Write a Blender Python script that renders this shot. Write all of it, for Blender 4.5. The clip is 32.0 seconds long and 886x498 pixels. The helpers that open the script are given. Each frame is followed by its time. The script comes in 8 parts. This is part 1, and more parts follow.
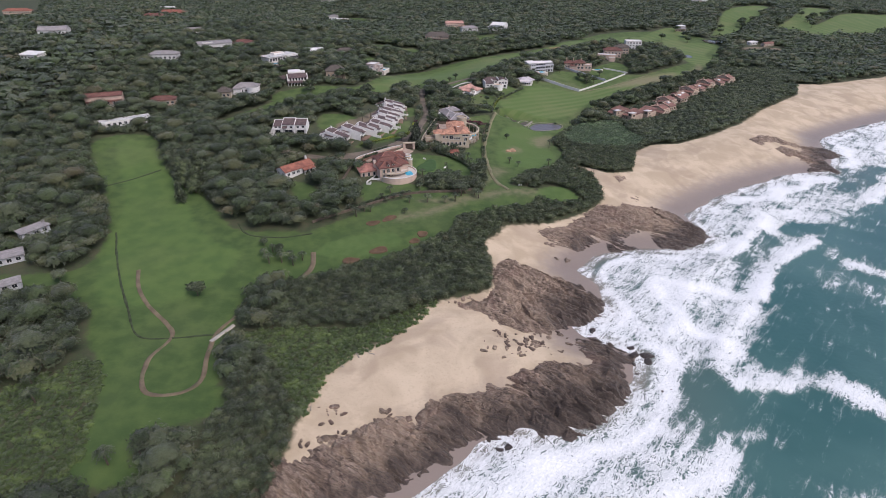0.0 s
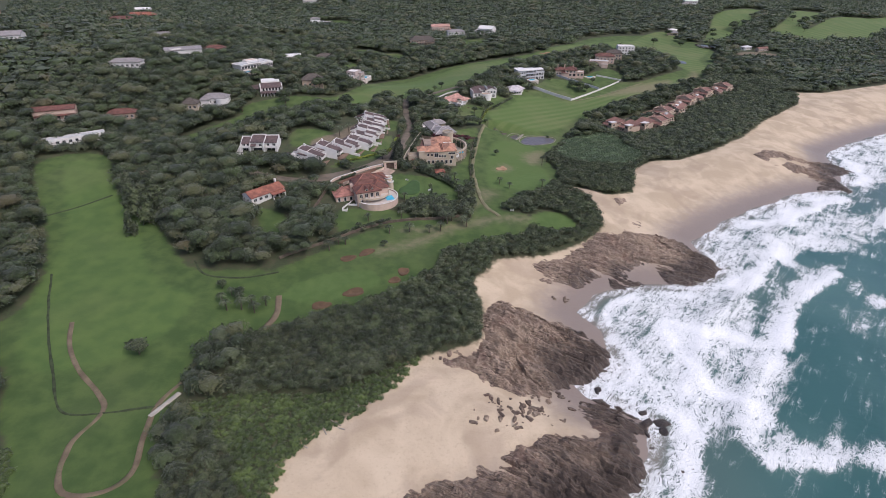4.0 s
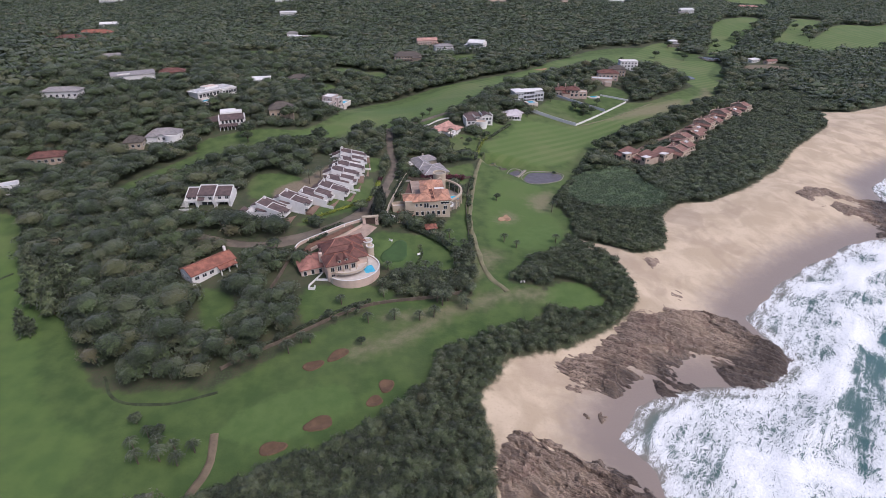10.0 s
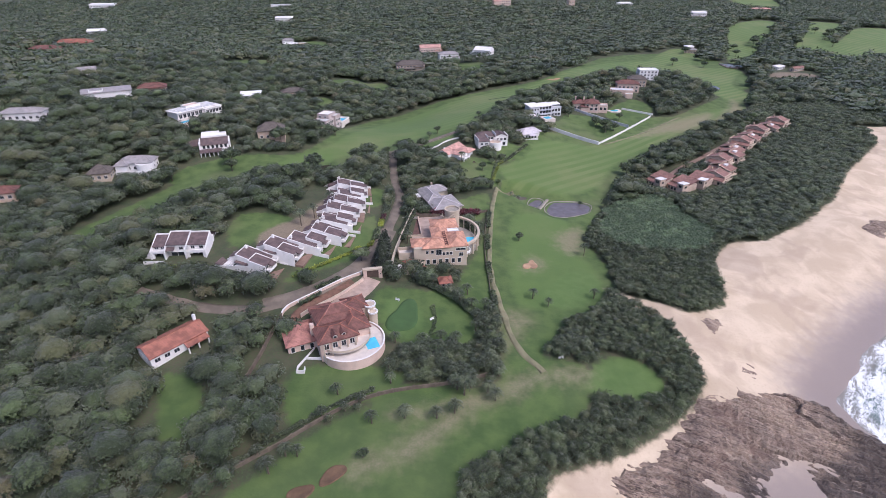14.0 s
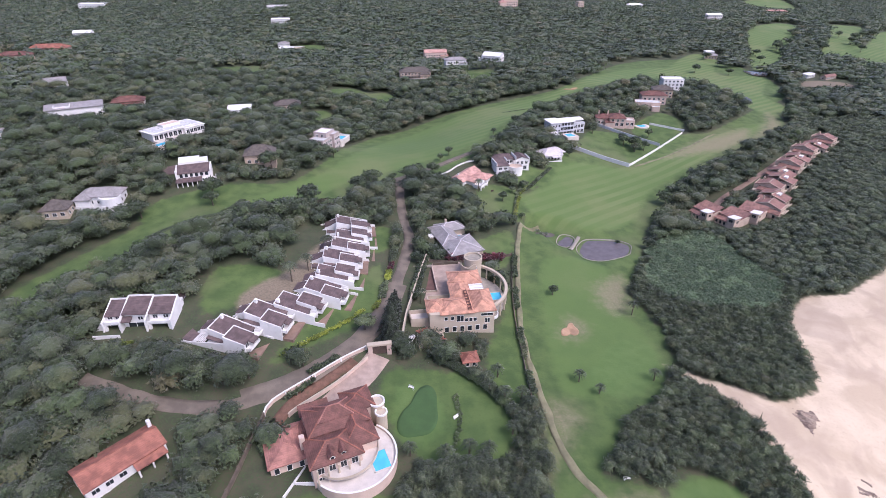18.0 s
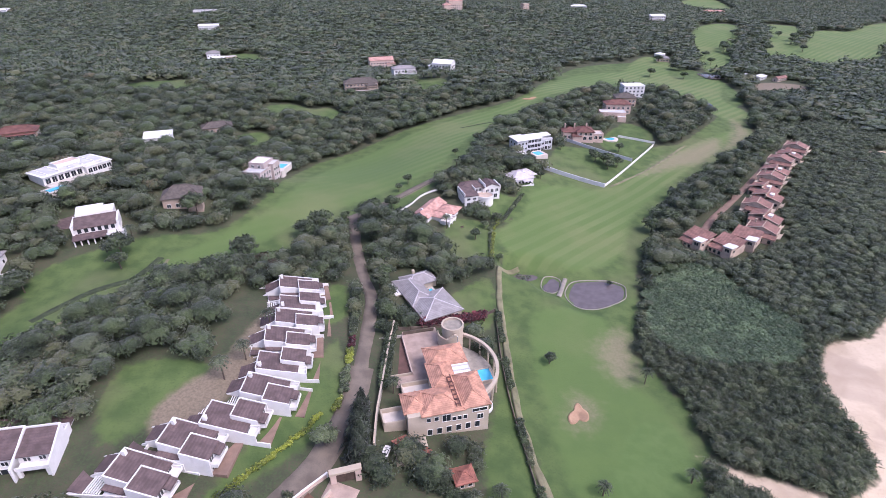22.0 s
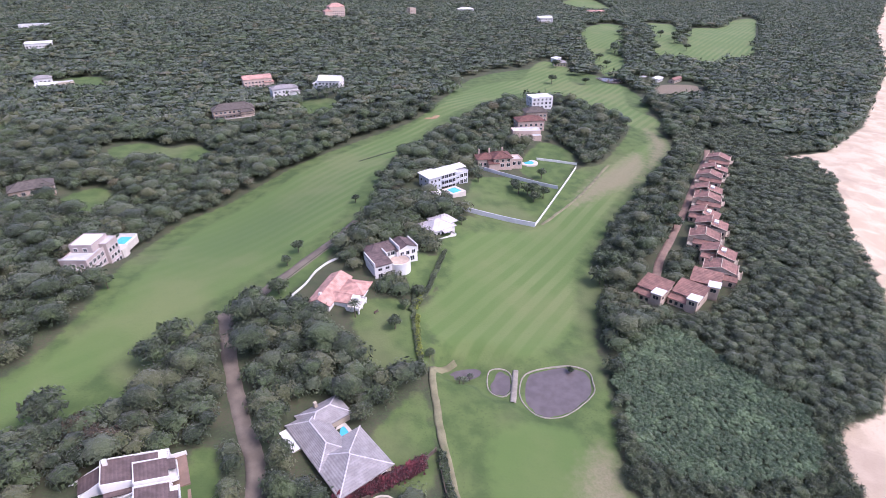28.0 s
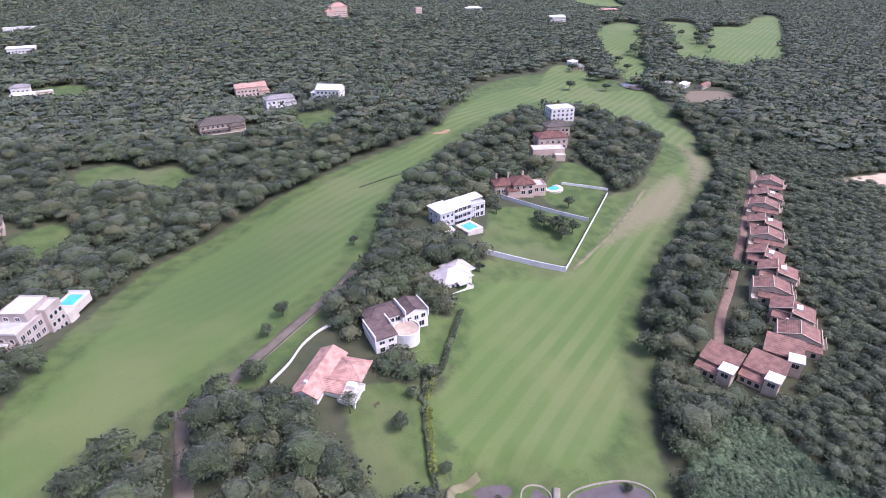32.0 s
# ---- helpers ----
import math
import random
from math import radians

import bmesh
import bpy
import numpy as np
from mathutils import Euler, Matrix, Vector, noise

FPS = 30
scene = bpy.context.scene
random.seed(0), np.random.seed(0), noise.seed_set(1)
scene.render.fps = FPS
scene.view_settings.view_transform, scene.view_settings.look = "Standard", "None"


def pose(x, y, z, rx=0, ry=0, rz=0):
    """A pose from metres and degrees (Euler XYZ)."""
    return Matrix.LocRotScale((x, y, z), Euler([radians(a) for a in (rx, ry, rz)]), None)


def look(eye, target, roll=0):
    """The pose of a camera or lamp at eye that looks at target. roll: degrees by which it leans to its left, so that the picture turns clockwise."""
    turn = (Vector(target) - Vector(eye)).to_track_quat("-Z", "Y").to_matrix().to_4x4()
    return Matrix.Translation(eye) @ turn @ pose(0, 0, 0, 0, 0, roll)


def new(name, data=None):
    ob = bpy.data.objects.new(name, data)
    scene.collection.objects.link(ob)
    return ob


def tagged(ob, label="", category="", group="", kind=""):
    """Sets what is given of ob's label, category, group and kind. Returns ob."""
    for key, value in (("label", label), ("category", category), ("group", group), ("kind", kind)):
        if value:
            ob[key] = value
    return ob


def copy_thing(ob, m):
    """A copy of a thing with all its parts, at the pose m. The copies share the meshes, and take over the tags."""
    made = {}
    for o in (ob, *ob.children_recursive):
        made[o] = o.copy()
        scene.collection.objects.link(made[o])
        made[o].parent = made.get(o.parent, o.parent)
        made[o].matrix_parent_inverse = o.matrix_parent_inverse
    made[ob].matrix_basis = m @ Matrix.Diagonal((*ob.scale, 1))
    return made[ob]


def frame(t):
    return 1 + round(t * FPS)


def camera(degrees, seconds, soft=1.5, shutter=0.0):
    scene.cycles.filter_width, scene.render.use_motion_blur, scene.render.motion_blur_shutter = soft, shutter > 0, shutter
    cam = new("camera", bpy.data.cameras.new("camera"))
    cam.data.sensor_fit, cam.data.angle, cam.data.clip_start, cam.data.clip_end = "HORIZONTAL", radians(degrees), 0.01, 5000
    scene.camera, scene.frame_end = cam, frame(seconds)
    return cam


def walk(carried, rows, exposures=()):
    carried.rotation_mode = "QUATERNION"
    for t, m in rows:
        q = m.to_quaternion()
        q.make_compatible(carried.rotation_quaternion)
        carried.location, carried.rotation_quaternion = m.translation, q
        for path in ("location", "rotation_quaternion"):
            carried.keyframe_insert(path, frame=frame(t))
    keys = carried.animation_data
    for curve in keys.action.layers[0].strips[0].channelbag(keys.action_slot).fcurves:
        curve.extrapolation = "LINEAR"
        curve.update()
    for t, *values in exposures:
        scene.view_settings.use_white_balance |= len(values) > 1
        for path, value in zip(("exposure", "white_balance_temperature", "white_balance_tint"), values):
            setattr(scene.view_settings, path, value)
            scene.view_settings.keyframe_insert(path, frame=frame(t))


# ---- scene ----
cam = camera(79.8, 32.0, soft=0.7)
METRES, EYE, TILT, LEAN, TURN = 337.0, 126.0, 2.9, 4.9, 0.0
ROWS = [
    (0.0, 0.0, 0.0, 0.0, 3.11, -32.92, -4.81),
    (0.5, 0.0001, 0.0098, -0.0001, 2.96, -32.91, -4.88),
    (1.0, 0.0004, 0.0203, -0.0004, 2.83, -32.91, -4.92),
    (1.5, 0.0004, 0.0314, -0.0005, 2.69, -32.9, -4.99),
    (2.0, 0.001, 0.0421, -0.0007, 2.56, -32.88, -5.01),
    (2.5, 0.0009, 0.0541, -0.0013, 2.39, -32.85, -5.06),
    (3.0, 0.001, 0.0665, -0.0017, 2.21, -32.84, -5.11),
    (3.5, 0.0012, 0.0794, -0.0022, 2.04, -32.84, -5.15),
    (5.5, 0.0009, 0.1348, -0.005, 1.3, -32.66, -5.19),
    (6.0, 0.0005, 0.1493, -0.0056, 1.13, -32.6, -5.17),
    (6.5, -0.0, 0.1642, -0.0064, 1.0, -32.54, -5.17),
    (7.0, -0.0006, 0.1795, -0.0079, 0.85, -32.43, -5.15),
    (7.5, -0.0015, 0.1947, -0.0084, 0.73, -32.37, -5.11),
    (8.0, -0.0025, 0.2105, -0.0096, 0.62, -32.27, -5.06),
    (8.5, -0.0038, 0.2262, -0.0102, 0.53, -32.2, -5.05),
    (9.0, -0.0048, 0.2421, -0.0113, 0.45, -32.11, -4.99),
    (9.5, -0.0063, 0.2583, -0.0122, 0.39, -32.03, -4.96),
    (10.0, -0.0077, 0.2746, -0.0135, 0.34, -31.96, -4.91),
    (10.5, -0.0096, 0.2908, -0.0145, 0.3, -31.91, -4.86),
    (11.0, -0.0114, 0.3074, -0.0157, 0.28, -31.86, -4.81),
    (11.5, -0.0137, 0.324, -0.0168, 0.24, -31.83, -4.78),
    (12.0, -0.0159, 0.3407, -0.0178, 0.23, -31.84, -4.77),
    (12.5, -0.0183, 0.3575, -0.0191, 0.22, -31.81, -4.72),
    (13.0, -0.0209, 0.3744, -0.0203, 0.21, -31.8, -4.69),
    (13.5, -0.0237, 0.3912, -0.0217, 0.19, -31.76, -4.67),
    (14.0, -0.0264, 0.4082, -0.0228, 0.2, -31.75, -4.67),
    (14.5, -0.0294, 0.4252, -0.0239, 0.2, -31.74, -4.68),
    (16.5, -0.0405, 0.4929, -0.0285, 0.15, -31.78, -4.74),
    (17.0, -0.0437, 0.5098, -0.0297, 0.15, -31.81, -4.8),
    (17.5, -0.0466, 0.5266, -0.0304, 0.16, -31.84, -4.81),
    (18.0, -0.0496, 0.5433, -0.0318, 0.15, -31.83, -4.84),
    (18.5, -0.0525, 0.5599, -0.0329, 0.17, -31.85, -4.84),
    (19.0, -0.0552, 0.5764, -0.034, 0.12, -31.82, -4.85),
    (19.5, -0.0579, 0.5926, -0.0349, -0.31, -31.77, -4.89),
    (20.0, -0.0605, 0.6088, -0.0358, -0.96, -31.72, -4.94),
    (20.5, -0.0625, 0.6248, -0.0368, -1.94, -31.63, -4.97),
    (21.0, -0.0646, 0.6408, -0.0377, -3.02, -31.55, -5.04),
    (21.5, -0.0658, 0.6566, -0.0388, -4.23, -31.4, -5.09),
    (22.0, -0.0666, 0.6723, -0.0394, -5.93, -31.23, -5.16),
    (22.5, -0.0671, 0.6879, -0.0401, -8.17, -31.01, -5.29),
    (23.0, -0.0671, 0.7034, -0.0408, -10.46, -30.75, -5.41),
    (23.5, -0.0665, 0.7189, -0.0416, -12.64, -30.5, -5.5),
    (24.0, -0.0654, 0.7343, -0.0423, -14.05, -30.35, -5.55),
    (24.5, -0.0637, 0.7495, -0.0429, -15.1, -30.23, -5.56),
    (25.0, -0.0615, 0.7649, -0.0436, -16.09, -30.13, -5.57),
    (25.5, -0.0587, 0.7802, -0.0441, -16.8, -30.05, -5.55),
    (27.5, -0.0454, 0.8419, -0.0457, -17.58, -29.99, -5.34),
    (28.0, -0.0417, 0.8576, -0.0462, -17.56, -30.0, -5.29),
    (28.5, -0.0378, 0.8733, -0.0468, -17.51, -30.04, -5.23),
    (29.0, -0.0339, 0.8892, -0.0474, -17.45, -30.07, -5.16),
    (29.5, -0.0299, 0.9053, -0.0478, -17.41, -30.11, -5.1),
    (30.0, -0.0263, 0.9217, -0.0481, -17.38, -30.16, -5.04),
    (30.5, -0.0224, 0.938, -0.0486, -17.29, -30.19, -5.02),
    (31.0, -0.0188, 0.9545, -0.0493, -17.22, -30.24, -5.0),
    (31.5, -0.015, 0.9711, -0.0499, -17.15, -30.28, -4.98),
    (32.0, -0.0115, 0.9878, -0.0503, -17.09, -30.31, -4.97),
]
walk(cam, [(t, pose(0, 0, EYE, TILT, LEAN, TURN) @ pose(METRES * x, METRES * y, METRES * z, 90 + pitch, roll, yaw)) for t, x, y, z, yaw, pitch, roll in ROWS], exposures=[(0.0, -0.02, 6050, 17), (9.0, -0.03, 5950, 19), (14.0, 0.38, 5680, 22), (20.0, 0.62, 5640, 27), (32.0, 0.88, 5620, 31)])

# ---- world, sun ----
SUN_AZ, SUN_EL = 128.0, 54.0
world = bpy.data.worlds.new("overcast_sky")
scene.world = world
world.use_nodes = True
wn = world.node_tree
sky = wn.nodes.new("ShaderNodeTexSky")
sky.sky_type, sky.sun_disc = "NISHITA", False
sky.sun_elevation, sky.sun_rotation = radians(SUN_EL), radians(SUN_AZ)
sky.air_density, sky.dust_density, sky.ozone_density = 1.0, 4.0, 1.0
wn.links.new(sky.outputs[0], wn.nodes["Background"].inputs[0])
wn.nodes["Background"].inputs[1].default_value = 0.15
sun = new("sun", bpy.data.lights.new("sun", "SUN"))
sun.data.energy, sun.data.angle, sun.data.color = 1.5, radians(24), (1.0, 0.95, 0.87)
SUN_DIR = Vector((math.sin(radians(SUN_AZ)) * math.cos(radians(SUN_EL)), math.cos(radians(SUN_AZ)) * math.cos(radians(SUN_EL)), math.sin(radians(SUN_EL))))
sun.matrix_world = look(SUN_DIR * 900, (0, 0, 0))


# ---- materials ----
class Nodes:
    """A small builder for node materials."""

    def __init__(self, name, rough=0.8, metal=0.0):
        self.mat = bpy.data.materials.new(name)
        self.mat.use_nodes = True
        self.nt = self.mat.node_tree
        self.bsdf = self.nt.nodes["Principled BSDF"]
        self.put("Roughness", rough)
        self.put("Metallic", metal)

    def node(self, kind, **inputs):
        n = self.nt.nodes.new(kind)
        for key, value in inputs.items():
            self.feed(n.inputs[key.replace("_", " ")], value)
        return n

    def feed(self, socket, value):
        if isinstance(value, bpy.types.NodeSocket):
            self.nt.links.new(value, socket)
        else:
            socket.default_value = (*value, 1.0) if isinstance(value, tuple) and len(value) == 3 and socket.type == "RGBA" else value

    def put(self, key, value):
        self.feed(self.bsdf.inputs[key], value)

    def place(self):
        return self.node("ShaderNodeNewGeometry").outputs["Position"]

    def stretched(self, sx, sy, sz, turn=0.0):
        n = self.node("ShaderNodeMapping", Vector=self.place())
        n.vector_type = "TEXTURE"
        n.inputs["Scale"].default_value = (1 / sx, 1 / sy, 1 / sz if sz else 1e6)
        n.inputs["Rotation"].default_value = (0, 0, radians(turn))
        return n.outputs[0]

    def grain(self, scale, detail=3.0, vector=None, distortion=0.0, rough=0.5):
        n = self.node("ShaderNodeTexNoise", Scale=scale, Detail=detail, Distortion=distortion, Roughness=rough)
        self.nt.links.new(vector or self.place(), n.inputs["Vector"])
        return n.outputs["Fac"]

    def span(self, value, a, b, lo=0.0, hi=1.0):
        n = self.node("ShaderNodeMapRange")
        n.interpolation_type = "SMOOTHSTEP"
        for i, v in enumerate((value, a, b, lo, hi)):
            self.feed(n.inputs[i], v)
        return n.outputs[0]

    def sum(self, op, a, b):
        n = self.node("ShaderNodeMath")
        n.operation = op
        self.feed(n.inputs[0], a)
        self.feed(n.inputs[1], b)
        return n.outputs[0]

    def mix(self, fac, a, b):
        n = self.node("ShaderNodeMix")
        n.data_type = "RGBA"
        self.feed(n.inputs[0], fac)
        self.feed(n.inputs[6], a)
        self.feed(n.inputs[7], b)
        return n.outputs[2]

    def field(self, name):
        n = self.node("ShaderNodeAttribute")
        n.attribute_name = name
        return n.outputs["Fac"]

    def relief(self, height, distance, strength=0.6):
        n = self.node("ShaderNodeBump", Strength=strength, Distance=distance, Height=height)
        self.put("Normal", n.outputs[0])

    def each(self, lo, hi, islands=False):
        if islands:
            r = self.node("ShaderNodeNewGeometry").outputs["Random Per Island"]
        else:
            r = self.node("ShaderNodeObjectInfo").outputs["Random"]
        return self.span(r, 0.0, 1.0, lo, hi)


def scaled(c, k):
    return tuple(min(1.0, v * k) for v in c)


def surface(name, colour, rough=0.8, vary=0.25, scale=0.6, fine=4.0, bump=0.02, metal=0.0, stain=None):
    """Paint, plaster, stone or earth: two scales of variation, a fine relief and, if given, stains."""
    n = Nodes(name, rough, metal)
    big, small = n.grain(scale, 4.0), n.grain(fine, 3.0)
    col = n.mix(n.span(big, 0.3, 0.7), scaled(colour, 1 - vary), scaled(colour, 1 + vary * 0.6))
    col = n.mix(n.span(small, 0.45, 0.75, 0.0, 0.5), col, scaled(colour, 1 - vary * 1.2))
    if stain:
        col = n.mix(n.span(n.grain(scale * 0.7, 5.0, distortion=0.6), 0.55, 0.75, 0.0, 0.6), col, stain)
    n.put("Base Color", col)
    if bump:
        n.relief(small, bump)
    return n.mat


def tiles(name, colour, along=0.33, vary=0.35, turn=0.0):
    """Roof tiles: rows of relief, each roof a little different, lichen stains."""
    n = Nodes(name, 0.75)
    wave = n.node("ShaderNodeTexWave", Scale=1.0 / along * 0.5, Distortion=0.6, Detail=1.0)
    wave.bands_direction = "Z"
    n.nt.links.new(n.place(), wave.inputs["Vector"])
    col = n.mix(n.span(n.grain(0.5, 4.0), 0.3, 0.7), scaled(colour, 1 - vary), scaled(colour, 1 + vary * 0.5))
    col = n.mix(n.span(n.grain(2.6, 3.0), 0.5, 0.8, 0.0, 0.7), col, scaled(colour, 0.55))
    col = n.mix(n.span(wave.outputs["Fac"], 0.0, 0.35, 0.22, 0.0), col, scaled(colour, 0.5))
    n.put("Base Color", col)
    n.relief(wave.outputs["Fac"], 0.06, 0.8)
    return n.mat


def foliage(name, dark, light, dry=None, rough=0.5, mixed=1.0, clump=1.0):
    """Leaves: every leaf, clump and tree differs, with patches over tens of metres, painted shade between sprays and
    leafy relief on the inner crown.
    """
    n = Nodes(name, rough)
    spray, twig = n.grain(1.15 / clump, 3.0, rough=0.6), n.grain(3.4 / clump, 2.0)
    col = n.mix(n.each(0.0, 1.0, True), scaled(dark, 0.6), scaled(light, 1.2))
    # hollows between leaf sprays darkened in the colour, as shade would do
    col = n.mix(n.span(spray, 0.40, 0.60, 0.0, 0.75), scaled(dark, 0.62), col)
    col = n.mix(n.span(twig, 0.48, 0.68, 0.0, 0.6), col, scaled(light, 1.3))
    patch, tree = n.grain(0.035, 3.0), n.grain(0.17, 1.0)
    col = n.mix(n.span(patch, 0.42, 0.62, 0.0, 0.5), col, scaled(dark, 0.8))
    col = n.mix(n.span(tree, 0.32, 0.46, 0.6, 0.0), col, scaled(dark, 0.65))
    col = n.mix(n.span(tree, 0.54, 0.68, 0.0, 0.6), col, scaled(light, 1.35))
    tone = n.field("tone")
    for a, b, other in ((0.12, 0.2, scaled(dark, 0.75)), (0.5, 0.56, scaled(light, 1.25)), (0.68, 0.72, (0.130, 0.140, 0.088)), (0.86, 0.89, (0.150, 0.146, 0.058)), (0.985, 0.988, (0.135, 0.095, 0.05))):
        col = n.mix(n.span(tone, a, b, 0.0, 0.45 * mixed), col, other)
    if dry:
        col = n.mix(n.span(n.grain(0.09, 3.0), 0.58, 0.72, 0.0, 0.6), col, dry)
    n.put("Base Color", col)
    n.put("Specular IOR Level", 0.4)
    # sheen lightens leaves seen at a low angle, in place of distance haze
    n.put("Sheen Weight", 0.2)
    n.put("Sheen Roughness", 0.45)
    n.relief(n.sum("ADD", spray, n.sum("MULTIPLY", twig, 0.45)), 0.9 * clump, 0.9)
    thin = n.node("ShaderNodeBsdfTranslucent", Color=col)
    both = n.node("ShaderNodeMixShader", Fac=0.25)
    n.nt.links.new(n.bsdf.outputs[0], both.inputs[1])
    n.nt.links.new(thin.outputs[0], both.inputs[2])
    n.nt.links.new(both.outputs[0], n.nt.nodes["Material Output"].inputs["Surface"])
    return n.mat


def ground_cover():
    n = Nodes("ground_cover", 0.9)
    fine, mid, wide = n.grain(1.6, 4.0), n.grain(0.16, 4.0), n.grain(0.028, 3.0)
    rag = n.sum("MULTIPLY", n.sum("SUBTRACT", n.grain(0.35, 4.0), 0.5), 5.0)
    soil = n.mix(n.span(mid, 0.35, 0.65), (0.040, 0.048, 0.022), (0.07, 0.066, 0.036))
    soil = n.mix(n.span(fine, 0.45, 0.7), soil, (0.050, 0.075, 0.026))
    # mown grass with broad, faint mowing bands
    rough_grass = n.mix(n.span(mid, 0.3, 0.7), (0.052, 0.088, 0.020), (0.094, 0.136, 0.036))
    rough_grass = n.mix(n.span(fine, 0.5, 0.75, 0.0, 0.5), rough_grass, (0.045, 0.070, 0.02))
    rough_grass = n.mix(n.span(wide, 0.5, 0.68, 0.0, 0.55), rough_grass, (0.13, 0.14, 0.06))
    band = n.node("ShaderNodeTexWave", Scale=0.045, Distortion=1.4, Detail=2.0, Detail_Scale=0.5)
    n.nt.links.new(n.stretched(1, 1, 0, 128), band.inputs["Vector"])
    split = n.node("ShaderNodeSeparateXYZ", Vector=n.place()).outputs
    east, north = split[0], split[1]
    striped = n.sum("MULTIPLY", n.span(n.grain(0.02, 2.0), 0.35, 0.65, 0.35, 1.0), n.sum("MULTIPLY", n.span(east, -40.0, 60.0, 0.15, 1.0), n.span(north, 400.0, 425.0)))
    mown = n.mix(n.sum("MULTIPLY", n.span(band.outputs["Fac"], 0.25, 0.75), striped), (0.090, 0.142, 0.034), (0.134, 0.172, 0.056))
    mown = n.mix(n.span(wide, 0.45, 0.7, 0.0, 0.6), mown, (0.158, 0.176, 0.066))
    mown = n.mix(n.span(fine, 0.5, 0.8, 0.0, 0.4), mown, (0.08, 0.118, 0.038))
    lush = n.span(north, 230.0, 400.0, 0.75, 0.0)
    mown = n.mix(lush, mown, n.mix(n.span(mid, 0.3, 0.7), (0.056, 0.104, 0.022), (0.086, 0.138, 0.030)))
    rough_grass = n.mix(lush, rough_grass, n.mix(n.span(mid, 0.3, 0.7), (0.040, 0.076, 0.016), (0.070, 0.112, 0.026)))
    col = n.mix(n.span(n.sum("ADD", n.field("lawn"), rag), -1.2, 1.2), soil, rough_grass)
    col = n.mix(n.span(n.sum("ADD", n.field("fairway"), rag), -2.0, 3.0), col, mown)
    putting = n.mix(n.span(n.grain(0.3, 3.0), 0.3, 0.7), (0.078, 0.134, 0.030), (0.100, 0.158, 0.042))
    col = n.mix(n.span(n.sum("ADD", n.field("green"), rag), -1.5, 1.5, 0.0, 0.6), col, putting)
    col = n.mix(n.span(n.sum("ADD", n.field("worn"), n.sum("MULTIPLY", rag, 2.2)), -5.0, 6.0, 0.0, 0.75), col, n.mix(n.span(fine, 0.35, 0.65), (0.20, 0.175, 0.10), (0.25, 0.205, 0.13)))
    earth = n.mix(n.span(fine, 0.3, 0.7), (0.15, 0.12, 0.078), (0.215, 0.17, 0.115))
    col = n.mix(n.span(n.sum("ADD", n.field("bare"), n.sum("MULTIPLY", rag, 0.6)), -1.5, 1.5), col, earth)
    # beach sand: pale when dry, brown where the wash reaches, with drift lines
    sandy = n.mix(n.span(n.grain(0.08, 5.0, distortion=0.5), 0.35, 0.65), (0.445, 0.35, 0.238), (0.575, 0.465, 0.33))
    sandy = n.mix(n.span(n.grain(1.1, 4.0), 0.5, 0.8, 0.0, 0.35), sandy, (0.36, 0.275, 0.19))
    sandy = n.mix(n.span(n.grain(0.045, 4.0, distortion=1.2), 0.52, 0.66, 0.0, 0.5), sandy, (0.36, 0.275, 0.195))
    moist = n.span(n.sum("ADD", n.field("tide"), n.sum("MULTIPLY", rag, 2.0)), 6.0, 25.0, 1.0, 0.0)
    sandy = n.mix(moist, sandy, (0.265, 0.21, 0.172))
    on_sand = n.span(n.sum("ADD", n.field("beach"), rag), -1.2, 1.2)
    col = n.mix(on_sand, col, sandy)
    n.put("Base Color", col)
    n.put("Roughness", n.span(n.sum("MULTIPLY", moist, on_sand), 0.0, 1.0, 0.92, 0.38))
    n.relief(n.sum("ADD", fine, mid), 0.18, 0.5)
    return n.mat


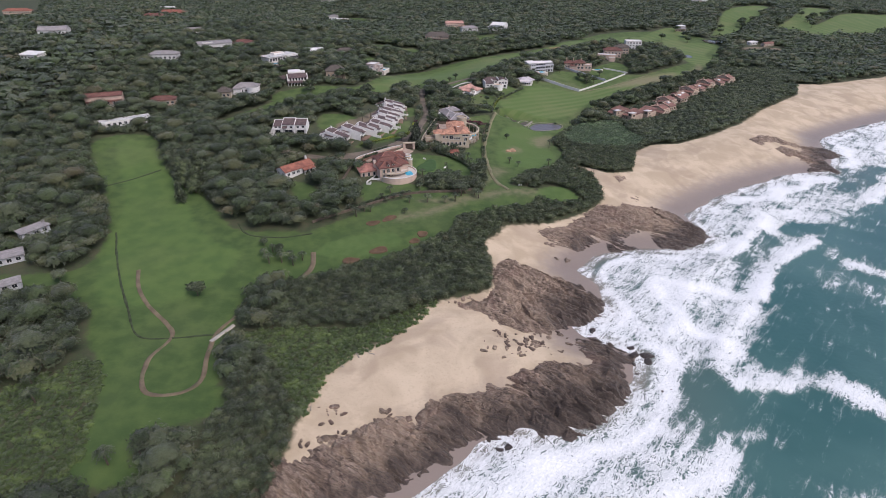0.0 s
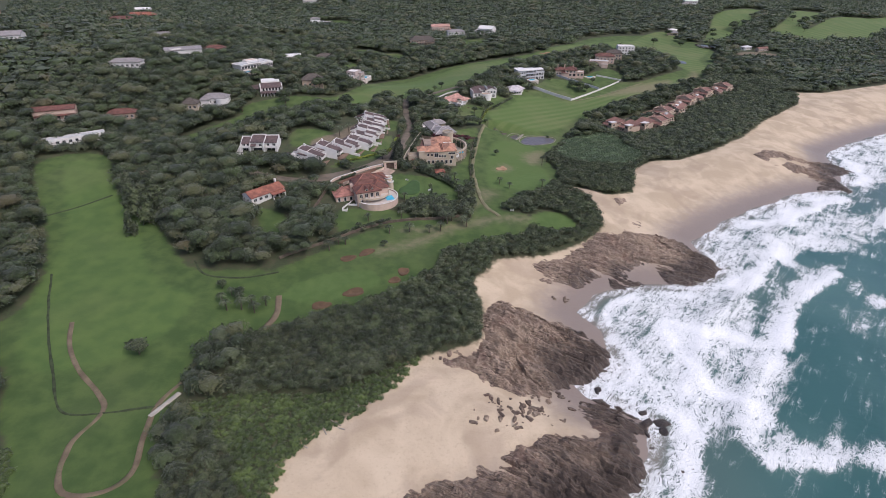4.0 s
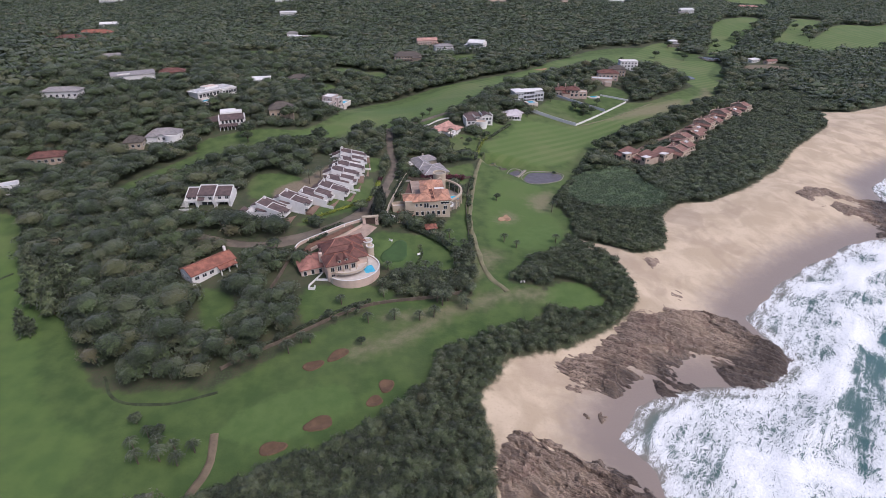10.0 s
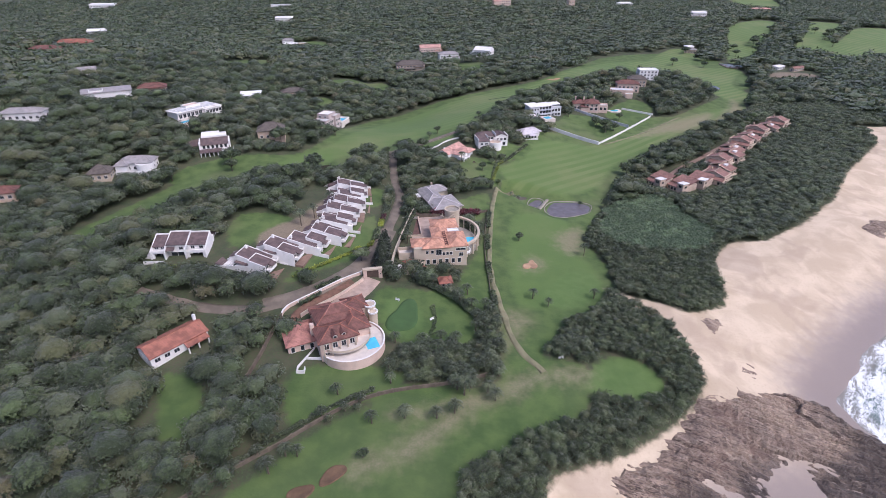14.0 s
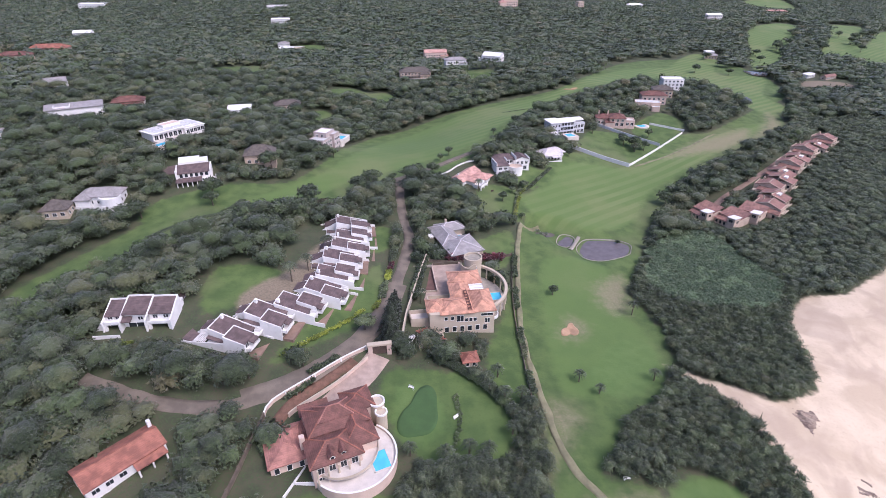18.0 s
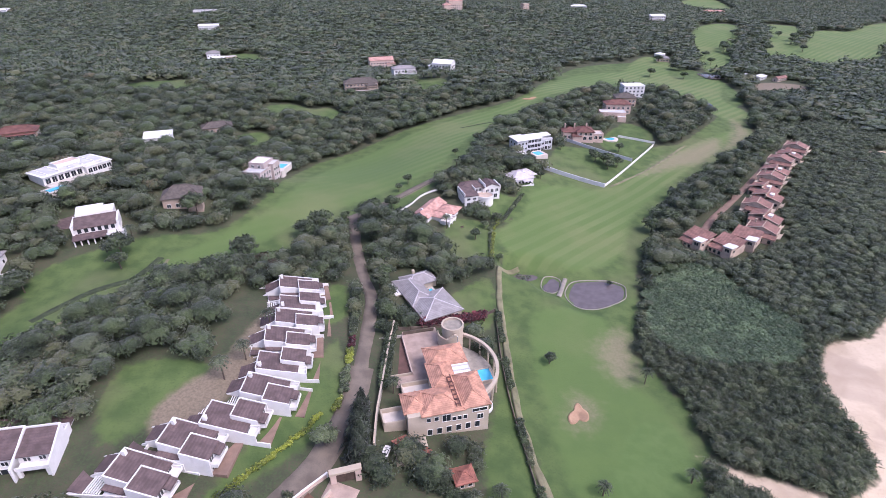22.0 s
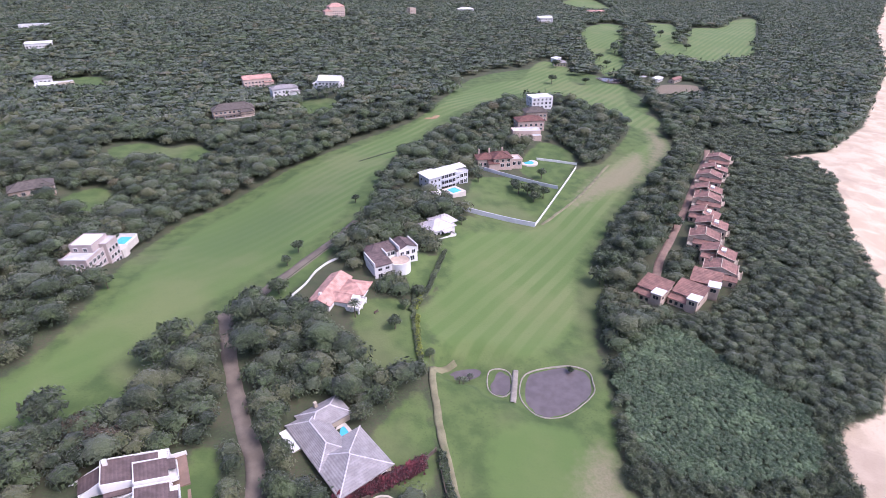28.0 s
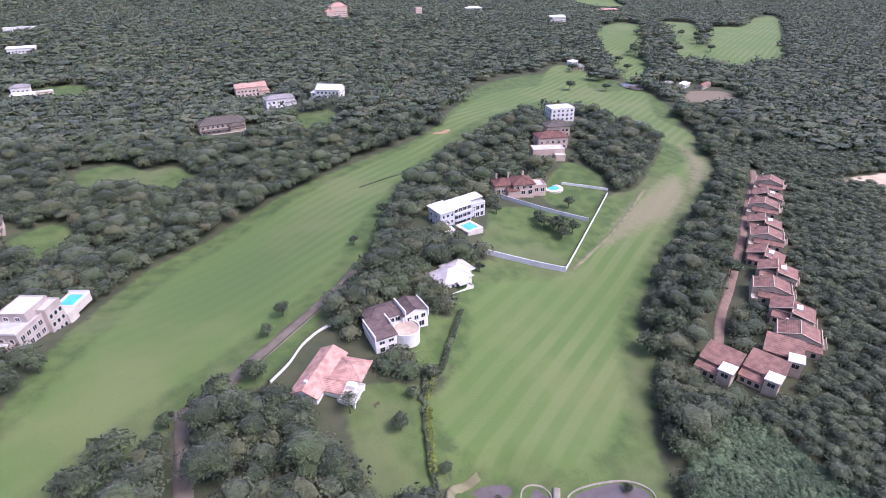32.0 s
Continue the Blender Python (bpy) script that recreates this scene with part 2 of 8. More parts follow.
def sea_water():
    n = Nodes("sea_water", 0.12)
    deep = n.mix(n.span(n.grain(0.02, 3.0), 0.35, 0.65), (0.040, 0.112, 0.104), (0.070, 0.150, 0.135))
    milky = n.mix(n.span(n.field("offshore"), 8.0, 45.0), (0.085, 0.140, 0.122), deep)
    milky = n.mix(n.span(n.field("offshore"), 0.0, 9.0, 0.75, 0.0), milky, (0.30, 0.25, 0.20))
    # lacy foam: cell edges at two sizes, dense where the surf is
    warp = n.node("ShaderNodeTexNoise", Scale=0.22, Detail=3.0)
    n.nt.links.new(n.place(), warp.inputs["Vector"])
    moved = n.node("ShaderNodeVectorMath")
    moved.operation = "MULTIPLY_ADD"
    n.nt.links.new(warp.outputs["Color"], moved.inputs[0])
    moved.inputs[1].default_value = (6, 6, 0)
    n.nt.links.new(n.stretched(0.55, 1.25, 0, 50), moved.inputs[2])
    lace = []
    for size in (0.5, 1.35):
        v = n.node("ShaderNodeTexVoronoi", Scale=size)
        v.feature = "DISTANCE_TO_EDGE"
        n.nt.links.new(moved.outputs[0], v.inputs["Vector"])
        lace.append(v.outputs["Distance"])
    sweep = n.grain(0.34, 5.0, n.stretched(0.16, 1.0, 0, 50), 0.8, 0.62)
    cover = n.sum("ADD", n.field("foam"), n.sum("ADD", n.sum("MULTIPLY", n.sum("SUBTRACT", n.grain(0.085, 5.0, rough=0.6), 0.5), 1.0), n.sum("MULTIPLY", n.sum("SUBTRACT", sweep, 0.5), 1.0)))
    width = n.span(cover, 0.02, 1.05, 0.0, 0.30)
    web = n.span(n.sum("SUBTRACT", width, lace[0]), -0.05, 0.05)
    web2 = n.span(n.sum("SUBTRACT", width, lace[1]), -0.05, 0.07)
    froth = n.sum("MULTIPLY", n.span(n.sum("ADD", cover, n.sum("MULTIPLY", n.sum("SUBTRACT", n.grain(1.7, 5.0, moved.outputs[0], rough=0.7), 0.5), 2.2)), 0.58, 1.0), 0.97)
    foam = n.sum("MAXIMUM", n.sum("MAXIMUM", n.sum("MULTIPLY", web, 0.65), n.sum("MULTIPLY", web2, 0.85)), froth)
    foam = n.sum("MULTIPLY", foam, n.span(cover, 0.02, 0.4))
    milky = n.mix(n.span(cover, 0.1, 0.7, 0.0, 0.62), milky, (0.30, 0.335, 0.310))
    speck = n.mix(n.span(n.grain(1.3, 4.0), 0.35, 0.7), (0.86, 0.87, 0.86), (0.97, 0.97, 0.96))
    n.put("Base Color", n.mix(foam, milky, speck))
    n.put("Roughness", n.span(foam, 0.0, 1.0, 0.16, 0.85))
    n.relief(n.sum("ADD", n.grain(0.5, 4.0), n.sum("MULTIPLY", foam, 0.8)), 0.35, 0.55)
    return n.mat


def rock_face():
    n = Nodes("shore_rock", 0.75)
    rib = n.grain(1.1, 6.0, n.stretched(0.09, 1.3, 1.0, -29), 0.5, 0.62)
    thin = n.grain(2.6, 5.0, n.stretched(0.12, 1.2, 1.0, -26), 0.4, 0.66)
    # bedding tones; lows of ledges and ribs also darkened in colour as crevice shade
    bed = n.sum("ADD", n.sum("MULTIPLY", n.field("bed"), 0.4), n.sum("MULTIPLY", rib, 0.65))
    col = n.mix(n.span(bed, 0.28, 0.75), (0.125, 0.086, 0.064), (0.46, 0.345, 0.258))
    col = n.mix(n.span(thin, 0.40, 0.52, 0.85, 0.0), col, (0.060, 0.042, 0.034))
    col = n.mix(n.span(n.grain(0.06, 4.0, distortion=0.8), 0.45, 0.62, 0.0, 0.6), col, (0.40, 0.300, 0.215))
    col = n.mix(n.span(n.grain(0.11, 4.0, distortion=0.5), 0.54, 0.66, 0.0, 0.65), col, (0.195, 0.122, 0.094))
    col = n.mix(n.span(n.grain(0.8, 5.0, n.stretched(0.4, 1.0, 1.0, -29), rough=0.7), 0.52, 0.62, 0.0, 0.6), col, (0.46, 0.37, 0.27))
    col = n.mix(n.each(0.0, 0.4), col, (0.15, 0.105, 0.082))
    wet = n.span(n.sum("ADD", n.field("tide"), n.sum("MULTIPLY", n.grain(0.12, 4.0), 24.0)), 17.0, 31.0, 1.0, 0.0)
    col = n.mix(wet, col, n.mix(n.span(n.sum("ADD", n.sum("MULTIPLY", bed, 0.5), n.sum("MULTIPLY", thin, 0.5)), 0.3, 0.7), (0.030, 0.024, 0.021), (0.135, 0.098, 0.075)))
    n.put("Base Color", col)
    n.put("Roughness", n.span(wet, 0.0, 1.0, 0.85, 0.42))
    n.relief(n.sum("ADD", rib, n.sum("ADD", n.sum("MULTIPLY", thin, 0.7), n.grain(1.8, 6.0, rough=0.7))), 0.6, 0.9)
    return n.mat


M_GROUND, M_SEA, M_ROCK = ground_cover(), sea_water(), rock_face()
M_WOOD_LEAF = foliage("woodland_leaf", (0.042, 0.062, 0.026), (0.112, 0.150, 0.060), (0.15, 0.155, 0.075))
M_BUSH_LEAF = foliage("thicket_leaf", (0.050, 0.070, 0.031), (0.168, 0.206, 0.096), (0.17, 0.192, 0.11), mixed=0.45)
M_SHORN_LEAF = foliage("dune_shrub_leaf", (0.092, 0.148, 0.070), (0.200, 0.278, 0.138), mixed=0.35, clump=0.6)
M_SCRUB_LEAF = foliage("scrub_leaf", (0.075, 0.120, 0.030), (0.140, 0.195, 0.052), mixed=0.15, clump=0.7)
M_PALM_LEAF = foliage("palm_leaf", (0.055, 0.075, 0.035), (0.14, 0.165, 0.09))
M_CONIFER_LEAF = foliage("conifer_leaf", (0.016, 0.026, 0.014), (0.050, 0.066, 0.034))
M_HEDGE_LEAF = foliage("hedge_leaf", (0.13, 0.18, 0.02), (0.30, 0.34, 0.04))
M_RED_LEAF = foliage("bougainvillea_leaf", (0.06, 0.015, 0.02), (0.19, 0.035, 0.045))
M_BROWN_LEAF = foliage("russet_leaf", (0.07, 0.05, 0.025), (0.15, 0.105, 0.05))
M_BARK = surface("bark", (0.12, 0.09, 0.065), 0.9, 0.3, 1.5, 6.0, 0.05)
M_WHITE = surface("white_plaster", (0.72, 0.695, 0.665), 0.75, 0.07, 0.35, 3.0, 0.01, stain=(0.52, 0.49, 0.45))
M_CREAM = surface("cream_plaster", (0.47, 0.39, 0.295), 0.8, 0.10, 0.35, 3.0, 0.01, stain=(0.42, 0.36, 0.30))
M_PINK = surface("pink_plaster", (0.57, 0.43, 0.35), 0.8, 0.10, 0.35, 3.0, 0.01, stain=(0.45, 0.34, 0.30))
M_DUSKPINK = surface("weathered_pink_plaster", (0.43, 0.36, 0.33), 0.8, 0.15, 0.35, 3.0, 0.01, stain=(0.30, 0.26, 0.24))
M_TAN = surface("tan_plaster", (0.50, 0.385, 0.295), 0.8, 0.15, 0.35, 3.0, 0.01, stain=(0.30, 0.23, 0.18))
M_GREYWALL = surface("grey_plaster", (0.52, 0.52, 0.54), 0.8, 0.10, 0.35, 3.0, 0.01, stain=(0.38, 0.38, 0.39))
M_BROWN_TILE = tiles("brown_roof_tile", (0.125, 0.085, 0.078))
M_RED_TILE = tiles("red_clay_tile", (0.30, 0.115, 0.075))
M_ORANGE_TILE = tiles("orange_clay_tile", (0.52, 0.27, 0.175))
M_CORAL_TILE = tiles("coral_tile", (0.52, 0.295, 0.235))
M_ROSE_TILE = tiles("rose_roof_tile", (0.36, 0.165, 0.125))
M_MAROON_TILE = tiles("maroon_roof_tile", (0.165, 0.072, 0.054))
M_RUST_TILE = tiles("rust_roof_tile", (0.255, 0.132, 0.100))
M_GREY_TILE = tiles("grey_roof_tile", (0.29, 0.265, 0.255), vary=0.2)
M_LILAC_TILE = tiles("pale_lilac_tile", (0.56, 0.51, 0.52), vary=0.15)
M_THATCH = surface("thatch", (0.11, 0.092, 0.078), 0.95, 0.3, 0.7, 6.0, 0.06)
M_FLAT = surface("flat_roof_screed", (0.50, 0.49, 0.48), 0.8, 0.15, 0.3, 3.0, 0.01, stain=(0.33, 0.32, 0.31))
M_PAVE = surface("brick_paving", (0.235, 0.155, 0.115), 0.85, 0.2, 0.4, 5.0, 0.02)
M_DRIVE = surface("pink_brick_paving", (0.36, 0.27, 0.215), 0.85, 0.2, 0.4, 5.0, 0.02, stain=(0.26, 0.19, 0.15))
M_COURT = surface("dark_clay_paving", (0.135, 0.072, 0.056), 0.9, 0.22, 0.4, 4.0, 0.02)
M_DECK = surface("pale_terrace_tile", (0.56, 0.50, 0.44), 0.7, 0.12, 0.4, 3.0, 0.01)
M_ROAD = surface("grey_road", (0.155, 0.126, 0.096), 0.9, 0.28, 0.22, 4.0, 0.02, stain=(0.19, 0.152, 0.112))
M_TRACK = surface("earth_track", (0.19, 0.175, 0.098), 0.95, 0.3, 0.25, 3.0, 0.03, stain=(0.11, 0.14, 0.046))
M_PATH = surface("reddish_footpath", (0.165, 0.125, 0.080), 0.95, 0.3, 0.25, 3.0, 0.03, stain=(0.085, 0.110, 0.036))
M_BUNKER = surface("red_bunker_sand", (0.125, 0.075, 0.042), 0.95, 0.3, 0.3, 3.0, 0.03, stain=(0.10, 0.075, 0.04))
M_DITCH = surface("ditch_growth", (0.045, 0.06, 0.025), 0.95, 0.4, 0.5, 2.5, 0.1)
M_WALLSTONE = surface("boundary_wall", (0.42, 0.38, 0.33), 0.85, 0.2, 0.4, 3.0, 0.02, stain=(0.26, 0.22, 0.18))
M_GLASS = Nodes("window_glass", 0.08)
M_GLASS.put("Base Color", (0.025, 0.03, 0.035))
M_GLASS.put("Specular IOR Level", 0.6)
M_GLASS = M_GLASS.mat
M_TIMBER = surface("dark_timber", (0.09, 0.06, 0.045), 0.7, 0.25, 1.0, 8.0, 0.01)
M_DRIFT = surface("driftwood", (0.36, 0.32, 0.27), 0.9, 0.2, 1.5, 8.0, 0.03)


def still_water(name, colour, rough=0.06):
    n = Nodes(name, rough)
    n.put("Base Color", n.mix(n.span(n.grain(0.3, 3.0), 0.3, 0.7), colour, scaled(colour, 1.25)))
    n.relief(n.grain(1.5, 3.0), 0.02, 0.3)
    return n.mat


M_POOL = still_water("pool_water", (0.085, 0.42, 0.58))
M_POND = still_water("pond_water", (0.115, 0.095, 0.09), 0.05)
M_BUNKER_PALE = surface("orange_bunker_sand", (0.36, 0.225, 0.135), 0.95, 0.2, 0.3, 3.0, 0.03)
M_OLDSTONE = surface("old_stone_wall", (0.135, 0.105, 0.078), 0.9, 0.3, 0.5, 3.0, 0.04, stain=(0.10, 0.10, 0.05))
M_WEIR = surface("stained_concrete", (0.30, 0.265, 0.215), 0.9, 0.2, 0.6, 4.0, 0.02, stain=(0.19, 0.165, 0.13))
M_DARKTURF = surface("dark_clipped_turf", (0.046, 0.092, 0.026), 0.95, 0.15, 0.2, 3.0, 0.03)


# ---- mesh helpers ----
def part(name, bm, material, parent=None, label=""):
    """Link a bmesh as one mesh object, under a thing or a part."""
    me = bpy.data.meshes.new(name)
    bm.to_mesh(me)
    bm.free()
    me.materials.append(material)
    ob = new(name, me)
    if parent:
        ob.parent = parent
    if label:
        ob["label"] = label
    return ob


def sheet(name, verts, faces, material, fields=None, smooth=False):
    """A mesh from numpy arrays, with float fields on its points."""
    me = bpy.data.meshes.new(name)
    k = faces.shape[1]
    me.vertices.add(len(verts))
    me.vertices.foreach_set("co", np.ascontiguousarray(verts, np.float32).ravel())
    me.loops.add(faces.size)
    me.loops.foreach_set("vertex_index", np.ascontiguousarray(faces, np.int32).ravel())
    me.polygons.add(len(faces))
    me.polygons.foreach_set("loop_start", np.arange(len(faces), dtype=np.int32) * k)
    me.polygons.foreach_set("use_smooth", np.full(len(faces), smooth))
    me.update(calc_edges=True)
    for key, value in (fields or {}).items():
        me.attributes.new(key, "FLOAT", "POINT").data.foreach_set("value", np.ascontiguousarray(value, np.float32).ravel())
    me.materials.append(material)
    return new(name, me)


# ---- the lie of the land (x east along the walk's right, y ahead; sea level is z = 0) ----
SHORE = np.array([(-140, -60), (-60, 35), (-16, 84), (6, 105), (43, 119), (57, 134), (62, 147), (46, 158), (42, 164), (57, 173), (57, 192), (50, 203),
                  (60, 216), (80, 224), (105, 225), (121, 239), (118, 264), (146, 288), (168, 304), (192, 318), (212, 328), (233, 334), (246, 352), (254, 377), (262, 398),
                  (298, 424), (380, 474), (480, 538), (660, 672), (1030, 950), (1770, 1480), (4000, 2950)], float)
THICKET_EDGE = np.array([(-110, 0), (-48, 84), (-48, 94), (-46, 122), (-41, 133), (-24, 148), (-13, 164), (11, 177), (12, 193), (9, 211), (20, 229), (38, 236),
                         (63, 251), (73, 262), (74, 273), (71, 292), (57, 312), (55, 316), (69, 307), (84, 299), (99, 305), (105, 325), (111, 342), (125, 357),
                         (143, 358), (172, 376), (203, 402), (236, 442), (295, 498), (311, 530), (295, 541), (340, 540), (420, 577), (498, 628), (651, 728),
                         (1000, 1000), (1770, 1540), (4000, 3040)], float)
HILLS = [(-400, 500, 280, 50.1), (-50, 1100, 280, 18.6), (450, 1150, 280, 14.6), (-50, 150, 60, -6.2), (-400, 700, 90, 10.8), (150, 650, 90, 9.7), (100, 400, 60, -5.4), (-50, 550, 60, -11.3), (-250, 50, 90, 6.7), (-100, 350, 60, 9.2), (-200, 350, 60, -4.1), (0, 500, 60, 7.6), (-300, 1150, 150, 18.5), (50, 750, 60, 11.3), (-150, 450, 60, 11.0), (100, 1250, 150, 13.0), (-150, 250, 60, -3.7), (-150, 400, 60, -8.8), (50, 350, 60, -3.0), (400, 900, 60, -3.1), (50, 550, 60, 7.6), (100, 500, 60, -4.4), (-500, 2000, 600, 90.0), (300, 2150, 600, 85.0), (1100, 2500, 600, 60.0)]


def step(a, b, v):
    t = np.clip((v - a) / (b - a), 0, 1)
    return t * t * (3 - 2 * t)


def side_of(line, x, y):
    """Distance to a line, positive on its left: a long line counts as the edge of the land, which goes on to the far west."""
    if line is SHORE or line is THICKET_EDGE:
        odd = np.zeros(x.shape, bool)
        ring = np.vstack([line, [(4000, 9000), (-9000, 9000), (-9000, line[0][1])]])
        for (ax, ay), (bx, by) in zip(ring, np.roll(ring, -1, 0)):
            if ay != by:
                odd ^= ((ay > y) != (by > y)) & (x < (bx - ax) * (y - ay) / (by - ay) + ax)
        return np.abs(side_of(line.copy(), x, y)) * np.where(odd, 1, -1)
    best, sign = np.full(x.shape, 1e18), np.zeros(x.shape)
    for (ax, ay), (bx, by) in zip(line[:-1], line[1:]):
        dx, dy = bx - ax, by - ay
        t = np.clip(((x - ax) * dx + (y - ay) * dy) / (dx * dx + dy * dy), 0, 1)
        d = (x - ax - t * dx) ** 2 + (y - ay - t * dy) ** 2
        near = d < best - 1e-9
        sign = np.where(near, np.sign(dx * (y - ay) - dy * (x - ax)), sign)
        best = np.where(near, d, best)
    return np.sqrt(best) * sign


def rounded(points, n=4):
    """A closed outline rounded through its corners."""
    p = np.array(points, float)
    a, b, c, d = np.roll(p, 1, 0), p, np.roll(p, -1, 0), np.roll(p, -2, 0)
    out = []
    for i in range(n):
        t = i / n
        out.append(0.5 * (2 * b + (c - a) * t + (2 * a - 5 * b + 4 * c - d) * t * t + (3 * b - a - 3 * c + d) * t ** 3))
    return np.stack(out, 1).reshape(-1, 2)


def inside_of(outline, x, y, reach=40.0):
    """Signed distance to a closed outline, positive inside, to -reach outside."""
    p = rounded(outline)
    out = np.full(x.shape, -reach)
    (x0, y0), (x1, y1) = p.min(0) - reach, p.max(0) + reach
    pick = (x > x0) & (x < x1) & (y > y0) & (y < y1)
    if not pick.any():
        return out
    px, py = x[pick], y[pick]
    best, odd = np.full(px.shape, 1e18), np.zeros(px.shape, bool)
    for (ax, ay), (bx, by) in zip(p, np.roll(p, -1, 0)):
        dx, dy = bx - ax, by - ay
        t = np.clip(((px - ax) * dx + (py - ay) * dy) / (dx * dx + dy * dy + 1e-9), 0, 1)
        best = np.minimum(best, (px - ax - t * dx) ** 2 + (py - ay - t * dy) ** 2)
        if ay != by:
            odd ^= ((ay > py) != (by > py)) & (px < dx * (py - ay) / dy + ax)
    out[pick] = np.maximum(-reach, np.where(odd, 1, -1) * np.sqrt(best))
    return out


def union(outlines, x, y, reach=40.0):
    out = np.full(x.shape, -reach)
    for o in outlines:
        out = np.maximum(out, inside_of(o, x, y, reach))
    return out


LATTICE = np.random.default_rng(7).random((256, 256))


def rough(x, y, size, octaves=4, seed=0):
    """Smooth random relief in -0.5..0.5 with features of about the given size."""
    total, amp, norm = np.zeros(np.shape(x)), 1.0, 0.0
    for k in range(octaves):
        u, v = x / size + 37.7 * seed + 11.3 * k, y / size + 19.1 * seed + 5.7 * k
        i, j = np.floor(u).astype(int), np.floor(v).astype(int)
        fu, fv = u - i, v - j
        fu, fv = fu * fu * (3 - 2 * fu), fv * fv * (3 - 2 * fv)
        i0, i1, j0, j1 = i % 256, (i + 1) % 256, j % 256, (j + 1) % 256
        a = LATTICE[i0, j0] * (1 - fu) + LATTICE[i1, j0] * fu
        b = LATTICE[i0, j1] * (1 - fu) + LATTICE[i1, j1] * fu
        total, norm = total + amp * (a * (1 - fv) + b * fv - 0.5), norm + amp
        amp, size = amp * 0.5, size * 0.5
    return total / norm


HOLE_1 = [(-80, 82), (-99, 80), (-103, 100), (-110, 112), (-117, 124), (-126, 133), (-134, 148), (-147, 153), (-178, 160), (-166, 165), (-152, 172), (-156, 196), (-178, 232), (-218, 287), (-194, 307),
          (-167, 267), (-143, 251), (-114, 218), (-101, 209), (-72, 211), (-62, 200), (-62, 184), (-80, 174), (-84, 160), (-82, 146), (-82, 133), (-74, 116), (-70, 106), (-88, 94)]
GREEN_2 = [(-84, 204), (-69, 214), (-51, 232), (-35, 246), (-17, 250), (9, 246), (-3, 232), (-8, 215), (-24, 200), (-35, 192), (-52, 185), (-63, 178), (-86, 175), (-90, 193)]
LINK = [(-51, 233), (-32, 247), (-24, 257), (4, 257), (10, 270), (12, 305), (14, 344), (54, 365), (60, 323), (54, 311), (42, 296), (30, 287), (24, 272), (36, 268), (33, 251),
        (14, 240), (-6, 226), (-15, 220), (-36, 225)]
HOLE_3 = [(19, 404), (13, 373), (11, 337), (12, 316), (15, 298), (12, 277), (26, 277), (37, 295), (48, 300), (56, 316), (62, 336), (56, 356), (72, 390), (86, 421), (106, 447),
          (112, 466), (145, 496), (190, 531), (244, 581), (262, 648), (230, 610), (177, 560), (153, 553), (103, 505), (60, 506), (34, 450), (24, 420)]
HOLE_4 = [(-113, 390), (-85, 405), (-64, 411), (-53, 434), (-37, 447), (-13, 463), (23, 521), (53, 587), (92, 630), (143, 680), (192, 715), (232, 705), (262, 655), (300, 680),
          (327, 767), (314, 829), (282, 852), (185, 820), (96, 682), (42, 644), (-4, 609), (-42, 574), (-66, 548), (-78, 499), (-84, 457), (-95, 430), (-123, 421), (-148, 401), (-143, 386)]
HOLE_4_END = [(-143, 390), (-148, 401), (-104, 404), (-124, 366), (-157, 328), (-165, 339)]
HOLE_5 = [(457, 1061), (540, 1132), (562, 1105), (480, 985), (405, 872), (360, 808), (332, 798), (389, 922)]
HOLE_6 = [(452, 878), (520, 968), (600, 1088), (648, 1156), (684, 1132), (592, 1008), (522, 916), (464, 852)]
HOLE_7 = [(478, 852), (570, 958), (660, 1066), (720, 1104), (742, 1080), (622, 950), (544, 866), (482, 812)]
HOLE_8 = [(520, 838), (640, 964), (760, 1096), (880, 1206), (982, 1248), (824, 1086), (694, 960), (562, 832)]
HOLE_9 = [(242, 812), (299, 885), (314, 850), (280, 776), (324, 762), (282, 684), (276, 635), (247, 606), (240, 646), (230, 708), (216, 738)]
FAR_FIELD = [(666, 1516), (802, 1600), (716, 1370), (630, 1375)]
FAR_GOLF = [HOLE_5, HOLE_6, HOLE_7, HOLE_8, HOLE_9, FAR_FIELD]
WORN = [[(-24, 246), (-8, 246), (8, 252), (20, 260), (35, 262), (35, 266), (20, 264), (6, 257), (-8, 250)], [(-32, 226), (-16, 234), (0, 248), (-4, 250), (-18, 238), (-32, 230)], [(130, 514), (152, 536), (179, 552), (209, 570), (198, 548), (176, 529), (155, 523)], [(10, 271), (16, 282), (21, 291), (18, 295), (13, 293), (13, 282)], [(52, 370), (59, 371), (54, 350), (46, 346), (44, 360)],
        [(24, 330), (30, 340), (34, 336), (30, 328)], [(200, 545), (235, 590), (250, 620), (240, 580)], [(-130, 356), (-112, 374), (-96, 390), (-84, 400), (-92, 404), (-122, 372)]]
TEE = [(35, 259), (40, 269), (52, 272), (60, 261), (50, 256), (40, 255)]
POND = [(45.8, 396), (47.6, 402), (53, 407), (65, 406.2), (70.4, 402), (69.4, 397), (66.4, 392.4), (55, 387.8), (48, 389.8)]
POND_SMALL, POND_REED = [(37.6, 404.8), (40.5, 411.4), (44.6, 411.4), (46.2, 408), (43.6, 402), (39.8, 400.8)], [(27.5, 415.6), (37.6, 415), (37.4, 411), (30.5, 410.6)]
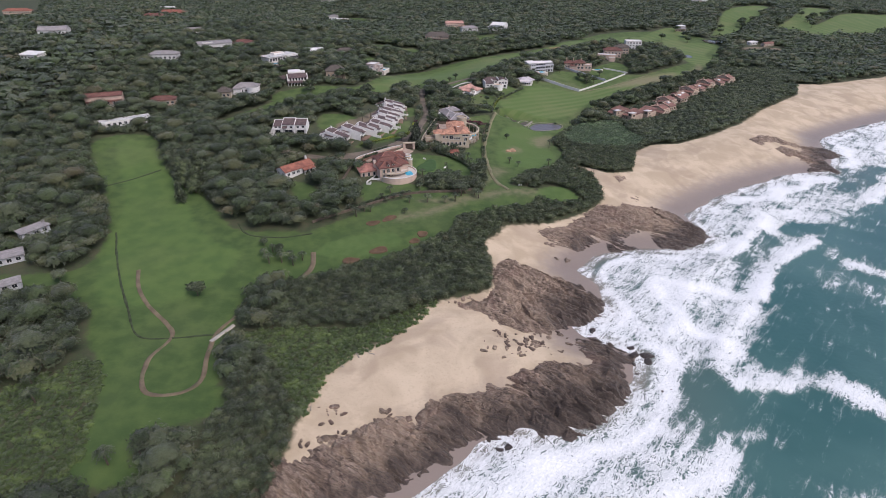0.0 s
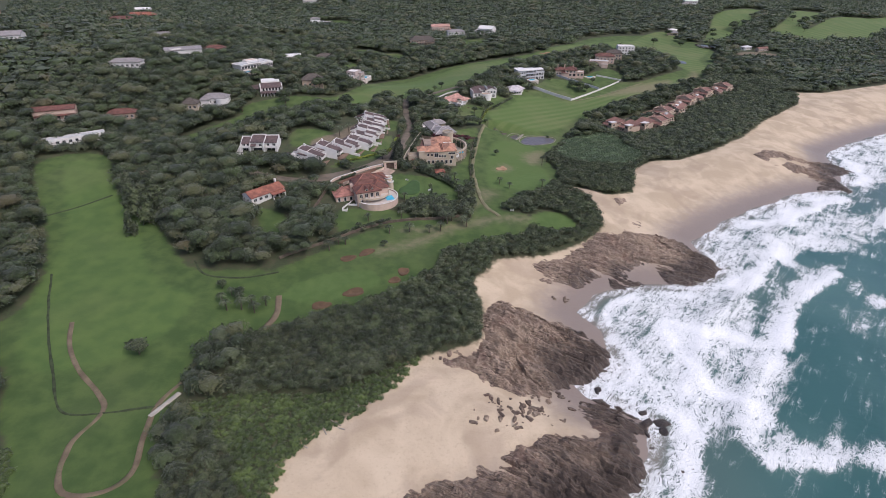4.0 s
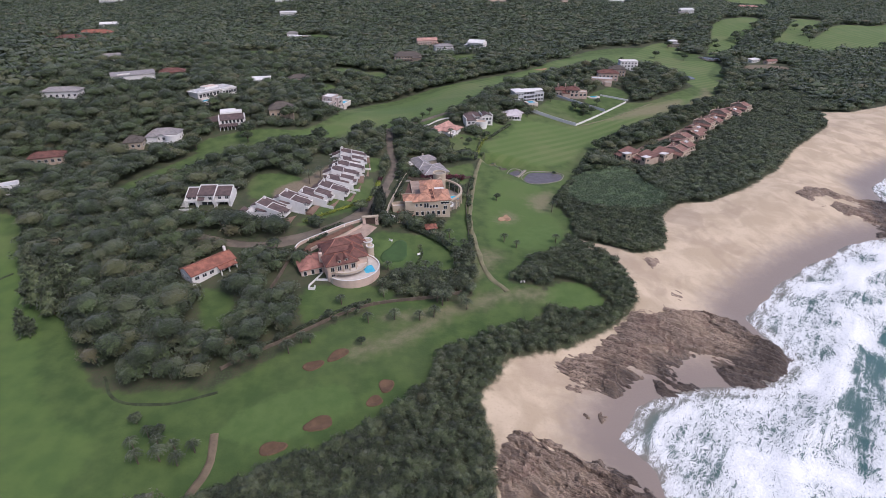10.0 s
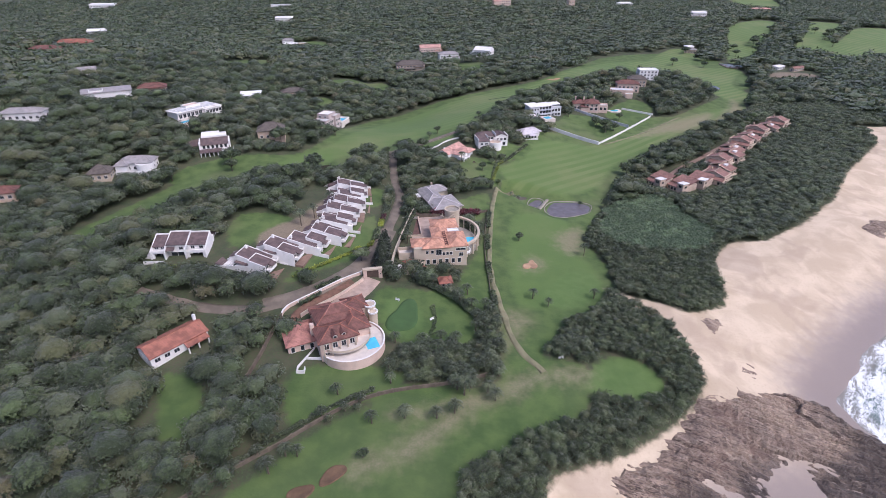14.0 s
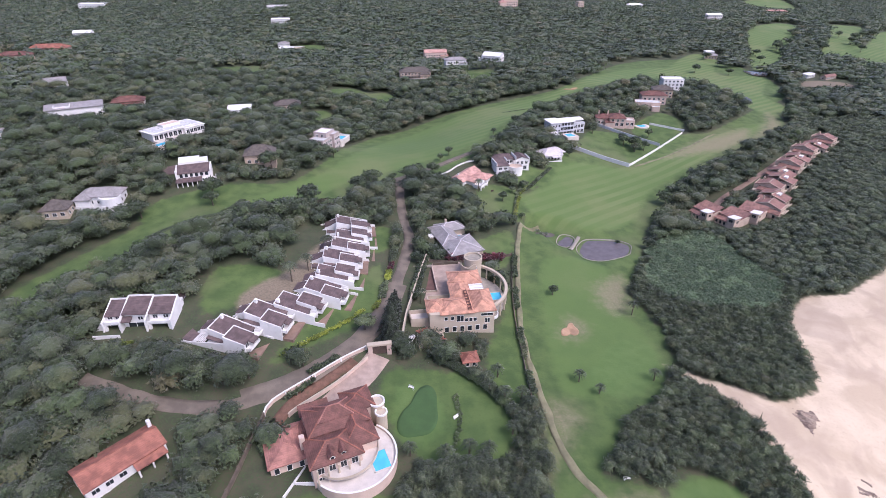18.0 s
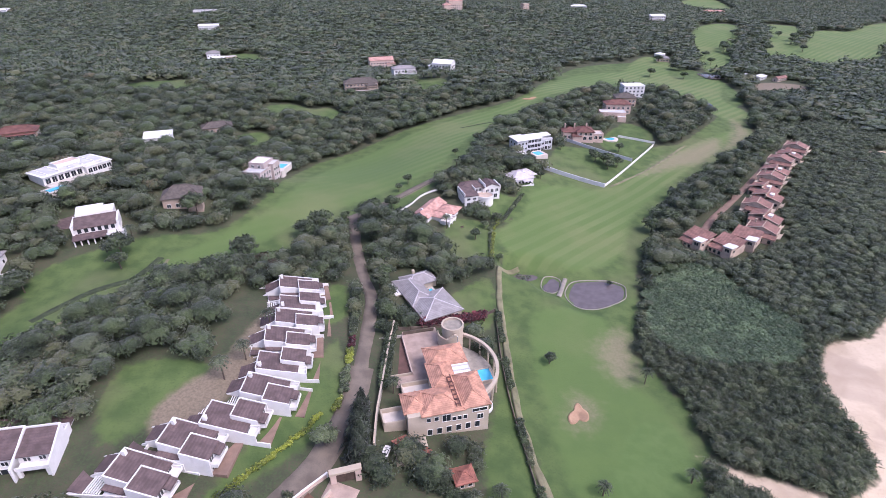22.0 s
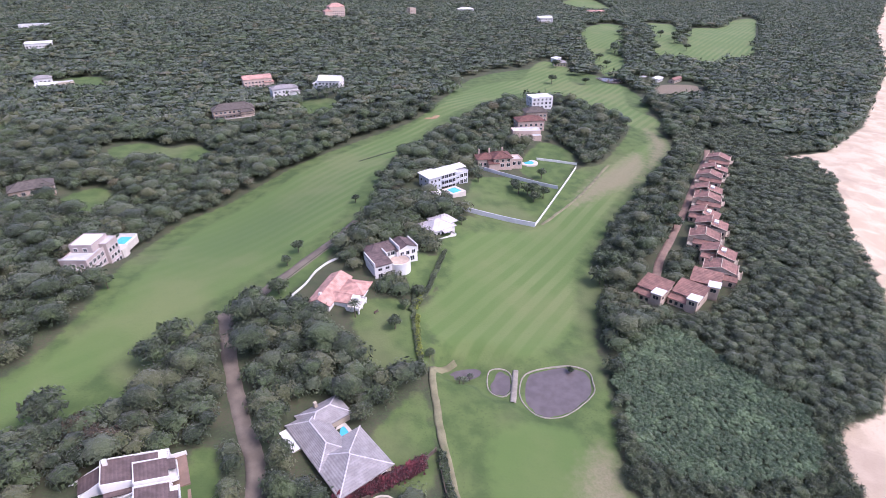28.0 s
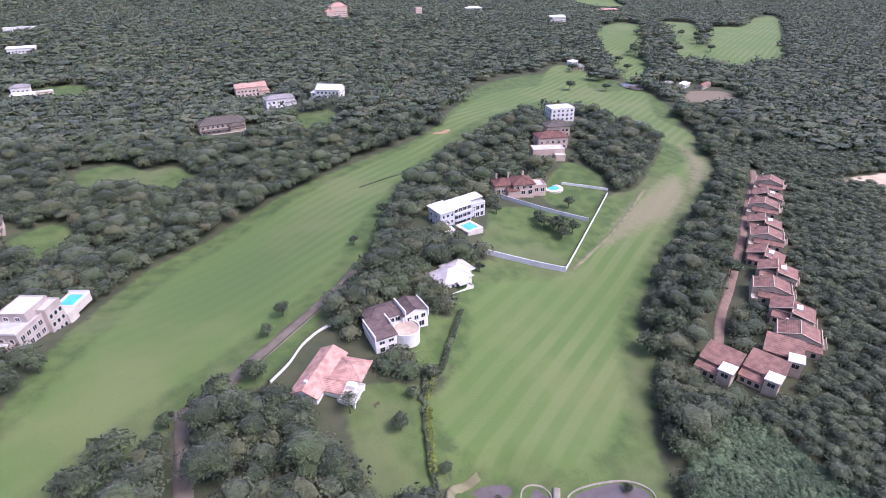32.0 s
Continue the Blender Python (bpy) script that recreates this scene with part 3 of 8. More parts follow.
LAWNS = [[(-236, 706), (-202, 745), (-184, 691), (-213, 662)], [(-206, 906), (-163, 896), (-152, 850), (-188, 848)], [(-118, 572), (-105, 588), (-97, 570), (-109, 550)], [(5, 744), (36, 731), (21, 703), (5, 716)],
         [(-54, 263), (-27, 264), (-22, 257), (-45, 244), (-53, 244)], [(-33, 305), (-17, 307), (3, 304), (3, 283), (-8, 272), (-24, 276), (-34, 292)],
         [(-93, 259), (-81, 255), (-77, 239), (-85, 237)], [(-2, 319), (5, 337), (10, 357), (10, 326), (8, 298), (-2, 300)],
         [(79, 536), (91, 552), (115, 550), (135, 541), (154, 554), (100, 500), (70, 514)], [(152, 597), (164, 579), (156, 560), (135, 541), (120, 561)],
         [(2, 446), (19, 447), (26, 438), (20, 414), (4, 414)], [(30, 477), (42, 474), (58, 494), (98, 496), (61, 480), (33, 450), (24, 453)],
         [(-68, 306), (-58, 326), (-47, 352), (-41, 362), (-40, 331), (-64, 306)], [(-97, 346), (-77, 348), (-70, 340), (-79, 330), (-94, 322)],
         [(-114, 650), (-98, 664), (-80, 652), (-66, 658), (-52, 630), (-68, 622), (-84, 628), (-99, 618)], [(-147, 404), (-126, 407), (-119, 375), (-140, 380)],
         [(-4, 386), (8, 400), (16, 402), (11, 376), (3, 370)], [(-50, 372), (-46, 392), (-40, 392), (-40, 372)]]
SCRUB = [[(-76, 143), (-58, 149), (-38, 150), (-24, 158), (-11, 165), (-22, 148), (-38, 134), (-44, 124), (-46, 110), (-52, 115), (-59, 126), (-67, 135)],
         [(-134, 106), (-119, 122), (-112, 118), (-102, 97), (-98, 81), (-112, 70), (-150, 80)]]
BARE = [[(361, 748), (397, 736), (381, 708), (340, 699), (340, 721)], [(-80, 322), (-68, 336), (-62, 352), (-60, 372), (-66, 372), (-72, 350), (-84, 332)], [(205, 700), (215, 690), (212, 680), (200, 690)]]
BUNKERS = [(-49, 192, 3.6, 2.0, 20), (-38, 200, 4.2, 2.2, 15), (-20, 214, 2.6, 2.2, 60), (-23, 208, 2.6, 1.8, 30), (-37, 227, 3.6, 2.0, 40), (-44, 222, 3.4, 1.8, 30),
           (28.2, 333, 4.0, 2.2, 70), (100, 672, 5.0, 2.5, 10)]


def height(x, y):
    """Height of the bare ground."""
    x, y = np.asarray(x, float), np.asarray(y, float)
    d = side_of(SHORE, x, y)
    land = np.full(x.shape, 10.0)
    for a, b, r, h in HILLS:
        land = land + h * np.exp(-((x - a) ** 2 + (y - b) ** 2) / r ** 2)
    z = np.where(d < 0, np.maximum(-5, d * 0.12), 0) + land * step(-5, 60, d)
    z = z + 0.7 * rough(x, y, 40.0, 4) * step(15, 70, d)
    for o, deep in ((POND, 1.0), (POND_SMALL, 1.0), (POND_REED, 0.8)):
        s = inside_of(o, x, y, 12.0)
        level = 7.2
        z = np.where(s > -8, z + (level - deep * step(-1.0, 1.5, s) - z) * step(-8, -1, s), z)
    for bx, by, ra, rb, turn in BUNKERS:
        c, s = math.cos(radians(turn)), math.sin(radians(turn))
        u, v = (x - bx) * c + (y - by) * s, (y - by) * c - (x - bx) * s
        z = z - 0.9 * np.exp(-((u / ra) ** 2 + (v / rb) ** 2) * 1.2)
    return z


def level(x, y):
    return float(height(np.array([x]), np.array([y]))[0])


# ---- ground: one sheet, fine where the camera passes, out to the horizon ----
def spacing(a, b, fine, grow, far_a, far_b):
    mid = list(np.arange(a, b + fine / 2, fine))
    s, v = fine, b
    while v < far_b:
        s *= grow
        v += s
        mid.append(v)
    s, v, low = fine, a, []
    while v > far_a:
        s *= grow
        v -= s
        low.append(v)
    return np.array(low[::-1] + mid)


def grid(xs, ys):
    X, Y = np.meshgrid(xs, ys)
    n, m = len(xs), len(ys)
    i = (np.arange(m - 1)[:, None] * n + np.arange(n - 1)[None]).ravel()
    return X.ravel(), Y.ravel(), np.stack([i, i + 1, i + 1 + n, i + n], 1)


GX, GY, GF = grid(spacing(-230, 300, 2.3, 1.075, -4300, 4300), spacing(70, 620, 2.3, 1.075, -900, 4400))
GZ = height(GX, GY)
ground = sheet("ground", np.stack([GX, GY, GZ], 1), GF, M_GROUND, {
    "lawn": np.maximum(union([HOLE_1, GREEN_2, LINK, HOLE_3, HOLE_4, HOLE_4_END, TEE] + FAR_GOLF + LAWNS, GX, GY), -40 + 0 * GX),
    "fairway": union([[(-150, 180), (-170, 232), (-205, 288), (-192, 296), (-150, 250), (-118, 205), (-95, 190), (-104, 160), (-130, 150)],
                      [(30, 420), (24, 440), (40, 455), (60, 492), (100, 498), (150, 535), (235, 590), (200, 550), (140, 500), (100, 460), (80, 425), (55, 412)],
                      [(-110, 400), (-80, 420), (-55, 450), (0, 500), (30, 560), (90, 650), (180, 730), (280, 800), (180, 790), (90, 670), (30, 625), (-50, 550), (-68, 500), (-80, 450)],
                      [(20, 300), (20, 350), (30, 385), (55, 380), (50, 350), (56, 330), (50, 310)]] + FAR_GOLF, GX, GY),
    "green": union([TEE, [(28, 305), (40, 325), (54, 328), (52, 312), (40, 300)], [(-66, 196), (-52, 210), (-34, 214), (-30, 204), (-48, 194)], [(-30, 298), (-22, 300), (-16, 290), (-20, 280), (-29, 282)]], GX, GY),
    "worn": union(WORN, GX, GY), "bare": union(BARE, GX, GY), "beach": -side_of(THICKET_EDGE, GX, GY), "tide": side_of(SHORE, GX, GY)}, True)
tagged(ground, "rolling coastal land with golf turf, sand and woodland floor", "ground", kind="structure")

# ---- sea ----
SX, SY, SF = grid(spacing(-40, 330, 2.2, 1.1, -4000, 4600), spacing(60, 430, 2.2, 1.1, -2500, 4600))
off = -side_of(SHORE, SX, SY)
BREAKERS = [[(112, 178), (100, 164), (91, 153), (88, 143), (92, 135), (104, 134), (119, 136), (130, 124), (142, 108)], [(78, 160), (90, 180), (98, 196), (128, 224), (160, 262)], [(150, 262), (186, 296), (226, 318)], [(122, 186), (140, 212), (170, 236)],
            [(176, 214), (192, 196), (204, 172)], [(230, 286), (270, 322), (330, 380)]]
SURF = [(20, 60), (60, 84), (84, 101), (70, 113), (73, 136), (92, 152), (113, 169), (115, 194), (141, 233), (176, 270), (214, 306), (262, 340), (312, 372), (350, 420), (420, 500), (520, 590), (460, 600),
        (330, 480), (240, 380), (160, 330), (100, 290), (90, 230), (30, 200), (20, 150), (0, 120), (-40, 70)]
edge = off + 5 * rough(SX, SY, 12.0, 3, 2)
surf = 0.45 * step(-9, 9, inside_of(SURF, SX, SY, 30.0) + 14 * rough(SX, SY, 22.0, 3, 3)) * (0.35 + 0.65 * step(0.0, 11.0, edge)) + 0.3 * np.exp(-((edge - 1.5) / 1.3) ** 2)
swell = 0.18 * np.sin((SX * 0.75 - SY * 0.66) / 5.5 + 3 * rough(SX, SY, 50.0, 2, 5)) + 0.35 * rough(SX, SY, 9.0, 3, 6)
for crest in BREAKERS:
    s = side_of(np.array(crest, float), SX, SY) + 5 * rough(SX, SY, 16.0, 3, 8)
    lip = np.exp(-(s / 3.2) ** 2)
    swell = swell + 0.9 * lip
    surf = np.maximum(surf, (0.72 + 0.9 * rough(SX, SY, 18.0, 3, 14)) * np.exp(-(np.maximum(s, 0) / 8.0) ** 2 - (np.minimum(s, 0) / 3.0) ** 2))
surf = surf + 0.52 * step(0.0, 10.0, off) * (1 - step(50, 95, off)) * np.maximum(0, np.sin(off / 4.6 + 9 * rough(SX, SY, 40.0, 4, 17))) ** 4 * step(-20, 4, inside_of(SURF, SX, SY, 30.0))
surf = np.maximum(surf, 0.22 * (1 - step(40, 110, off)) * step(-0.05, 0.2, rough(SX, SY, 40.0, 3, 11)) * 2.0)
sea = sheet("water", np.stack([SX, SY, 0.25 + swell * step(-2, 14, off) + 0.5 * rough(SX, SY, 15.0, 3, 4)], 1), SF, M_SEA, {"foam": surf, "offshore": off}, True)
tagged(sea, "teal sea with white surf breaking along the rocks", "sea", kind="structure")


# ---- shore rocks: tilted beds along one strike, broken by faults into ledges ----
def outcrop(outline, lift, seed, label, cell=0.33, block=9.0, strike=-30, patchy=0.5):
    thing = tagged(new("rock_outcrop"), label, "rock", "shore rocks")
    rng = np.random.default_rng(seed)
    p = rounded(outline)
    (x0, y0), (x1, y1) = p.min(0) - 5, p.max(0) + 5
    x, y, f = grid(np.arange(x0, x1, cell), np.arange(y0, y1, cell))
    s = inside_of(outline, x, y, 12.0) + 8.0 * rough(x, y, 9.0, 5, seed) + 4.0 * rough(x, y, 3.0, 3, seed + 12) + 0.6
    c, k = math.cos(radians(strike)), math.sin(radians(strike))
    u, v = x * c + y * k, y * c - x * k
    u, v = u + 5 * rough(x, y, 15.0, 3, seed + 7), v + 9 * rough(x, y, 26.0, 4, seed + 1)
    # faults: cells stretched along the strike, each set at its own height and tilt
    cu, cv = np.meshgrid(np.arange(u.min(), u.max() + block * 2, block * 1.9), np.arange(v.min(), v.max() + block, block * 0.8))
    cu, cv = cu.ravel() + rng.uniform(-0.8, 0.8, cu.size) * block, cv.ravel() + rng.uniform(-0.36, 0.36, cv.size) * block
    first, second, own = np.full(x.shape, 1e9), np.full(x.shape, 1e9), np.zeros(x.shape, int)
    for i, (a, b) in enumerate(zip(cu, cv)):
        d = np.hypot((u - a) * 0.5, v - b)
        nearer = d < first
        second = np.where(nearer, first, np.minimum(second, d))
        own, first = np.where(nearer, i, own), np.where(nearer, d, first)
    offset, tilt = rng.uniform(-0.32, 0.32, cu.size)[own], rng.uniform(-0.05, 0.05, cu.size)[own]
    # beds: broad folds, ledges with a steep side, and fine ribs
    fold = 1 - 3.4 * np.abs(rough(u * 0.2, v, 8.0, 3, seed + 2))
    ledge = 0.0
    for width, weight in ((5.3, 0.5), (2.2, 0.36), (1.0, 0.2)):
        q = v / width + 2.4 * rough(u * 0.25, v, width * 3.0, 3, seed + 3)
        saw = q - np.floor(q)
        ledge = ledge + weight * np.where(saw < 0.75, saw / 0.75, (1 - saw) / 0.25)
    rib = 1 - 4.0 * np.abs(rough(u * 0.2, v, 2.4, 4, seed + 4))
    chip = 1 - 4.0 * np.abs(rough(u * 0.5, v, 1.4, 3, seed + 8))
    # low ribs first break through the sand at the rim, the middle stands higher, hollows stay filled with sand
    body = step(-3.0, 7.0, s)
    relief = 0.30 * fold + 0.56 * ledge + 0.42 * rib + 0.34 * chip + 0.95 * offset + tilt * (v - cv[own])
    z = height(x, y) - 0.95 + lift * body * (0.14 + 0.78 * relief + patchy * rough(x, y, 15.0, 3, seed + 9)) + 0.5 * rough(x, y, 1.3, 3, seed + 5) * body
    keep = (s[f] > -2.6).any(1)
    f = f[keep]
    tide, home = side_of(SHORE, x, y), own[f[:, 0]]
    # every connected piece of a block is a ledge of its own; crumbs are left out
    piece = np.arange(len(f))
    keys, slot = np.unique(home[:, None] * len(x) + f, return_inverse=True)
    slot = slot.reshape(f.shape)
    while True:
        least = np.full(len(keys), len(f))
        np.minimum.at(least, slot.ravel(), np.repeat(piece, 4))
        now = least[slot].min(1)
        now = now[now]
        if (now == piece).all():
            break
        piece = now
    for i, count in zip(*np.unique(piece, return_counts=True)):
        if count < 40:
            continue
        g = f[piece == i]
        used = np.unique(g)
        index = np.zeros(len(x), int)
        index[used] = np.arange(len(used))
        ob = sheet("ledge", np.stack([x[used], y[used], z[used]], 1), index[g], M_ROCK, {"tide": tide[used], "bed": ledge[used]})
        ob.parent = thing
    return thing


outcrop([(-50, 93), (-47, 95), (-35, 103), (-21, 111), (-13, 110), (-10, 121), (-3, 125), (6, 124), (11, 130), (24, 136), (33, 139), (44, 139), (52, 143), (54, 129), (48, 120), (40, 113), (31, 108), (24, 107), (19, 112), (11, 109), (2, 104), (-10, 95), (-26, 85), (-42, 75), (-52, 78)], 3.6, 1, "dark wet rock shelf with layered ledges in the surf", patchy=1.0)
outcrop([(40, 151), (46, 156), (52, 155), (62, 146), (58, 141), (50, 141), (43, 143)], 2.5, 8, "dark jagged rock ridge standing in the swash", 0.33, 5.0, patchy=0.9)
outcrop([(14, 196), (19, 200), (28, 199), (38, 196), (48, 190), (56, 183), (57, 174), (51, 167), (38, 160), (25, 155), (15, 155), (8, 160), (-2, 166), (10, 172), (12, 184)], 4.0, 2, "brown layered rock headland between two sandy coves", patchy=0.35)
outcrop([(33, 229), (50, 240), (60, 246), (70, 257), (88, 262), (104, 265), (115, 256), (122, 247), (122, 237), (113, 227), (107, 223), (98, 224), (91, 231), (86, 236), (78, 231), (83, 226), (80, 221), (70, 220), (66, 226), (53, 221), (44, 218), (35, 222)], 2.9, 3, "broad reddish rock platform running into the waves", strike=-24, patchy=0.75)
outcrop([(88, 272), (96, 277), (104, 275), (100, 269), (92, 268)], 1.3, 11, "flat brown rock patch in the beach sand", 0.4, 5.0, patchy=0.9)
outcrop([(197, 374), (220, 383), (227, 377), (252, 378), (263, 366), (267, 355), (256, 356), (242, 355), (240, 348), (241, 340), (243, 334), (233, 323), (231, 332), (217, 331), (221, 339), (220, 349), (213, 349), (211, 357), (202, 357), (216, 363), (225, 362), (231, 368), (220, 370), (202, 365)], 2.6, 4, "low dark rock reef across the far beach", 0.6)
outcrop([(60, 130), (68, 136), (74, 132), (70, 126), (62, 124)], 1.8, 5, "small black rock washed by foam", 0.4, 5.0)
outcrop([(22, 98), (30, 103), (34, 98), (28, 93)], 1.8, 9, "small black rock washed by foam", 0.4, 5.0)
outcrop([(84, 296), (90, 300), (95, 297), (90, 288), (86, 286)], 1.4, 7, "flat brown rock patch in the beach sand", 0.4, 5.0)


# ---- roads, tracks, ditches, walls ----
CLEAR = []      # (x, y, radius) kept free of trees
LANES = []      # lines kept free of trees: points, half width


def spline(points, gap=1.5):
    p = np.array(points, float)
    p = np.vstack([2 * p[0] - p[1], p, 2 * p[-1] - p[-2]])
    out = []
    for a, b, c, d in zip(p[:-3], p[1:-2], p[2:-1], p[3:]):
        n = max(2, int(np.linalg.norm(c - b) / gap))
        t = (np.arange(n) / n)[:, None]
        out.append(0.5 * (2 * b + (c - a) * t + (2 * a - 5 * b + 4 * c - d) * t * t + (3 * b - a - 3 * c + d) * t ** 3))
    return np.vstack(out + [p[-2:-1]])


def ribbon(name, points, width, material, label, category, lift=0.12, ragged=0.0, kind="structure", clear=True):
    """A strip that follows the ground, with edges that run down into it."""
    c = spline(points)
    d = np.gradient(c, axis=0)
    nrm = np.stack([-d[:, 1], d[:, 0]], 1) / (np.linalg.norm(d, axis=1)[:, None] + 1e-9)
    rows = []
    for k, (side, drop) in enumerate(((-0.56, -0.5), (-0.5, 0.0), (-0.2, 0.05), (0.2, 0.05), (0.5, 0.0), (0.56, -0.5))):
        wob = ragged * rough(c[:, 0] + 13 * side, c[:, 1], 6.0, 3, 21 + k) * np.sign(side) * (abs(side) > 0.3)
        q = c + nrm * (side * width + wob)[:, None]
        rows.append(np.column_stack([q, height(q[:, 0], q[:, 1]) + lift + drop]))
    v = np.stack(rows, 1).reshape(-1, 3)
    i = (np.arange(len(c) - 1)[:, None] * 6 + np.arange(5)[None]).ravel()
    ob = sheet(name, v, np.stack([i, i + 1, i + 7, i + 6], 1), material, smooth=True)
    if clear:
        LANES.append((c[::3], width / 2 + 1.5))
    return tagged(ob, label, category, kind=kind)


ribbon("road", [(-40, 449), (-39, 440), (-37, 420), (-34, 400), (-31, 385), (-33, 360), (-36, 335), (-43, 316), (-54, 302), (-66, 293), (-78, 288), (-95, 289), (-118, 296)], 4.2, M_ROAD, "narrow brown-grey estate road between hedges and garden walls", "road", ragged=1.6)
ribbon("road", [(-33.6, 350), (-36, 335), (-42.5, 318), (-52, 305), (-62, 296.5), (-72, 291)], 6.6, M_ROAD, "broad pale bend of the estate road", "road", 0.2, 1.4)
ribbon("road", [(-42, 448), (-32, 456), (-22, 466), (-8, 480), (4, 492), (14, 505)], 4.0, M_ROAD, "narrow grey lane along the fairway edge", "road", ragged=0.8)
ribbon("road", [(126, 440), (140, 455), (158, 470), (176, 486), (196, 504), (222, 528), (250, 553), (262, 566)], 3.4, M_PAVE, "brick paved lane behind the terraced houses", "road", ragged=0.6)
ribbon("track", [(22, 264), (15, 278), (12, 300), (10.5, 320), (10.8, 337), (14.2, 371), (16.4, 389.6), (18.2, 399), (20.2, 408.8), (23.6, 415.4), (31, 418.4)], 1.9, M_TRACK, "worn earth cart track beside the fairway", "track", 0.35, ragged=1.3)
ribbon("track", [(-130, 173), (-124, 162), (-115, 152), (-100, 139), (-101, 125), (-95, 112), (-86, 112), (-81, 118), (-84, 130), (-86, 142), (-83, 152)], 1.4, M_PATH, "winding earth footpath across the golf turf", "path", ragged=0.8)
ribbon("track", [(-66, 196), (-64, 186), (-66, 178)], 2.2, M_PATH, "short earth track down through the thicket", "path", ragged=0.8)
ribbon("track", [(104, 500), (128, 516), (150, 532), (178, 556)], 1.5, M_TRACK, "dusty path along the fairway wall", "path", ragged=1.2)
ribbon("ditch", [(-155, 200), (-144, 182), (-132, 164), (-120, 148), (-110, 136), (-98, 137), (-86, 141), (-70, 143)], 0.75, M_DITCH, "overgrown drainage ditch across the fairway", "ditch", ragged=0.7)
ribbon("ditch", [(-106, 215), (-98, 206), (-84, 205), (-70, 210)], 0.9, M_DITCH, "dark overgrown ditch at the wood edge", "ditch", ragged=0.6)
ribbon("ditch", [(-190, 236), (-178, 250), (-168, 266)], 1.0, M_DITCH, "shallow overgrown ditch in the grass", "ditch", ragged=0.6)
ribbon("track", [(-129.1, 366.2), (-118.4, 381.5), (-107.6, 395.2), (-106, 407.9)], 1.2, M_TRACK, "pale mown strip beside the rough growth", "path", ragged=0.8, clear=False)
ribbon("ditch", [(-24.7, 460.7), (-12.4, 473.5), (1.7, 487.6)], 0.6, M_DITCH, "dark clipped edge of the fairway by the lane", "ditch", ragged=0.3, clear=False)
ribbon("ditch", [(-136.3, 373.8), (-124.7, 388), (-113.3, 395.5), (-108.8, 409.1)], 2.6, M_DITCH, "overgrown stream bed beside the fairway", "ditch", ragged=1.0)
ribbon("ditch", [(30, 596), (52, 606), (76, 614), (84, 618)], 1.6, M_DITCH, "overgrown ditch crossing the fairway", "ditch", ragged=0.8)
ribbon("ditch", [(13, 505), (24, 520), (40, 545)], 1.0, M_DITCH, "thin ditch line across the fairway", "ditch", ragged=0.5, clear=False)
ribbon("bridge", [(-86, 137), (-82, 147)], 1.3, M_WALLSTONE, "small concrete footbridge over the ditch", "bridge", 0.3)


def disc(name, x, y, ra, rb, turn, material, label, category, lift=0.06, n=28, kind="", wob=0.18):
    rng = np.random.default_rng(int(abs(x * 7 + y)))
    a = np.linspace(0, 2 * np.pi, n, endpoint=False)
    wave = 1 + wob * np.sin(2 * a + rng.random() * 6) * 0.5 + wob * np.sin(3 * a + rng.random() * 6) * 0.6
    rings = []
    for k in (0.001, 0.5, 0.85, 1.0, 1.06):
        u, v = ra * k * wave * np.cos(a), rb * k * wave * np.sin(a)
        c, s = math.cos(radians(turn)), math.sin(radians(turn))
        px, py = x + u * c - v * s, y + u * s + v * c
        rings.append(np.column_stack([px, py, height(px, py) + (lift if k <= 1 else -0.5)]))
    v = np.vstack(rings)
    f = [(r * n + i, r * n + (i + 1) % n, (r + 1) * n + (i + 1) % n, (r + 1) * n + i) for r in range(4) for i in range(n)]
    return tagged(sheet(name, v, np.array(f), material, smooth=True), label, category, kind=kind)


for bx, by, ra, rb, turn in BUNKERS:
    tagged(disc("bunker", bx, by, ra, rb, turn, M_BUNKER_PALE if bx > 0 else M_BUNKER, "hollow golf bunker of reddish sand", "bunker", 0.4, kind="structure", wob=0.5 if bx > 0 else 0.14, n=40), group="golf bunkers")


def pool_sheet(name, outline, z, material, label, category):
    p = rounded(outline)
    v = np.column_stack([p, np.full(len(p), z)])
    bm = bmesh.new()
    bm.faces.new([bm.verts.new(q) for q in v])
    return tagged(part(name, bm, material), label, category, kind="structure")


def grown(outline, k):
    p = np.array(outline, float)
    return (p.mean(0) + (p - p.mean(0)) * k).tolist()


def pond_rim(outline, label):
    p = rounded(outline).tolist()
    ribbon("pond_rim", p + p[:1], 0.4, M_WEIR, label, "pond edge", 0.12, clear=False)


pond_rim(grown(POND, 1.06), "low stone edge round the large pond")
pond_rim(grown(POND_SMALL, 1.08), "low stone edge round the small pond")
pool_sheet("water", grown(POND, 1.05), 6.75, M_POND, "still brown pond on the golf course", "pond")
pool_sheet("water", grown(POND_SMALL, 1.05), 6.75, M_POND, "small round brown pond", "pond")
pool_sheet("water", grown(POND_REED, 1.05), 6.8, M_POND, "reedy shallow pond", "pond")
ribbon("bridge", [(48.8, 409.4), (45.2, 402.6), (41.8, 396.0)], 1.7, M_WEIR, "pale concrete weir path between the two ponds", "bridge", 0.4, 0.3)
pool_sheet("water", [(318, 796), (331, 786), (342, 778), (328, 763), (316, 769)], level(328, 780) + 0.5, M_POND, "narrow pond far along the golf course", "pond")

pool_sheet("water", [(253, 672), (258, 668), (256, 655), (247, 657)], level(253, 663) + 0.4, M_POND, "small pale pond at the end of the fairway", "pond")


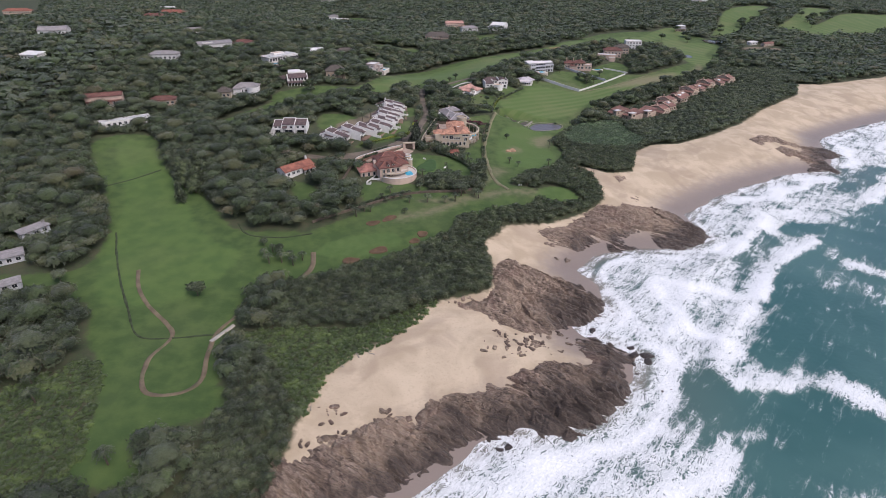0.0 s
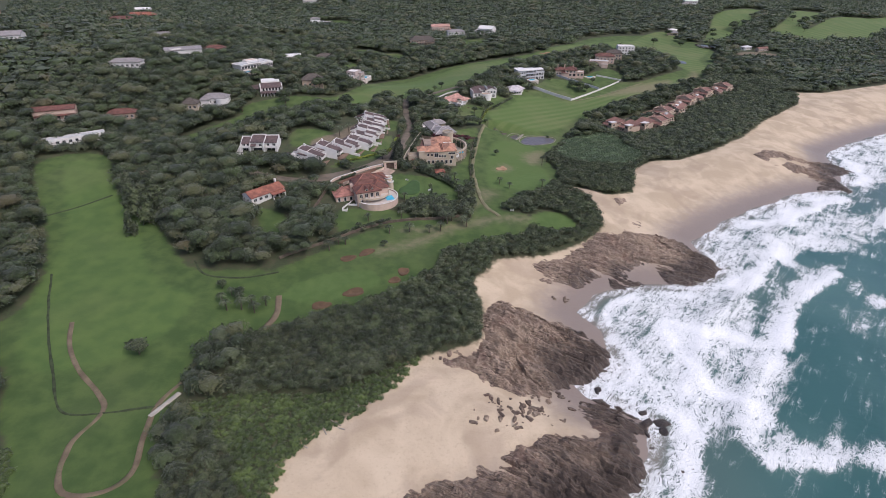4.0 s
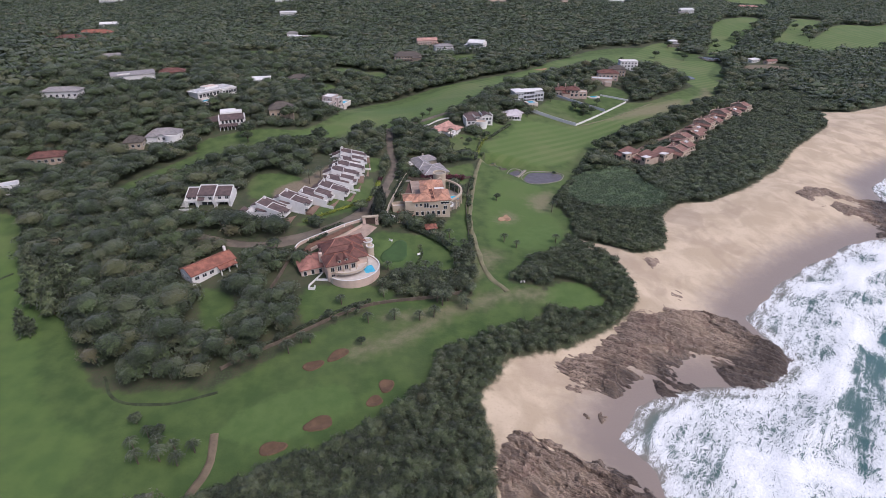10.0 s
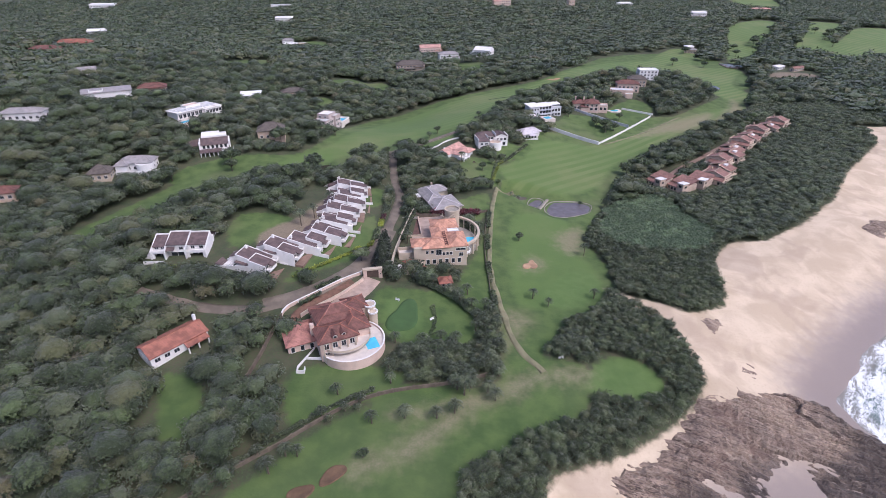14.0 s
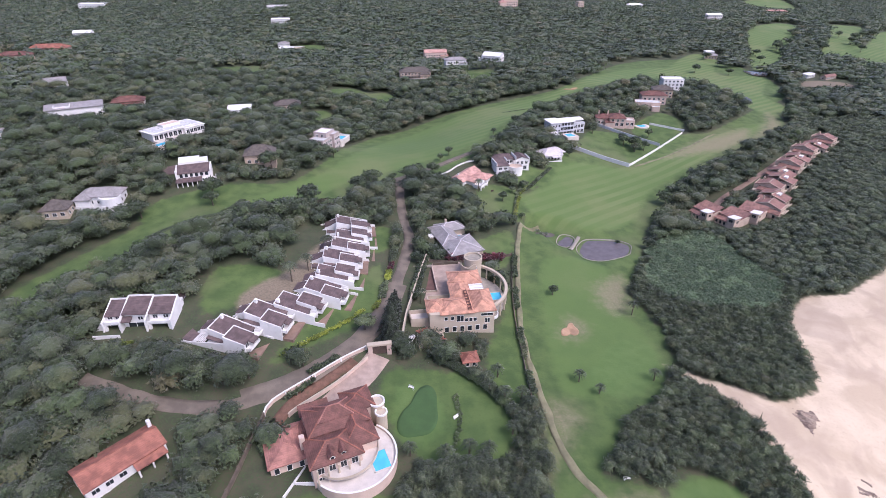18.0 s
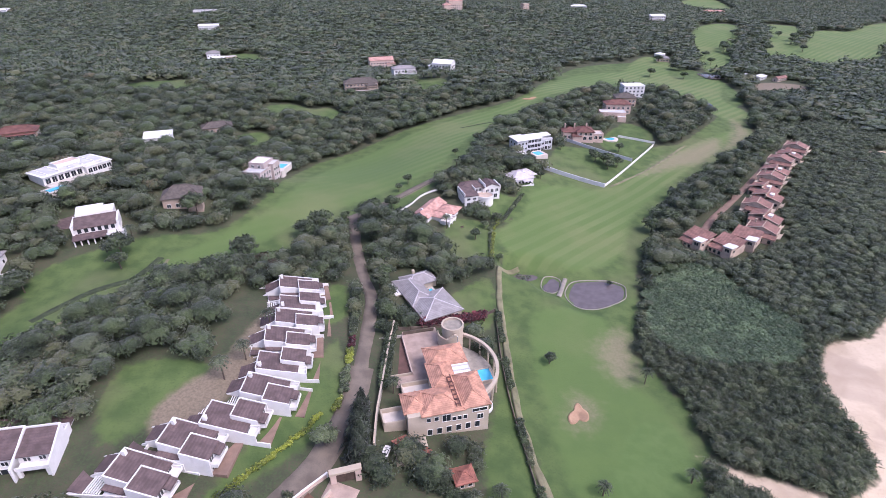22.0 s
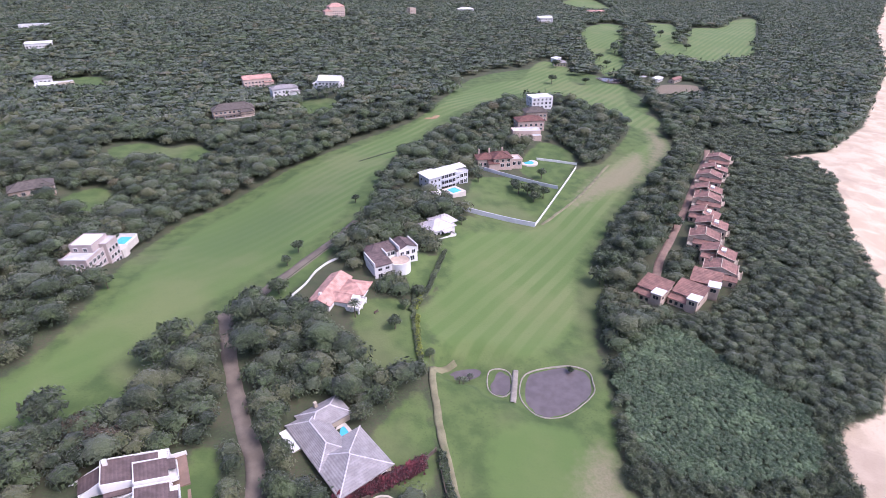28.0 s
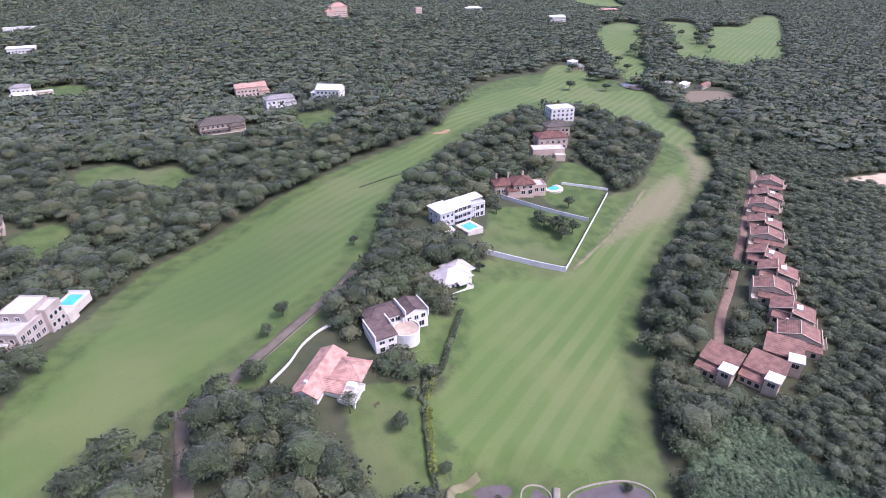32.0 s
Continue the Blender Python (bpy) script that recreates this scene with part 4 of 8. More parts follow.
def upright_wall(name, points, tall, thick, material, label, cap=None, posts=0.0, gap=2.0):
    """A garden wall that follows the ground, with an optional coping and posts."""
    thing = tagged(new(name), label, "wall")
    c = spline(points, gap)
    z = height(c[:, 0], c[:, 1])
    thing.location = (c[0, 0], c[0, 1], z[0])
    o = np.array([c[0, 0], c[0, 1], z[0]])
    d = np.gradient(c, axis=0)
    nrm = np.stack([-d[:, 1], d[:, 0]], 1) / (np.linalg.norm(d, axis=1)[:, None] + 1e-9)

    def run(part_name, half, low, high, mat):
        bm = bmesh.new()
        prev = None
        for q, m, h in zip(c, nrm, z):
            ring = [bm.verts.new(Vector((*(q + m * s * half), h + e)) - Vector(o)) for s, e in ((-1, low), (-1, high), (1, high), (1, low))]
            if prev:
                for k in range(4):
                    bm.faces.new((prev[k], prev[(k + 1) % 4], ring[(k + 1) % 4], ring[k]))
            else:
                bm.faces.new(ring)
            prev = ring
        bm.faces.new(prev[::-1])
        bmesh.ops.recalc_face_normals(bm, faces=bm.faces)
        part(part_name, bm, mat, thing)

    run("wall_panel", thick / 2, -0.6, tall, material)
    if cap:
        run("coping", thick / 2 + 0.08, tall, tall + 0.14, cap)
    if posts:
        n = max(2, int(len(c) * gap / posts))
        mesh = None
        for k in np.linspace(0, len(c) - 1, n).astype(int):
            if mesh is None:
                bm = bmesh.new()
                bmesh.ops.create_cube(bm, size=1.0, matrix=Matrix.Translation((0, 0, tall / 2)) @ Matrix.Diagonal((thick + 0.16, thick + 0.16, tall + 0.5, 1)))
                bmesh.ops.bevel(bm, geom=bm.edges[:], offset=0.06, segments=1, affect="EDGES")
                ob = part("post", bm, cap or material, thing)
                mesh = ob.data
            else:
                ob = new("post", mesh)
                ob.parent = thing
            ob.location = Vector((c[k, 0], c[k, 1], z[k])) - Vector(o)
            ob.rotation_euler = (0, 0, math.atan2(d[k, 1], d[k, 0]))
    LANES.append((c[::2], 1.2))
    return thing


disc("putting_green", -23, 290, 8.5, 5.2, 80, M_DARKTURF, "dark kidney-shaped practice green on the lawn", "putting green", 0.3, 40, "structure", 0.25)


# ---- houses ----
WINDOW_MESHES = {}


def window_meshes(w, h, frame_mat):
    key = (round(w, 2), round(h, 2), frame_mat.name)
    if key not in WINDOW_MESHES:
        made = []
        for which in ("frame", "pane"):
            bm = bmesh.new()
            if which == "frame":
                t = 0.09
                bars = [(-w / 2 - t, w / 2 + t, h, h + t), (-w / 2 - t - 0.06, w / 2 + t + 0.06, -t, 0), (-w / 2 - t, -w / 2, 0, h), (w / 2, w / 2 + t, 0, h)]
                if w > 1.3:
                    bars.append((-0.035, 0.035, 0, h))
                for x0, x1, z0, z1 in bars:
                    bmesh.ops.create_cube(bm, size=1.0, matrix=Matrix.Translation(((x0 + x1) / 2, -0.05, (z0 + z1) / 2)) @ Matrix.Diagonal((x1 - x0, 0.16, z1 - z0, 1)))
            else:
                bmesh.ops.create_cube(bm, size=1.0, matrix=Matrix.Translation((0, -0.01, h / 2)) @ Matrix.Diagonal((w, 0.05, h, 1)))
            me = bpy.data.meshes.new("window_" + which)
            bm.to_mesh(me)
            bm.free()
            me.materials.append(frame_mat if which == "frame" else M_GLASS)
            made.append(me)
        WINDOW_MESHES[key] = made
    return WINDOW_MESHES[key]


class House:
    """A house in its own axes: u along its front, v back from it, z up from its floor. Its front faces -v."""

    def __init__(self, x, y, yaw, label, base=None, clear=None, name="house", category="house", group="", wall=None, roof=None, trim=None):
        self.thing = tagged(new(name), label, category, group)
        z = level(x, y) if base is None else base
        self.thing.matrix_world = pose(x, y, z, 0, 0, yaw)
        self.wall_mat, self.roof_mat, self.trim = wall or M_WHITE, roof or M_BROWN_TILE, trim or M_WHITE
        for c in clear or ():
            p = self.thing.matrix_world @ Vector((c[0], c[1], 0))
            CLEAR.append((p.x, p.y, c[2]))

    def part(self, name, bm, mat, label="", bevel=0.0):
        bmesh.ops.recalc_face_normals(bm, faces=bm.faces)
        if bevel:
            bmesh.ops.bevel(bm, geom=bm.edges[:], offset=bevel, segments=1, affect="EDGES")
        return part(name, bm, mat, self.thing, label)

    def box(self, name, u0, u1, v0, v1, z0, z1, mat=None, label="", bevel=0.04):
        bm = bmesh.new()
        bmesh.ops.create_cube(bm, size=1.0, matrix=Matrix.Translation(((u0 + u1) / 2, (v0 + v1) / 2, (z0 + z1) / 2)) @ Matrix.Diagonal((u1 - u0, v1 - v0, z1 - z0, 1)))
        return self.part(name, bm, mat or self.wall_mat, label, bevel)

    def walls(self, u0, u1, v0, v1, z1, z0=-3.0, mat=None):
        return self.box("wall", u0, u1, v0, v1, z0, z1, mat, bevel=0.03)

    def solid(self, name, top, bottom, faces, mat):
        bm = bmesh.new()
        vs = [bm.verts.new(p) for p in top + bottom]
        for f in faces:
            bm.faces.new([vs[i] for i in f])
        return self.part(name, bm, mat)

    def ridge_lines(self, lines, mat):
        bm = bmesh.new()
        for a, b in lines:
            a, b = Vector(a), Vector(b)
            m = Matrix.Translation((a + b) / 2) @ (b - a).to_track_quat("X", "Z").to_matrix().to_4x4() @ Matrix.Diagonal(((b - a).length, 0.32, 0.22, 1))
            bmesh.ops.create_cube(bm, size=1.0, matrix=m)
        self.part("ridge_cap", bm, mat)

    def hip(self, u0, u1, v0, v1, z, rise, mat=None, over=0.6, ridge=None, cut=None):
        """A hipped roof with eaves; cut shortens the ridge."""
        u0, u1, v0, v1 = u0 - over, u1 + over, v0 - over, v1 + over
        w, d = u1 - u0, v1 - v0
        if w >= d:
            k = cut or d / 2
            r0, r1 = (u0 + k, (v0 + v1) / 2, z + rise), (u1 - k, (v0 + v1) / 2, z + rise)
            top = [(u0, v0, z), (u1, v0, z), (u1, v1, z), (u0, v1, z), r0, r1]
            slopes = [(0, 1, 5, 4), (1, 2, 5), (2, 3, 4, 5), (3, 0, 4)]
        else:
            k = cut or w / 2
            r0, r1 = ((u0 + u1) / 2, v0 + k, z + rise), ((u0 + u1) / 2, v1 - k, z + rise)
            top = [(u0, v0, z), (u1, v0, z), (u1, v1, z), (u0, v1, z), r0, r1]
            slopes = [(0, 1, 4), (1, 2, 5, 4), (2, 3, 5), (3, 0, 4, 5)]
        low = [(p[0], p[1], z - 0.28) for p in top[:4]]
        faces = slopes + [(0, 1, 7, 6), (1, 2, 8, 7), (2, 3, 9, 8), (3, 0, 6, 9), (6, 7, 8, 9)]
        self.solid("roof", top, low, faces, mat or self.roof_mat)
        c = top
        if w >= d:
            lines = [(c[0], r0), (c[3], r0), (c[1], r1), (c[2], r1), (r0, r1)]
        else:
            lines = [(c[0], r0), (c[1], r0), (c[2], r1), (c[3], r1), (r0, r1)]
        self.ridge_lines(lines, ridge or mat or self.roof_mat)

    def gable(self, u0, u1, v0, v1, z, rise, along="u", mat=None, over=0.5, ends=True):
        """A gabled roof with its ridge along u or v, and the gable walls under it."""
        g = 0.3
        if along == "u":
            a, b, m = v0 - over, v1 + over, (v0 + v1) / 2
            tri = [[(u, v0, z - 0.05), (u, v1, z - 0.05), (u, m, z + rise - 0.15)] for u in (u0, u1)]
            top = [(u0 - g, a, z), (u1 + g, a, z), (u1 + g, m, z + rise), (u0 - g, m, z + rise), (u1 + g, b, z), (u0 - g, b, z)]
        else:
            a, b, m = u0 - over, u1 + over, (u0 + u1) / 2
            tri = [[(u0, v, z - 0.05), (u1, v, z - 0.05), (m, v, z + rise - 0.15)] for v in (v0, v1)]
            top = [(a, v0 - g, z), (a, v1 + g, z), (m, v1 + g, z + rise), (m, v0 - g, z + rise), (b, v1 + g, z), (b, v0 - g, z)]
        low = [(p[0], p[1], p[2] - 0.25) for p in top]
        self.solid("roof", top, low, [(0, 1, 2, 3), (3, 2, 4, 5), (6, 7, 8, 9), (9, 8, 10, 11), (0, 1, 7, 6), (4, 5, 11, 10), (0, 3, 9, 6), (3, 5, 11, 9), (1, 2, 8, 7), (2, 4, 10, 8)], mat or self.roof_mat)
        self.ridge_lines([(top[3], top[2])], mat or self.roof_mat)
        if ends:
            n = Vector((1, 0, 0)) if along == "u" else Vector((0, 1, 0))
            for k, t in enumerate(tri):
                s = -0.25 if k else 0.25
                t = [Vector(p) for p in t]
                self.solid("gable_wall", [tuple(p) for p in t], [tuple(p + n * s) for p in t], [(0, 1, 2), (3, 4, 5), (0, 1, 4, 3), (1, 2, 5, 4), (2, 0, 3, 5)], self.wall_mat)

    def mono(self, u0, u1, v0, v1, z0, z1, along="v", mat=None, thick=0.25):
        """A single slope from height z0 at the low side to z1 at the high side."""
        h = lambda u, v: z0 + (z1 - z0) * ((v - v0) / (v1 - v0) if along == "v" else (u - u0) / (u1 - u0))
        top = [(u, v, h(u, v)) for u, v in ((u0, v0), (u1, v0), (u1, v1), (u0, v1))]
        low = [(p[0], p[1], p[2] - thick) for p in top]
        self.solid("roof", top, low, [(0, 1, 2, 3), (4, 5, 6, 7), (0, 1, 5, 4), (1, 2, 6, 5), (2, 3, 7, 6), (3, 0, 4, 7)], mat or self.roof_mat)

    def flat(self, u0, u1, v0, v1, z, mat=None, lip=0.35, lip_mat=None):
        """A flat roof with a parapet."""
        self.box("roof", u0, u1, v0, v1, z - 0.05, z + 0.12, mat or M_FLAT, bevel=0)
        bm = bmesh.new()
        t = 0.25
        for a, b, c, d in ((u0 - 0.05, u1 + 0.05, v0 - 0.05, v0 + t), (u0 - 0.05, u1 + 0.05, v1 - t, v1 + 0.05), (u0 - 0.05, u0 + t, v0 + t, v1 - t), (u1 - t, u1 + 0.05, v0 + t, v1 - t)):
            bmesh.ops.create_cube(bm, size=1.0, matrix=Matrix.Translation(((a + b) / 2, (c + d) / 2, z + lip / 2 - 0.1)) @ Matrix.Diagonal((b - a, d - c, lip + 0.2, 1)))
        self.part("parapet", bm, lip_mat or self.wall_mat)

    def window(self, u, v, z, w, h, facing=0):
        """A window in a wall; facing 0 looks to -v, 90 to +u, 180 to +v, 270 to -u."""
        f, p = window_meshes(w, h, self.trim)
        fr = new("window", f)
        fr.parent = self.thing
        fr.matrix_basis = pose(u, v, z, 0, 0, facing)
        pa = new("pane", p)
        pa.parent = fr

    def front(self, u0, u1, v, z, n, w=1.3, h=1.3, facing=0):
        for k in range(n):
            q = u0 + (u1 - u0) * (k + 0.5) / n
            if facing in (0, 180):
                self.window(q, v, z, w, h, facing)
            else:
                self.window(v, q, z, w, h, facing)

    def drum(self, name, u, v, r, z0, z1, mat=None, thick=0.0, n=28, a0=0.0, a1=360.0):
        """A round wall, solid or hollow, or an arc of one."""
        bm = bmesh.new()
        full = a1 - a0 >= 360
        ring = []
        k = n if full else n + 1
        for i in range(k):
            a = radians(a0 + (a1 - a0) * i / n)
            row = [bm.verts.new((u + q * math.cos(a), v + q * math.sin(a), z)) for q, z in ((r, z0), (r, z1), ((r - thick) if thick else 0.01, z1), ((r - thick) if thick else 0.01, z0))]
            ring.append(row)
        for i in range(k if full else k - 1):
            p, q = ring[i], ring[(i + 1) % k]
            for j in range(4):
                bm.faces.new((p[j], p[(j + 1) % 4], q[(j + 1) % 4], q[j]))
        if not full:
            bm.faces.new(ring[0])
            bm.faces.new(ring[-1])
        return self.part(name, bm, mat or self.wall_mat)

    def chimney(self, u, v, z0, z1, s=0.9):
        c = self.box("chimney", u - s / 2, u + s / 2, v - s / 2, v + s / 2, z0, z1)
        return c

    def pool(self, u0, u1, v0, v1, z, deck=1.5, wall_drop=3.0, deck_mat=None):
        """A pool with water a little below its paved rim."""
        bm = bmesh.new()
        for a, b, c, d in ((u0 - deck, u1 + deck, v0 - deck, v0), (u0 - deck, u1 + deck, v1, v1 + deck), (u0 - deck, u0, v0, v1), (u1, u1 + deck, v0, v1)):
            bmesh.ops.create_cube(bm, size=1.0, matrix=Matrix.Translation(((a + b) / 2, (c + d) / 2, z - wall_drop / 2)) @ Matrix.Diagonal((b - a, d - c, wall_drop, 1)))
        self.part("pool_deck", bm, deck_mat or M_DECK)
        self.box("pool_water", u0, u1, v0, v1, z - wall_drop, z - 0.15, M_POOL, bevel=0)

    def rail(self, points, z, tall=0.9, thick=0.2, mat=None, name="balustrade"):
        bm = bmesh.new()
        for (a, b), (c, d) in zip(points[:-1], points[1:]):
            m = Matrix.Translation(((a + c) / 2, (b + d) / 2, z + tall / 2)) @ Matrix.Rotation(math.atan2(d - b, c - a), 4, "Z") @ Matrix.Diagonal((math.hypot(c - a, d - b) + thick, thick, tall, 1))
            bmesh.ops.create_cube(bm, size=1.0, matrix=m)
        self.part(name, bm, mat or self.trim)

    def pergola(self, u0, u1, v0, v1, z, n=6, mat=None):
        for k in range(n):
            v = v0 + (v1 - v0) * (k + 0.5) / n
            self.box("pergola_beam", u0, u1, v - 0.12, v + 0.12, z, z + 0.25, mat or M_WHITE, bevel=0)


# -- white row of stepped houses: front to the road, walled yards behind --
def row_house(label, flip=False, pergola=True):
    """Three roofs step up from the balcony to the yard between raised white walls; flip mirrors the plan."""
    h = House(0, 0, 0, label, base=0, name="row_house", group="white stepped row houses", roof=M_BROWN_TILE)
    box_faces = [(0, 1, 2, 3), (4, 5, 6, 7), (0, 1, 5, 4), (1, 2, 6, 5), (2, 3, 7, 6), (3, 0, 4, 7)]
    wide = 9.6

    def at(a, b):
        return (wide - b, wide - a) if flip else (a, b)

    def party(side, v0, v1, z0, z1):
        a, b = at(side - 0.15, side + 0.15)
        h.solid("party_wall", [(a, v0, z0), (b, v0, z0), (b, v1, z1), (a, v1, z1)], [(a, v0, -3), (b, v0, -3), (b, v1, -3), (a, v1, -3)], box_faces, M_WHITE)

    def block(u0, u1, v0, v1, low, high, sunk=0.3):
        a, b = at(u0, u1)
        h.walls(a + 0.1, b - 0.1, v0, v1, min(low, high) - sunk)
        h.mono(a + 0.12, b - 0.12, v0 - 0.3, v1, low, high, "v")

    def slab(name, u0, u1, v0, v1, z0, z1, mat=None, note="", bevel=0.04):
        a, b = at(u0, u1)
        h.box(name, a, b, v0, v1, z0, z1, mat, note, bevel)

    # front room, set to one side
    block(0.2, 6.0, -1.4, 4.8, 4.5, 6.2)
    party(0.1, -1.9, 4.9, 4.55, 6.45)
    party(6.0, -1.6, 4.9, 4.55, 6.45)
    slab("step_wall", 0.0, 6.1, 4.75, 4.95, 2, 6.5)
    # middle room, shifted and higher
    block(2.0, 9.5, 4.9, 10.9, 5.3, 7.0)
    party(2.0, 4.9, 11.0, 5.35, 7.25)
    party(9.5, 3.4, 11.0, 5.0, 7.25)
    slab("step_wall", 1.9, 9.6, 10.85, 11.05, 3, 7.3)
    # lower front wing beside the front room
    block(6.1, 9.4, 0.4, 4.9, 3.9, 5.2)
    party(9.5, -2.2, 3.4, 3.4, 5.1)
    slab("balcony", 6.1, 9.3, -2.0, 0.4, 2.2, 2.45)
    a, b = at(6.2, 9.2)
    h.rail([(a, 0.4), (a, -2.0), (b, -2.0), (b, 0.4)], 2.45, 0.8, 0.15)
    h.front(*at(6.3, 9.1), 0.38, 2.6, 1, 2.2, 1.2)
    h.front(*at(6.3, 9.1), 0.38, 0.1, 1, 2.6, 2.0)
    # small dark roof over the front balcony
    slab("balcony", 0.4, 5.8, -3.4, -1.4, 2.0, 2.25)
    a, b = at(0.5, 5.7)
    h.rail([(a, -1.6), (a, -3.4), (b, -3.4), (b, -1.6)], 2.25, 0.8, 0.15)
    a, b = at(2.6, 5.8)
    h.mono(a, b, -3.2, -1.3, 3.7, 4.3, "v")
    h.front(*at(0.6, 5.6), -1.41, 2.5, 2, 1.5, 1.6)
    h.front(*at(0.6, 5.6), -1.41, 0.0, 1, 3.6, 1.9)
    # rear: one roofed half, one open court, and a low roof at the lane
    block(4.6, 9.4, 11.0, 16.0, 5.6, 4.2)
    party(4.6, 11.0, 17.0, 5.8, 3.0)
    party(9.5, 11.0, 19.6, 5.8, 2.4)
    party(0.1, 4.9, 19.6, 3.9, 2.4)
    block(0.2, 1.9, 4.9, 10.9, 3.6, 4.8)
    slab("yard_floor", 0.3, 9.3, 11.0, 19.4, -1.5, 0.3, M_PAVE, "", 0)
    if pergola:
        a, b = at(0.2, 4.5)
        h.pergola(a, b, 11.6, 15.6, 3.1, 7)
        slab("pergola_rail", 0.1, 4.6, 15.5, 15.7, 0.2, 3.1)
    else:
        slab("court_wall", 0.2, 4.6, 15.2, 15.4, 0.2, 3.4)
        block(0.3, 2.8, 11.2, 15.2, 3.0, 3.8)
    block(0.3, 9.3, 16.4, 19.5, 2.5, 3.1, 0.1)
    slab("chimney", 7.6, 8.5, 9.6, 10.5, 5, 8.0)
    slab("patio", 0.2, 9.3, -5.2, -1.6, -1.5, 0.06, M_PAVE, "red brick patio", 0)
    party(9.5, -5.4, -2.2, 0.9, 1.3)
    return h.thing


ROW = [(-76.5, 305.5, 77, 0), (-68, 313.5, 79, 1), (-60, 321.5, 81, 2), (-53, 330.5, 84, 0), (-50.5, 342.5, 92, 2), (-50, 352.5, 95, 1), (-48.5, 362.5, 97, 0), (-48.5, 372.3, 99, 2), (-50, 382.5, 101, 1)]
units = {}
for k, (x, y, yaw, kind) in enumerate(ROW):
    z = level(x + 5, y + 3.5) + 0.15 + (0.0, 0.4, 0.0)[kind]
    m = pose(x, y, z, 0, 0, yaw)
    if kind in units:
        copy_thing(units[kind], m)
    else:
        units[kind] = row_house(("white stepped row house with brown tiled roofs and beamed court", "white stepped row house with brown tiled roofs and walled court", "mirrored white stepped row house with brown tiled roofs")[kind], kind == 2, kind != 1)
        units[kind].matrix_world = m
    for u, v, r in ((3.8, -5, 4), (3.8, 2, 5), (3.8, 9, 5), (3.8, 16, 5), (3.8, 22, 4)):
        p = m @ Vector((u, v, 0))
        CLEAR.append((p.x, p.y, r))

# white block of three, standing apart: brown roofs between raised walls, arched loggias below
h = House(-122.5, 314.8, 4, "white three-part house with brown sloping roofs and loggias", base=25.3, clear=((4, 4, 5), (11, 4, 6), (18, 4, 5), (11, -6, 5), (4, -4, 4), (18, -4, 4)), roof=M_BROWN_TILE)
BOX = [(0, 1, 2, 3), (4, 5, 6, 7), (0, 1, 5, 4), (1, 2, 6, 5), (2, 3, 7, 6), (3, 0, 4, 7)]
for k, (u0, u1, v, z) in enumerate(((2.0, 7.6, 0.8, 4.6), (7.6, 15.2, 0.0, 5.6), (15.2, 22.4, 0.6, 5.2))):
    h.walls(u0, u1, v, 6.6, z - 0.3)
    h.mono(u0 + 0.15, u1 - 0.15, v - 0.5, 6.6, z - 0.3, z + 1.7)
    for side in (u0, u1):
        h.solid("party_wall", [(side - 0.18, v - 2.6, z - 1.4), (side + 0.18, v - 2.6, z - 1.4), (side + 0.18, 6.9, z + 2.1), (side - 0.18, 6.9, z + 2.1)], [(side - 0.18, v - 2.6, -3), (side + 0.18, v - 2.6, -3), (side + 0.18, 6.9, -3), (side - 0.18, 6.9, -3)], BOX, M_WHITE)
    h.box("step_wall", u0, u1, 6.6, 6.9, 3, z + 2.2)
    h.front(u0 + 0.4, u1 - 0.5, v - 0.01, 3.0, 2, 1.4, 1.2)
    h.window((u0 + u1) / 2, v - 0.01, 0.0, (u1 - u0) * 0.62, 2.0)
    if k != 1:
        h.box("balcony", u0 + 0.3, u1 - 0.3, v - 2.2, v, 2.2, 2.5)
        h.rail([(u0 + 0.3, v - 2.2), (u1 - 0.3, v - 2.2)], 2.5)
        h.box("loggia_pier", u0 + 0.3, u0 + 1.1, v - 2.2, v - 1.5, -3, 2.2)
        h.box("loggia_pier", u1 - 1.1, u1 - 0.3, v - 2.2, v - 1.5, -3, 2.2)
    else:
        h.mono(u0 + 0.3, u0 + 3.2, v - 2.0, v, 3.6, 4.4)
    h.walls(u0 + 0.1, u1 - 0.1, 6.9, 9.6, 3.8)
    h.flat(u0 + 0.1, u1 - 0.1, 6.9, 9.6, 3.8, M_FLAT, 0.6)
    h.walls(u0 + 0.3, u1 - 0.8, 10.6, 14.2, 2.6)
    h.mono(u0 + 0.2, u1 - 0.6, 10.2, 14.4, 2.7, 3.5)
h.solid("buttress", [(-0.8, -1, 0), (2.0, -1, 3.8), (2.0, 6, 4.6), (-0.8, 6, 0)], [(-0.8, -1, -3), (2.0, -1, -3), (2.0, 6, -3), (-0.8, 6, -3)], BOX, M_WHITE)
h.box("yard_wall", 1, 22.4, 14.4, 14.7, -2, 2.9)
h.box("terrace_wall", 0, 8, -4.6, -4.3, -3, 0.7)
h.box("yard_floor", 2, 22, 9.6, 14.4, -2, 0.2, M_PAVE, bevel=0)

